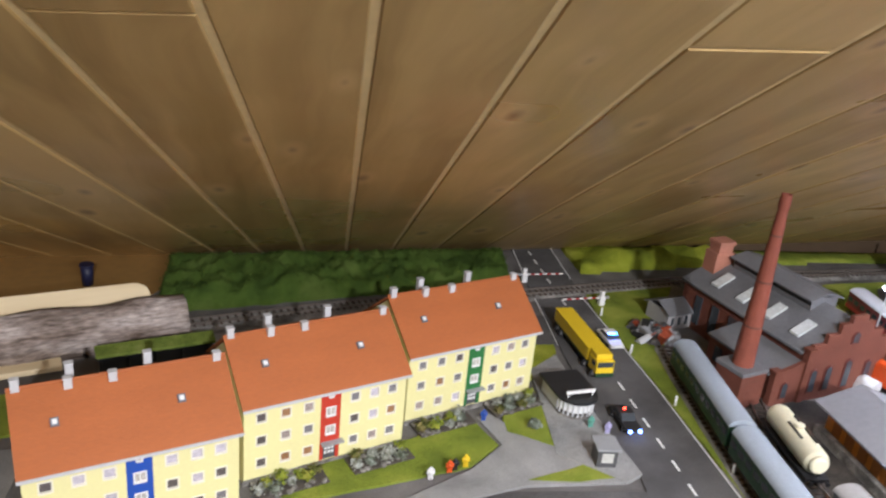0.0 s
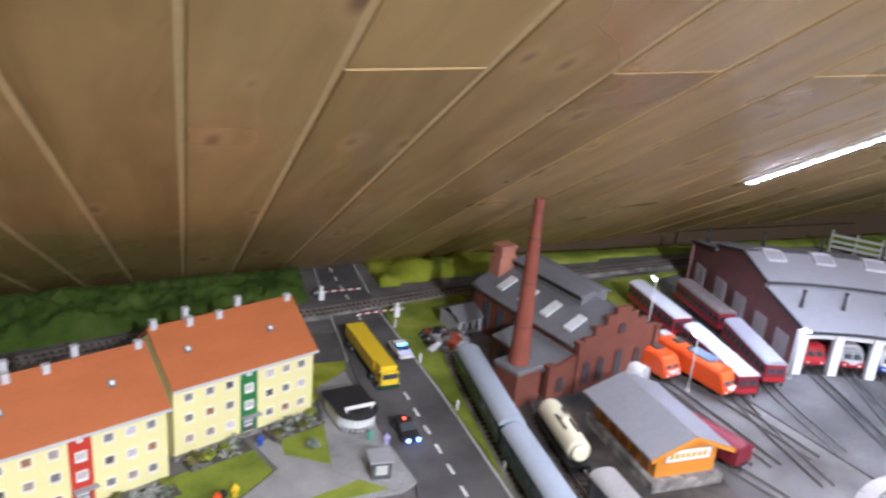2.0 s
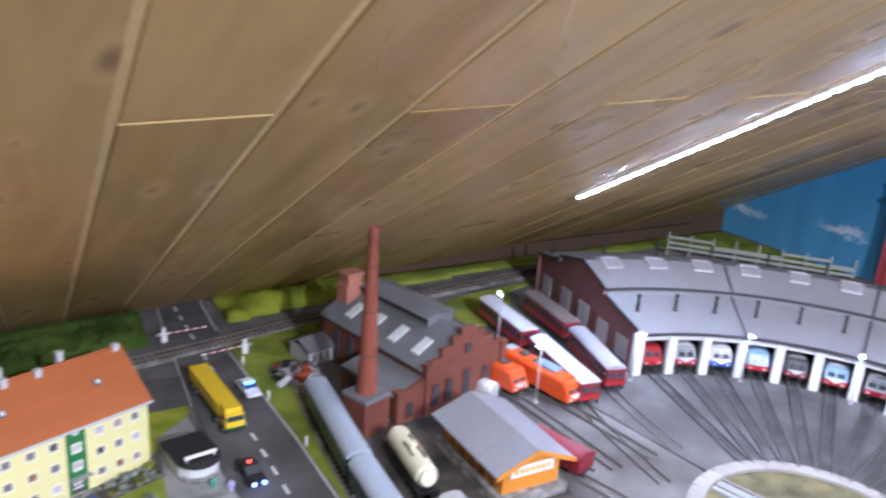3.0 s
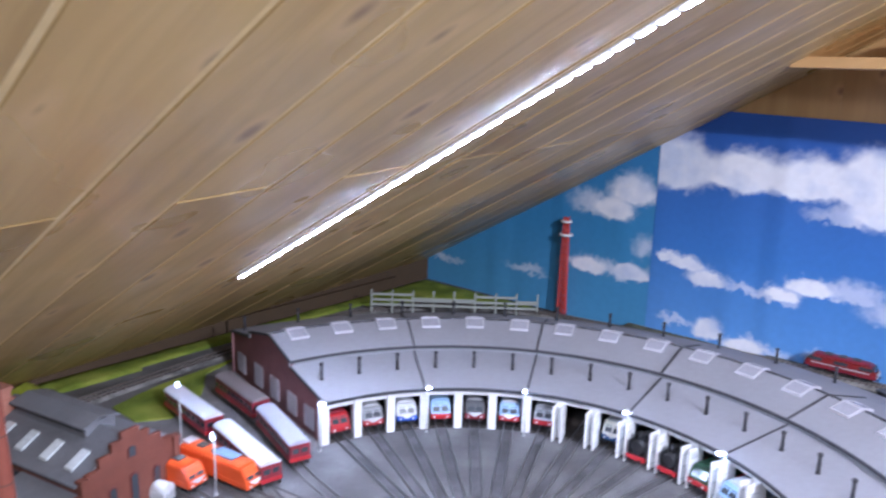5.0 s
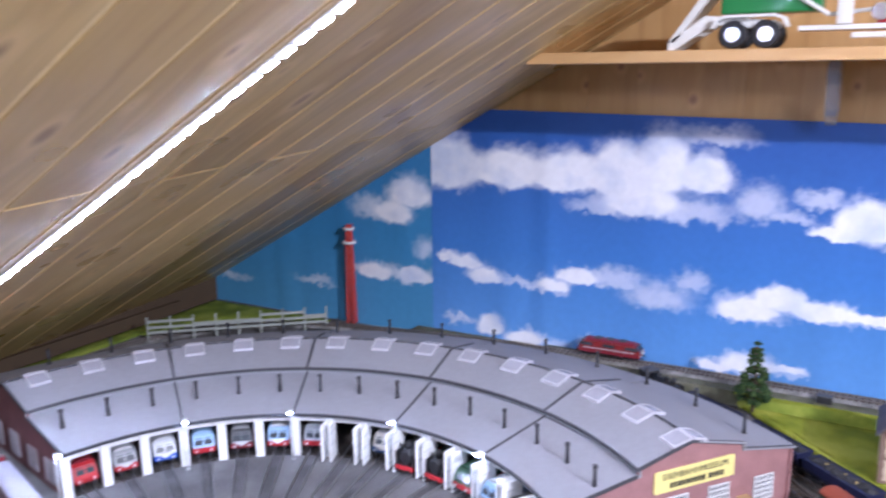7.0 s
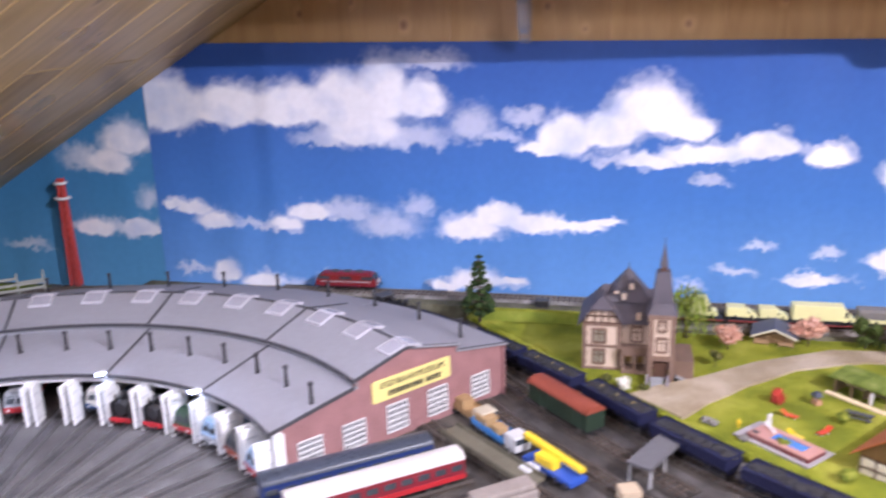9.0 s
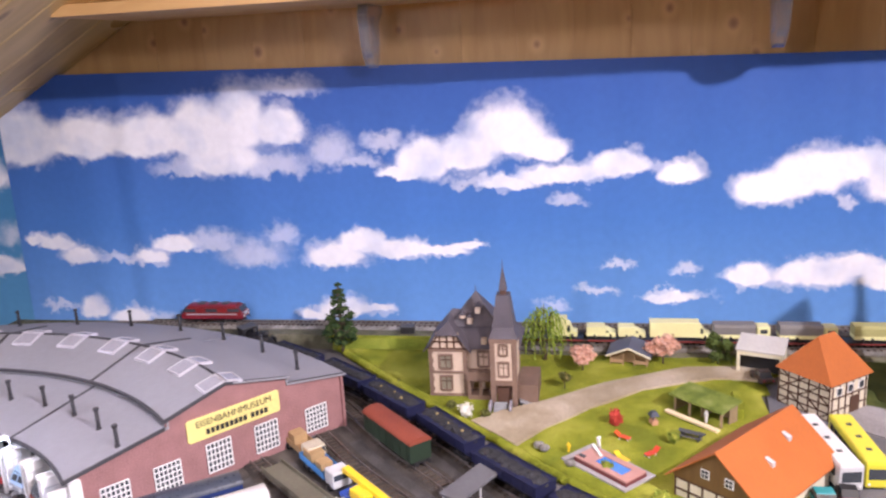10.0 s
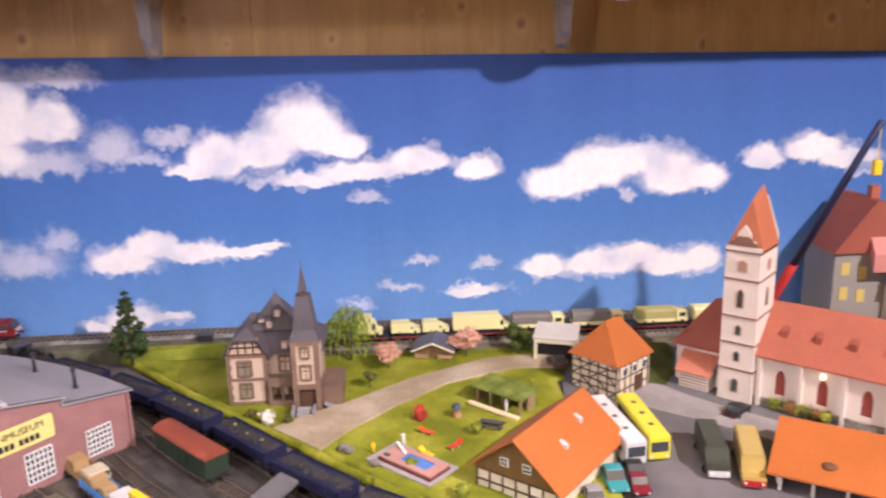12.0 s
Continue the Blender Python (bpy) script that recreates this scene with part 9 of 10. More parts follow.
# ---- car train on the front track ----
def flat_car(y, length):
    x, _, z, a = at_y(FRONTLINE, y)
    t = thing("car_carrier_wagon", x, y, z, a, "black flat wagon with reddish frame carrying lorries", "flat wagon", "car carrier wagons")
    s = Shape()
    s.box(-0.014, 0.014, -length / 2, length / 2, 0.008, 0.0105, 0.0004)
    part("deck", s, black, t)
    s = Shape()
    s.box(-0.0146, -0.014, -length / 2, length / 2, 0.0068, 0.0098)
    s.box(0.014, 0.0146, -length / 2, length / 2, 0.0068, 0.0098)
    part("sole_bar", s, mat("red_oxide", (0.2, 0.035, 0.03), 0.6), t)
    bogies(t, length, 0.0046)
    couplers(t, length, 0.0085)
    return x, z + 0.0105
pale_lemon = mat("pale_lemon", (0.78, 0.76, 0.38), 0.5, vary=0.06)
tarp_grey = mat("tarp_grey", (0.2, 0.19, 0.18), 0.7, vary=0.15)
tarp_olive = mat("tarp_olive", (0.42, 0.4, 0.16), 0.7, vary=0.12)
def box_van(y, L, h, label, cab_right=True):
    x, z = 1.962, 0.0305
    t = thing("delivery_van", x, y, z, 0 if cab_right else 180, label, "van", "pale yellow vehicles on the train")
    s = Shape()
    s.box(-0.013, 0.013, -L / 2 + 0.018, L / 2, 0.005, h, 0.0012)
    part("box", s, pale_lemon, t)
    s = Shape()
    s.prism([(-L / 2, 0.004), (-L / 2, 0.011), (-L / 2 + 0.008, 0.0125), (-L / 2 + 0.013, h * 0.72), (-L / 2 + 0.018, h * 0.75), (-L / 2 + 0.018, 0.004)], -0.012, 0.012, "x")
    cab = part("cab", s, pale_lemon, t)
    s = Shape()
    for sx in (-0.0124, 0.012):
        s.box(sx, sx + 0.0004, -L / 2 + 0.0125, -L / 2 + 0.0168, 0.0125, h * 0.68)
    pieces("window", s, pane, cab)
    wheels(t, [(sx * 0.0105, yy) for sx in (-1, 1) for yy in (-L / 2 + 0.009, L / 2 - 0.014)], 0.0045)
for yc, ln_ in ((-0.51, 0.115), (-0.635, 0.12), (-0.765, 0.125), (-0.9, 0.125), (-1.03, 0.125), (-1.16, 0.125)):
    flat_car(yc, ln_)
box_van(-0.535, 0.045, 0.036, "pale yellow box van standing on the car train")
box_van(-0.598, 0.05, 0.022, "pale yellow delivery van standing on the car train")
box_van(-0.65, 0.046, 0.022, "pale yellow minibus standing on the car train")
box_van(-0.73, 0.1, 0.031, "long pale yellow box lorry standing on the car train")
for yc, tp, lab in ((-0.83, tarp_grey, "pale yellow lorry with grey tarpaulin on the car train"), (-0.935, tarp_grey, "pale yellow lorry with dark grey tarpaulin on the car train"), (-1.05, tarp_olive, "olive covered yellow lorry on the car train"), (-1.15, pale_lemon, "pale yellow covered lorry on the car train")):
    t = thing("covered_lorry", 1.962, yc, 0.0305, 0, lab, "lorry", "pale yellow vehicles on the train")
    s = Shape()
    s.box(-0.0135, 0.0135, -0.022, 0.045, 0.005, 0.0115)
    part("side_board", s, pale_lemon, t)
    s = Shape()
    s.prism([(-0.0135, 0.0115), (0.0135, 0.0115), (0.0135, 0.024), (0.0105, 0.028), (-0.0105, 0.028), (-0.0135, 0.024)], -0.022, 0.045)
    part("tarpaulin", s, tp, t)
    s = Shape()
    s.box(-0.0128, 0.0128, -0.045, -0.024, 0.0045, 0.025, 0.002)
    cab = part("cab", s, pale_lemon, t)
    s = Shape()
    for sx in (-0.0132, 0.0128):
        s.box(sx, sx + 0.0004, -0.04, -0.029, 0.014, 0.021)
    pieces("window", s, pane, cab)
    wheels(t, [(sx * 0.0108, yy) for sx in (-1, 1) for yy in (-0.034, 0.018, 0.032)], 0.0046)

# ---- town ----
def half_timber(parent, w, h, cols, rows, y, seed):
    """Dark beams over a wall of width w and height h, on the side that looks to -y."""
    rg = random.Random(seed)
    bars = [(0, z * h / rows, w, z * h / rows) for z in range(rows + 1)] + [(x * w / cols, 0, x * w / cols, h) for x in range(cols + 1)]
    for r in range(rows):
        for c in range(cols):
            if (r + c) % 2 == 0:
                x0, x1, z0, z1 = c * w / cols, (c + 1) * w / cols, r * h / rows, (r + 1) * h / rows
                bars.append((x0, z0, x1, z1) if rg.random() < 0.5 else (x1, z0, x0, z1))
    for x0, z0, x1, z1 in bars:
        s = Shape()
        d = Vector((x1 - x0, 0, z1 - z0))
        n_ = Vector((-d.z, 0, d.x)).normalized() * 0.001
        s.prism([(x0 - n_.x, z0 - n_.z), (x1 - n_.x, z1 - n_.z), (x1 + n_.x, z1 + n_.z), (x0 + n_.x, z0 + n_.z)], y - 0.0012, y - 0.0002)
        part("beam", s, timber, parent, "dark timber beam")
roof_bright = mat("bright_orange_tile", (0.46, 0.135, 0.032), 0.6, vary=0.12, scale=60, bump=0.2)
plaster = mat("cream_plaster", (0.68, 0.62, 0.48), 0.8, vary=0.1)
fx, w = rot_thing("timbered_house", (1.775, -0.852), (1.711, -0.904), 0.0045, "half-timbered house with orange hipped roof", "house")
D2, HH = 0.082, 0.056
s = Shape()
s.box(0, w, 0, 0.003, 0, HH)
s.box(0, w, D2 - 0.003, D2, 0, HH)
s.box(0, 0.003, 0.003, D2 - 0.003, 0, HH)
s.box(w - 0.003, w, 0.003, D2 - 0.003, 0, HH)
pieces("wall", s, plaster, fx)
half_timber(fx, w, HH, 5, 5, 0.0, 3)
for k in range(6):
    yy = 0.004 + (D2 - 0.01) * k / 5
    s = Shape()
    s.box(w, w + 0.0012, yy, yy + 0.002, 0, HH)
    part("beam", s, timber, fx, "dark timber beam")
for z in (0.012, 0.03, 0.05):
    s = Shape()
    s.box(w, w + 0.0011, 0.002, D2 - 0.002, z, z + 0.002)
    part("beam", s, timber, fx, "dark timber beam")
for yy in (0.012, 0.036, 0.06):
    s = Shape()
    s.box(w, w + 0.0016, yy, yy + 0.012, 0.034, 0.047)
    wn = part("window", s, white, fx)
    s = Shape()
    s.box(w + 0.0016, w + 0.002, yy + 0.0015, yy + 0.0105, 0.0355, 0.0455)
    part("pane", s, pane, wn)
s = Shape()
s.box(w, w + 0.0014, 0.044, 0.064, 0.0, 0.026)
part("gate", s, timber, fx, "dark wooden gate")
s = Shape()
ov = 0.005
b4 = [(-ov, -ov, HH - 0.002), (w + ov, -ov, HH - 0.002), (w + ov, D2 + ov, HH - 0.002), (-ov, D2 + ov, HH - 0.002)]
ra, rb = (w / 2, D2 * 0.3, 0.108), (w / 2, D2 * 0.72, 0.108)
V4, RA, RB = [s.bm.verts.new(q) for q in b4], s.bm.verts.new(ra), s.bm.verts.new(rb)
s.bm.faces.new((V4[0], V4[1], RA)), s.bm.faces.new((V4[1], V4[2], RB, RA)), s.bm.faces.new((V4[2], V4[3], RB)), s.bm.faces.new((V4[3], V4[0], RA, RB)), s.bm.faces.new(V4[::-1])
part("roof", s, roof_bright, fx, "orange tiled hipped roof")
s = Shape()
s.at(w * 0.38, 0.02, 0.07, 0.008, 0.01, 0.014)
part("dormer", s, light_grey, fx, "small grey dormer")

# barn with orange roof
bn = thing("barn", 1.462, -0.718, 0.003, -40, "half-timbered barn with brown boarded gable and orange roof", "barn")
BL, BH, BR, BE = 0.168, 0.064, 0.083, 0.031
s = Shape()
for xx in (0.004, BL - 0.007):
    s.prism([(-BH + 0.008, 0), (BH - 0.008, 0), (BH - 0.008, BE + 0.005), (0, BR - 0.004), (-BH + 0.008, BE + 0.005)], xx, xx + 0.003, "x")
s.box(0.007, BL - 0.007, BH - 0.011, BH - 0.008, 0, BE + 0.004)
s.box(0.007, BL - 0.007, -BH + 0.008, -BH + 0.011, 0, BE + 0.004)
part("wall", s, plaster, bn)
s = Shape()
s.prism([(-BH + 0.008, BE), (BH - 0.008, BE), (BH - 0.008, BE + 0.005), (0, BR - 0.004), (-BH + 0.008, BE + 0.005)], 0.002, 0.0038, "x")
part("gable_boarding", s, mat("brown_boarding", (0.16, 0.09, 0.025), 0.75, vary=0.2, scale=120, stretch=(1, 6, 1)), bn, "brown boarded gable")
for k in range(7):
    s = Shape()
    yy = -BH + 0.009 + (2 * BH - 0.02) * k / 6
    s.box(0.0028, 0.0039, yy, yy + 0.0022, 0, BE)
    part("beam", s, timber, bn, "dark timber beam")
for z in (0.0, 0.014, 0.028):
    s = Shape()
    s.box(0.0028, 0.00395, -BH + 0.009, BH - 0.009, z, z + 0.0022)
    part("beam", s, timber, bn, "dark timber beam")
for yy in (-0.016, 0.014):
    s = Shape()
    s.box(0.0008, 0.002, yy - 0.0055, yy + 0.0055, 0.043, 0.054)
    wn = part("window", s, white, bn, "small white gable window")
    s = Shape()
    for a_ in (-0.0028, 0.0018):
        for b_ in (0.0445, 0.0495):
            s.box(0.0003, 0.0008, yy + a_ - 0.0012, yy + a_ + 0.0022, b_, b_ + 0.0035)
    part("pane", s, pane, wn)
for sgn in (-1, 1):
    s = Shape()
    s.slab([(-0.004, sgn * BH, BE), (BL, sgn * BH, BE), (BL, 0, BR), (-0.004, 0, BR)], 0.0022)
    part("roof", s, roof_bright, bn, "orange tiled roof slope")
for xx, yy in ((0.06, -0.03), (0.115, -0.02)):
    s = Shape()
    zz_ = BR - (BR - BE) * abs(yy) / BH
    s.prism([(yy - 0.006, zz_ - 0.005), (yy + 0.004, zz_ + 0.0045), (yy - 0.006, zz_ + 0.001)], xx - 0.003, xx + 0.003, "x")
    part("dormer", s, light_grey, bn, "small pale roof vent")

# church
ch, w = rot_thing("church", (1.713, -1.052), (1.553, -1.222), 0.0045, "white church with stepped tower and red tiled roofs", "church")
NH = 0.078
red_tile = mat("red_tile", (0.42, 0.13, 0.085), 0.65, vary=0.14, scale=60, bump=0.2)
dull_tile = mat("dull_red_tile", (0.33, 0.095, 0.065), 0.65, vary=0.16, scale=60, bump=0.2)
church_white = mat("church_plaster", (0.74, 0.68, 0.62), 0.75, vary=0.07)
TW = 0.052
L2 = 0.32
s = Shape()
niches = [(TW + 0.028 + 0.056 * i, TW + 0.042 + 0.056 * i, 0.02, 0.058) for i in range(5)]
s.holed(L2, NH, 0.004, [q for q in niches], 0.012)
s.box(TW, L2, 0.128, 0.132, 0, NH)
s.prism([(0.012, 0), (0.132, 0), (0.132, NH), (0.072, 0.135), (0.012, NH)], L2 - 0.004, L2, "x")
s.prism([(0.012, 0), (0.132, 0), (0.132, NH), (0.072, 0.135), (0.012, NH)], 0.01, 0.014, "x")
part("nave_wall", s, church_white, ch)
win_red = mat("window_red", (0.28, 0.06, 0.045), 0.5)
for i, (x0, x1, z0, z1) in enumerate(niches):
    s = Shape()
    mid = (x0 + x1) / 2
    s.prism([(x0, z0), (x1, z0), (x1, z1 - 0.012), (mid + 0.004, z1 - 0.003), (mid, z1), (mid - 0.004, z1 - 0.003), (x0, z1 - 0.012)], 0.0135, 0.0148)
    part("arched_window", s, win_red, ch, "dark red arched window")
    s = Shape()
    for sg in (-1, 1):
        e_ = x0 if sg < 0 else x1
        s.prism([(e_, z1 - 0.012), (mid + sg * 0.004, z1 - 0.003), (mid, z1), (e_, z1)], 0.0122, 0.0158)
    part("arch_spandrel", s, church_white, ch)
    s = Shape()
    s.box(x0 - 0.023, x0 - 0.018, 0.005, 0.012, 0, 0.07)
    s.box(x0 - 0.0225, x0 - 0.0185, 0.0055, 0.012, 0.07, 0.073)
    part("buttress", s, church_white, ch)
s = Shape()
s.box(TW, L2, 0.0085, 0.012, 0.0, 0.012)
part("plinth", s, stone, ch)
s = Shape()
s.slab([(TW - 0.004, 0.004, NH - 0.002), (L2 + 0.004, 0.004, NH - 0.002), (L2 + 0.004, 0.072, 0.14), (TW - 0.004, 0.072, 0.14)], 0.0025)
part("nave_roof", s, red_tile, ch, "red tiled nave roof")
s = Shape()
s.slab([(0.006, 0.14, NH - 0.002), (L2 + 0.004, 0.14, NH - 0.002), (L2 + 0.004, 0.072, 0.14), (0.006, 0.072, 0.14)], 0.0025)
part("nave_roof", s, red_tile, ch, "red tiled nave roof")
for i in range(5):
    s = Shape()
    xx = TW + 0.03 + 0.045 * i
    s.prism([(0.03, 0.1005), (0.044, 0.1145), (0.03, 0.1105)], xx - 0.004, xx + 0.004, "x")
    part("roof_vent", s, dull_tile, ch, "small eyebrow roof vent")
# tower
TX, TD = 0.003, 0.068
s = Shape()
tiers = [(0.0, 0.05), (0.05, 0.09), (0.09, 0.13), (0.13, 0.185), (0.185, 0.225)]
s.box(TX, TW, 0, TD, 0, 0.225)
tw_ = part("tower", s, church_white, ch)
s = Shape()
for z0, z1 in tiers:
    s.box(TX - 0.0012, TW + 0.0012, -0.0012, TD + 0.0012, z1 - 0.0022, z1)
pieces("tower_cornice", s, mat("brown_cornice", (0.24, 0.13, 0.1), 0.7), tw_, "brown tower cornice")
TM = (TX + TW) / 2
for z, h_, w_ in ((0.015, 0.02, 0.0085), (0.062, 0.015, 0.0075), (0.102, 0.015, 0.0075), (0.143, 0.027, 0.0085), (0.196, 0.016, 0.012)):
    for face in (0, 1):
        c_ = TD / 2 if face else TM
        if face and z < 0.14:
            continue
        for k_, grow in ((0, 0.0018), (1, 0.0)):
            s = Shape()
            q_ = w_ / 2 + grow
            out = [(c_ - q_, z - grow), (c_ + q_, z - grow), (c_ + q_, z + h_ * 0.8), (c_, z + h_ + grow), (c_ - q_, z + h_ * 0.8)]
            if face == 0:
                s.prism(out, -0.0006 - 0.0005 * k_, -0.0001)
            else:
                s.prism(out, TW + 0.0001, TW + 0.0006 + 0.0005 * k_, "x")
            if k_ == 0:
                hood = part("window_surround", s, mat("stone_surround", (0.6, 0.5, 0.42), 0.75), tw_)
            else:
                part("tower_window", s, pane if z < 0.19 else mat("clock_brown", (0.4, 0.24, 0.17), 0.7), tw_)
s = Shape()
step = [(0, 0.2255), (1, 0.2255), (1, 0.231), (0.82, 0.231), (0.82, 0.24), (0.68, 0.24), (0.68, 0.251), (0.5, 0.262), (0.32, 0.251), (0.32, 0.24), (0.18, 0.24), (0.18, 0.231), (0, 0.231)]
s.prism([(TX + (TW - TX) * u, v) for u, v in step], -0.001, 0.0035)
part("tower_gable", s, church_white, tw_, "white stepped tower gable")
s = Shape()
s.prism([(TX, 0.2255), (TW, 0.2255), (TW, 0.24), (TM + 0.006, 0.295), (TM - 0.006, 0.295), (TX, 0.24)], TD - 0.003, TD)
part("tower_gable", s, church_white, tw_, "tall white rear tower gable")
s = Shape()
s.prism([(TX + 0.004, 0.2345), (TM - 0.007, 0.2465), (TM + 0.007, 0.2465), (TW - 0.004, 0.2345), (TW - 0.004, 0.2325), (TX + 0.004, 0.2325)], -0.0018, -0.0011)
part("gable_moulding", s, mat("brown_cornice", (0.24, 0.13, 0.1)), tw_, "brown gable moulding")
s = Shape()
V4 = [s.bm.verts.new(p) for p in ((TX - 0.002, 0.004, 0.228), (TW + 0.002, 0.004, 0.228), (TW + 0.002, TD - 0.0035, 0.228), (TX - 0.002, TD - 0.0035, 0.228))]
RA, RB = s.bm.verts.new((TM, 0.022, 0.295)), s.bm.verts.new((TM, TD - 0.0035, 0.311))
s.bm.faces.new((V4[0], V4[1], RA)), s.bm.faces.new((V4[1], V4[2], RB, RA)), s.bm.faces.new((V4[2], V4[3], RB)), s.bm.faces.new((V4[3], V4[0], RA, RB)), s.bm.faces.new(V4[::-1])
part("tower_roof", s, mat("tower_tile", (0.46, 0.15, 0.075), 0.65, vary=0.16), tw_, "orange-red saddle roof of the tower")
# choir beside the tower
s = Shape()
s.box(-0.075, 0.01, 0.03, 0.034, 0, 0.06)
s.box(-0.075, -0.071, 0.034, 0.12, 0, 0.06)
s.box(-0.075, 0.01, 0.116, 0.12, 0, 0.06)
part("choir_wall", s, church_white, ch)
s = Shape()
q = [(-0.082, 0.022, 0.058), (0.006, 0.022, 0.058), (0.006, 0.126, 0.058), (-0.082, 0.126, 0.058)]
V4, RA, RB = [s.bm.verts.new(p) for p in q], s.bm.verts.new((-0.035, 0.074, 0.125)), s.bm.verts.new((0.006, 0.074, 0.135))
s.bm.faces.new((V4[0], V4[1], RB, RA)), s.bm.faces.new((V4[1], V4[2], RB)), s.bm.faces.new((V4[2], V4[3], RA, RB)), s.bm.faces.new((V4[3], V4[0], RA)), s.bm.faces.new(V4[::-1])
part("choir_roof", s, dull_tile, ch, "dull red hipped choir roof")
s = Shape()
s.box(-0.058, -0.012, 0.004, 0.03, 0, 0.028)
part("sacristy_wall", s, church_white, ch)
s = Shape()
s.slab([(-0.063, -0.002, 0.027), (-0.008, -0.002, 0.027), (-0.008, 0.032, 0.052), (-0.063, 0.032, 0.052)], 0.002)
part("sacristy_roof", s, mat("salmon_tile", (0.55, 0.2, 0.13), 0.65), ch, "salmon red lean-to roof")
s = Shape()
for k in range(5):
    s.box(-0.056, -0.014, 0.0032, 0.0042, 0.003 + 0.005 * k, 0.0045 + 0.005 * k)
part("louvre", s, mat("louvre_brown", (0.4, 0.3, 0.22), 0.7), ch, "brown louvres")
s = Shape()
s.blob((0, 0, 0), 0.0032, 1, 0.02)
solid("wall_lantern", s, mat("warm_bulb", (1.0, 0.8, 0.5), 0.3, glow=6.0), "lit warm lantern on the church wall", "lantern", ch.matrix_basis @ Matrix.Translation((TW + 0.028 + 0.056 + 0.007, 0.008, 0.064)), smooth=True)
ol = thing("churchyard_hedge", 1.66, -1.118, 0.0045, -134, "row of brown and yellow autumn bushes along the church wall", "hedge")
for i in range(7):
    s = Shape()
    rgx = random.Random(i)
    s.blob((0.0 + 0.011 * i, 0.0, 0.008), 0.008, i, 0.5, 1.0, 1)
    s.leaves((0.011 * i, 0.0, 0.009), 0.011, 70, 0.0024, rgx)
    part("bush", s, (lime, olive, mat("rusty_leaves", (0.25, 0.12, 0.04), 0.9, vary=0.3))[i % 3], ol)

# house behind the church
hb = thing("town_house", 1.9, -1.322, 0.0045, -90, "tall town house with grey and white walls and dusty red roofs", "house")
s = Shape()
s.box(0, 0.09, 0.0, 0.1, 0, 0.165)
part("wall", s, mat("grey_render", (0.3, 0.29, 0.27), 0.8), hb)
s = Shape()
s.box(0.091, 0.26, -0.02, 0.1, 0, 0.1)
part("white_wing", s, church_white, hb, "white plaster wing")
for xx, zz_ in ((0.012, 0.118), (0.042, 0.11), (0.012, 0.075), (0.042, 0.07)):
    s = Shape()
    s.box(xx, xx + 0.014, -0.0014, -0.0002, zz_, zz_ + 0.022)
    part("window", s, mat("yellow_window", (0.62, 0.5, 0.16), 0.5), hb, "yellow lit window")
s = Shape()
s.prism([(-0.008, 0.158), (0.1, 0.158), (0.072, 0.245), (0.058, 0.245)], -0.008, 0.1)
part("roof", s, dull_tile, hb, "dull red steep roof")
s = Shape()
s.slab([(0.085, -0.028, 0.095), (0.27, -0.028, 0.095), (0.27, 0.04, 0.225), (0.085, 0.04, 0.225)], 0.003)
part("wing_roof", s, mat("dusty_pink_tile", (0.6, 0.25, 0.23), 0.7, vary=0.1), hb, "dusty pink tiled roof")
s = Shape()
s.slab([(0.05, -0.03, 0.16), (0.092, -0.03, 0.16), (0.085, 0.01, 0.205), (0.057, 0.01, 0.205)], 0.03)
part("dormer", s, mat("dusty_pink_tile", (0.52, 0.22, 0.19)), hb, "pink tiled dormer")
s = Shape()
s.at(0.072, 0.03, 0.235, 0.014, 0.014, 0.03)
part("chimney", s, red_tile, hb)
# lattice crane
cr = thing("lattice_crane", 1.857, -1.16, 0.0045, 0, "mobile crane with dark blue boom and red boom foot", "crane")
s = Shape()
s.box(-0.018, 0.018, -0.05, 0.03, 0.006, 0.03, 0.002)
part("chassis", s, red_paint, cr)
d0, d1, d2 = Vector((0, 0, 0.026)), Vector((-0.083, -0.026, 0.18)), Vector((-0.202, -0.065, 0.403))
s = Shape()
s.tube(d0, d1, 0.008, 0.0072, 8)
part("boom_foot", s, mat("crane_red", (0.5, 0.04, 0.04), 0.45), cr, "red boom foot")
s = Shape()
s.tube(d1, d2, 0.0062, 0.0048, 8)
part("boom", s, mat("crane_blue", (0.02, 0.03, 0.09), 0.45), cr, "dark blue boom")
s = Shape()
s.tube(d2, d2 - Vector((0, 0, 0.05)), 0.0007, n=5)
s.at(d2.x, d2.y, 0.333, 0.01, 0.01, 0.02, 0.002)
part("hook_block", s, yellow_paint, cr, "yellow hook block")
wheels(cr, [(sx * 0.0145, yy) for sx in (-1, 1) for yy in (-0.038, -0.02, 0.005, 0.02)], 0.0065)

# market hall with orange roof at the edge of the square
mh, w = rot_thing("market_hall", (1.458, -1.022), (1.395, -1.12), 0.0045, "low hall with orange roof and white posts on the square", "hall")
w = 0.26
s = Shape()
for k in range(8):
    s.at(0.006 + (w - 0.012) * k / 7, 0.006, 0, 0.004, 0.004, 0.026)
s.box(0, w, 0.075, 0.079, 0, 0.026)
s.box(0, 0.003, 0.02, 0.075, 0, 0.026)
part("wall", s, white, mh)
s = Shape()
s.slab([(-0.008, -0.006, 0.025), (w, -0.006, 0.025), (w, 0.082, 0.058), (-0.008, 0.082, 0.058)], 0.0025)
s.slab([(-0.008, 0.14, 0.025), (w, 0.14, 0.025), (w, 0.082, 0.058), (-0.008, 0.082, 0.058)], 0.0025)
part("roof", s, roof_bright, mh, "orange tiled roof")
s = Shape()
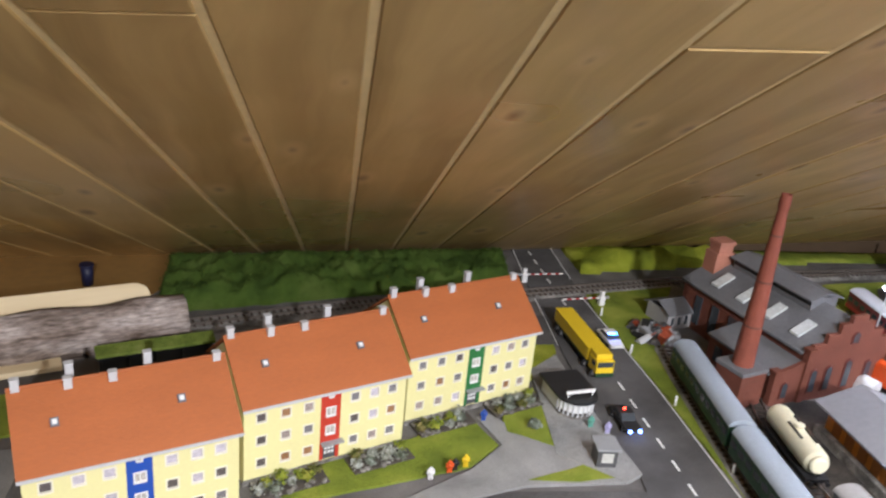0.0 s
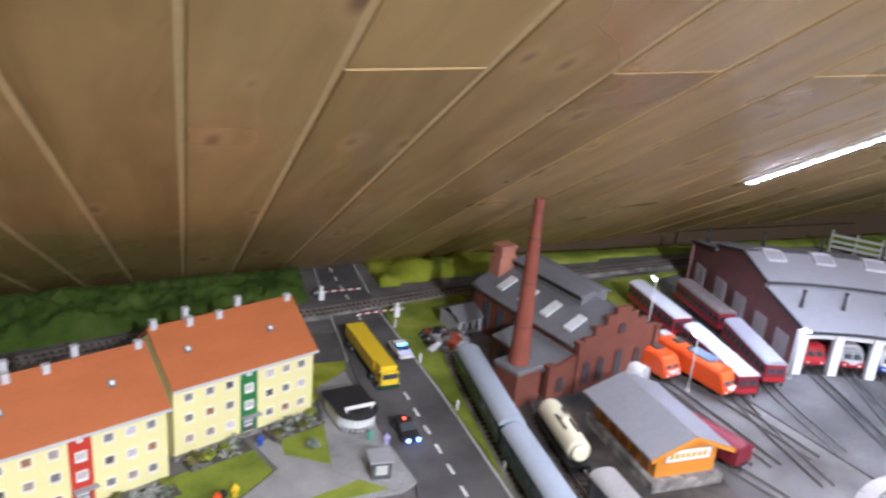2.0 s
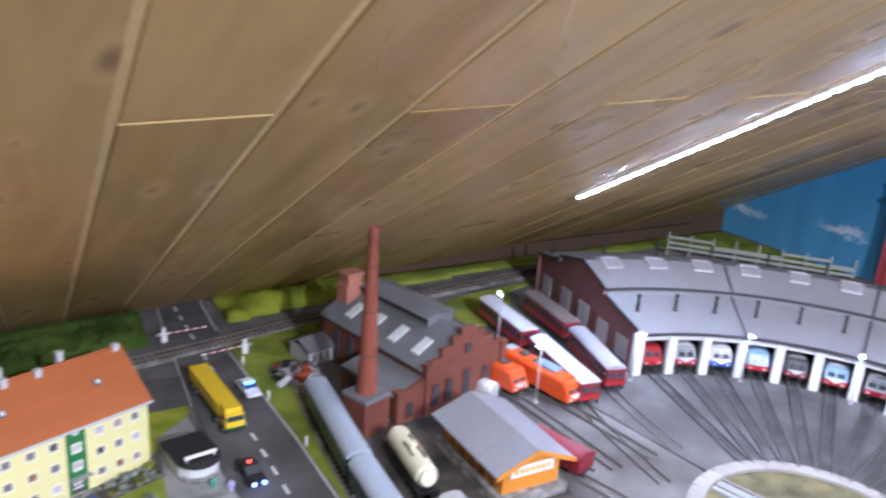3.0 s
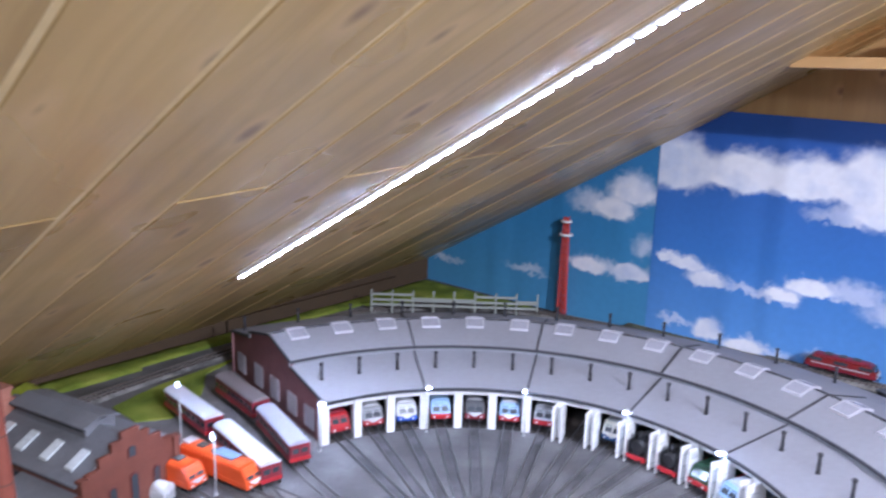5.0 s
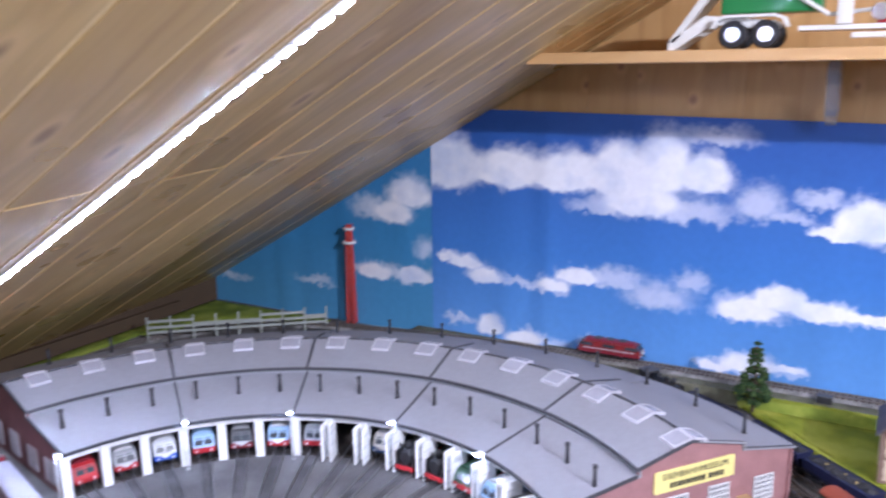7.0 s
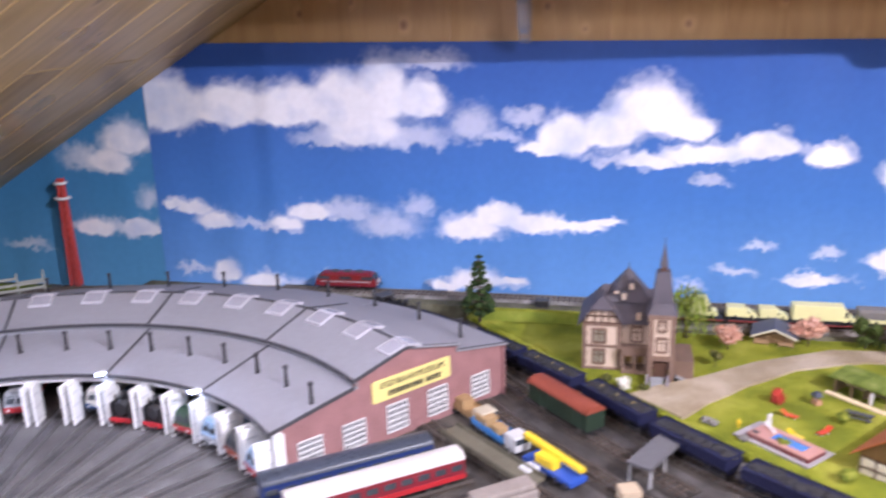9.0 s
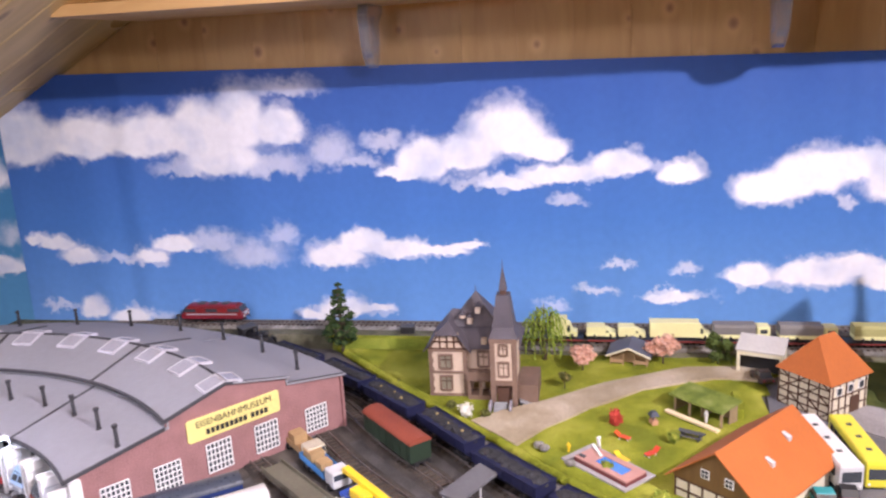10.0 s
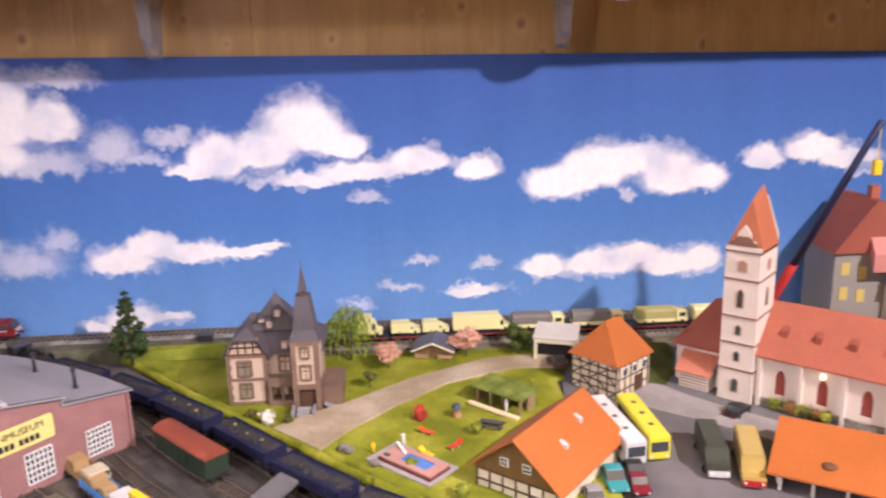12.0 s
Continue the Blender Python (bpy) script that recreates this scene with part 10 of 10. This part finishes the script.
s.blob((0.055, 0.022, 0.0345), 0.0095, 4, 0.05, 0.35)
part("eyebrow_vent", s, mat("vent_brown", (0.16, 0.07, 0.04), 0.8), mh, "brown eyebrow vent", True)

# ---- buses and cars on the square ----
def bus(x0, y0, x1, y1, paint, roof, label, H=0.036):
    dx, dy = x1 - x0, y1 - y0
    L = math.hypot(dx, dy)
    t = thing("bus", (x0 + x1) / 2, (y0 + y1) / 2, 0.0045, math.degrees(math.atan2(dy, dx)) + 90, label, "bus", "buses on the square")
    W = 0.0285
    s = Shape()
    s.box(-W / 2, W / 2, -L / 2, L / 2, 0.004, H, 0.0026)
    b = part("body", s, paint, t)
    s = Shape()
    s.box(-W / 2 + 0.002, W / 2 - 0.002, -L / 2 + 0.003, L / 2 - 0.003, H - 0.0004, H + 0.0008)
    r_ = part("roof", s, roof, b)
    for yy in (-L * 0.25, 0.0, L * 0.25):
        s = Shape()
        s.at(0, yy, H + 0.0008, 0.006, 0.005, 0.001)
        part("roof_hatch", s, dark_grey, r_)
    for i in range(7):
        for sx in (-1, 1):
            s = Shape()
            yy = -L / 2 + 0.012 + (L - 0.02) * i / 7
            s.box(sx * W / 2 - 0.0004, sx * W / 2 + 0.0004, yy, yy + (L - 0.02) / 7 - 0.002, 0.0175, 0.0285)
            part("window", s, pane, b)
    s = Shape()
    s.box(-W / 2 + 0.003, W / 2 - 0.003, -L / 2 - 0.0004, -L / 2 + 0.0006, 0.015, 0.0285)
    part("windscreen", s, pane, b)
    for sx in (-0.01, 0.01):
        s = Shape()
        s.tube((sx, -L / 2 - 0.0008, 0.009), (sx, -L / 2 + 0.0005, 0.009), 0.0016, n=8)
        part("headlight", s, white, b)
    wheels(t, [(sx * (W / 2 - 0.0017), yy) for sx in (-1, 1) for yy in (-L * 0.32, L * 0.27)], 0.0058)
bus(1.662, -0.903, 1.533, -0.911, mat("bus_yellow", (0.72, 0.66, 0.05), 0.4, vary=0.06, coat=0.2), mat("bus_yellow_roof", (0.76, 0.7, 0.06), 0.45, vary=0.06), "bright yellow city bus parked on the square")
bus(1.66, -0.859, 1.524, -0.879, light_grey, white, "white coach with pale roof parked beside the yellow bus")
car(1.492, -0.842, 0.0045, 92 + 180, mat("teal_paint", (0.03, 0.3, 0.33), 0.4, coat=0.3), "teal car parked by the barn", L=0.056, W=0.024, H=0.02)
car(1.508, -0.872, 0.0045, 85 + 180, black, "dark car parked between barn and bus", L=0.048)
car(1.478, -0.868, 0.0045, 88 + 180, wine_paint, "dark red car parked by the barn", L=0.045)
car(1.535, -0.828, 0.0045, 90 + 180, light_grey, "pale grey car parked by the barn", L=0.05)
car(1.455, -0.81, 0.0045, 90 + 180, grey_paint, "grey car parked by the barn", L=0.05)
def square_van(x0, y0, x1, y1, paint, roof, label, H=0.034, nose=None):
    dx, dy = x1 - x0, y1 - y0
    L = math.hypot(dx, dy)
    t = thing("delivery_van", (x0 + x1) / 2, (y0 + y1) / 2, 0.0045, math.degrees(math.atan2(dy, dx)) + 90, label, "van", "vans on the square")
    s = Shape()
    s.prism([(-L / 2, 0.004), (-L / 2, 0.015), (-L / 2 + 0.012, 0.018), (-L / 2 + 0.02, H), (L / 2, H), (L / 2, 0.004)], -0.0135, 0.0135, "x")
    bmesh.ops.bevel(s.bm, geom=s.bm.edges[:], offset=0.0016, segments=2, affect="EDGES")
    b = part("body", s, paint, t)
    s = Shape()
    s.box(-0.0118, 0.0118, -L / 2 + 0.022, L / 2 - 0.002, H - 0.0003, H + 0.0007)
    part("roof", s, roof, b)
    s = Shape()
    s.slab([(-0.0115, -L / 2 + 0.0128, 0.0195), (0.0115, -L / 2 + 0.0128, 0.0195), (0.0108, -L / 2 + 0.0192, H - 0.003), (-0.0108, -L / 2 + 0.0192, H - 0.003)], 0.0012)
    part("windscreen", s, pane, b)
    s = Shape()
    s.box(-0.0125, 0.0125, -L / 2 - 0.0012, -L / 2 + 0.002, 0.0045, 0.0125, 0.0008)
    part("grille", s, nose or light_grey, b)
    for sx in (-0.0095, 0.0095):
        s = Shape()
        s.tube((sx, -L / 2 - 0.002, 0.0095), (sx, -L / 2, 0.0095), 0.0016, n=8)
        part("headlight", s, white, b)
    wheels(t, [(sx * 0.0118, yy) for sx in (-1, 1) for yy in (-L * 0.3, L * 0.3)], 0.005)
square_van(1.578, -0.985, 1.485, -0.968, mat("army_green", (0.045, 0.055, 0.04), 0.45), mat("army_green_roof", (0.06, 0.07, 0.05), 0.5), "dark green van parked on the square")
square_van(1.556, -1.028, 1.46, -1.0, mat("ochre_paint", (0.42, 0.3, 0.09), 0.4), mat("ochre_roof", (0.48, 0.37, 0.13), 0.45), "ochre van with red nose parked on the square", nose=red_paint)
car(1.652, -1.06, 0.0045, 40, black, "dark car parked at the church wall", L=0.045)

# ---- toy trailer on the shelf ----
tr = thing("toy_trailer", 1.845, -0.2, 0.6305, 0, "white toy low-loader trailer with silver-hubbed twin wheels, carrying machines", "toy trailer")
toy_white = mat("toy_white", (0.78, 0.77, 0.72), 0.4, vary=0.05)
s = Shape()
s.box(-0.03, 0.03, -0.32, 0.03, 0.024, 0.031, 0.001)
part("frame", s, toy_white, tr)
s = Shape()
s.prism([(0.06, 0.028), (0.15, 0.036), (0.205, 0.0), (0.215, 0.0), (0.215, 0.012), (0.16, 0.05), (0.06, 0.04)], -0.034, -0.026, "x")
s.prism([(0.06, 0.028), (0.15, 0.036), (0.205, 0.0), (0.215, 0.0), (0.215, 0.012), (0.16, 0.05), (0.06, 0.04)], 0.026, 0.034, "x")
s.prism([(0.205, 0.012), (0.215, 0.012), (0.165, 0.082), (0.15, 0.082)], -0.034, -0.026, "x")
s.prism([(0.205, 0.012), (0.215, 0.012), (0.165, 0.082), (0.15, 0.082)], 0.026, 0.034, "x")
part("ramp", s, toy_white, tr, "folded white loading ramp")
s = Shape()
s.prism([(0.04, 0.03), (0.045, 0.044), (0.06, 0.049), (0.13, 0.049), (0.145, 0.044), (0.15, 0.03), (0.145, 0.03), (0.14, 0.041), (0.128, 0.045), (0.062, 0.045), (0.05, 0.041), (0.045, 0.03)], -0.046, -0.028, "x")
part("mudguard", s, toy_white, tr, "white mudguard")
for yy in (0.118, 0.072):
    for sx in (-0.046, 0.03):
        s = Shape()
        for r_a, r_b, u0, u1 in ((0.0185, 0.0205, 0, 0.002), (0.0205, 0.0205, 0.002, 0.014), (0.0205, 0.0185, 0.014, 0.016)):
            s.tube((sx + u0, yy, 0.0205), (sx + u1, yy, 0.0205), r_a, r_b, n=24)
        ty = part("tyre", s, black, tr)
        s = Shape()
        s.tube((sx - 0.0015, yy, 0.0205), (sx + 0.0005, yy, 0.0205), 0.0105, 0.0125, 20)
        part("hub", s, mat("chrome_hub", (0.75, 0.75, 0.8), 0.2, 0.9), ty, "silver wheel hub")
s = Shape()
s.box(-0.026, 0.026, 0.0, 0.14, 0.051, 0.11, 0.004)
part("green_body", s, mat("toy_green", (0.02, 0.2, 0.05), 0.4, coat=0.3), tr, "green machine body")
s = Shape()
s.tube((-0.03, -0.01, 0.045), (-0.03, 0.075, 0.1), 0.003, n=8)
s.tube((-0.03, -0.01, 0.045), (-0.03, -0.16, 0.06), 0.003, n=8)
s.box(-0.034, -0.02, -0.04, -0.02, 0.031, 0.1, 0.002)
s.box(-0.032, -0.024, -0.32, -0.04, 0.012, 0.02, 0.002)
part("strut", s, toy_white, tr, "white support struts")
s = Shape()
s.box(-0.024, 0.024, -0.14, -0.07, 0.032, 0.055, 0.004)
s.tube((-0.026, -0.1, 0.05), (0.026, -0.1, 0.05), 0.014, n=16)
part("red_engine", s, red_paint, tr, "red machine part")
s = Shape()
s.box(-0.024, 0.024, -0.3, -0.18, 0.032, 0.06, 0.005)
part("red_body", s, red_paint, tr, "red machine body")
for yy, r_ in ((-0.075, 0.012), (-0.17, 0.01)):
    s = Shape()
    s.tube((-0.036, yy, 0.047), (-0.026, yy, 0.047), r_, n=16)
    part("pulley", s, mat("chrome_hub", (0.75, 0.75, 0.8)), tr, "silver pulley")

# low dark box beside the back line
bx = thing("lineside_box", 1.98, -0.247, 0.0265, 0, "low black lineside box on the back line", "box")
s = Shape()
s.at(0, 0, 0, 0.014, 0.025, 0.012, 0.0012)
part("body", s, black, bx)
s = Shape()
s.at(0, 0, 0.012, 0.016, 0.027, 0.002, 0.0006)
part("lid", s, dark_grey, bx)
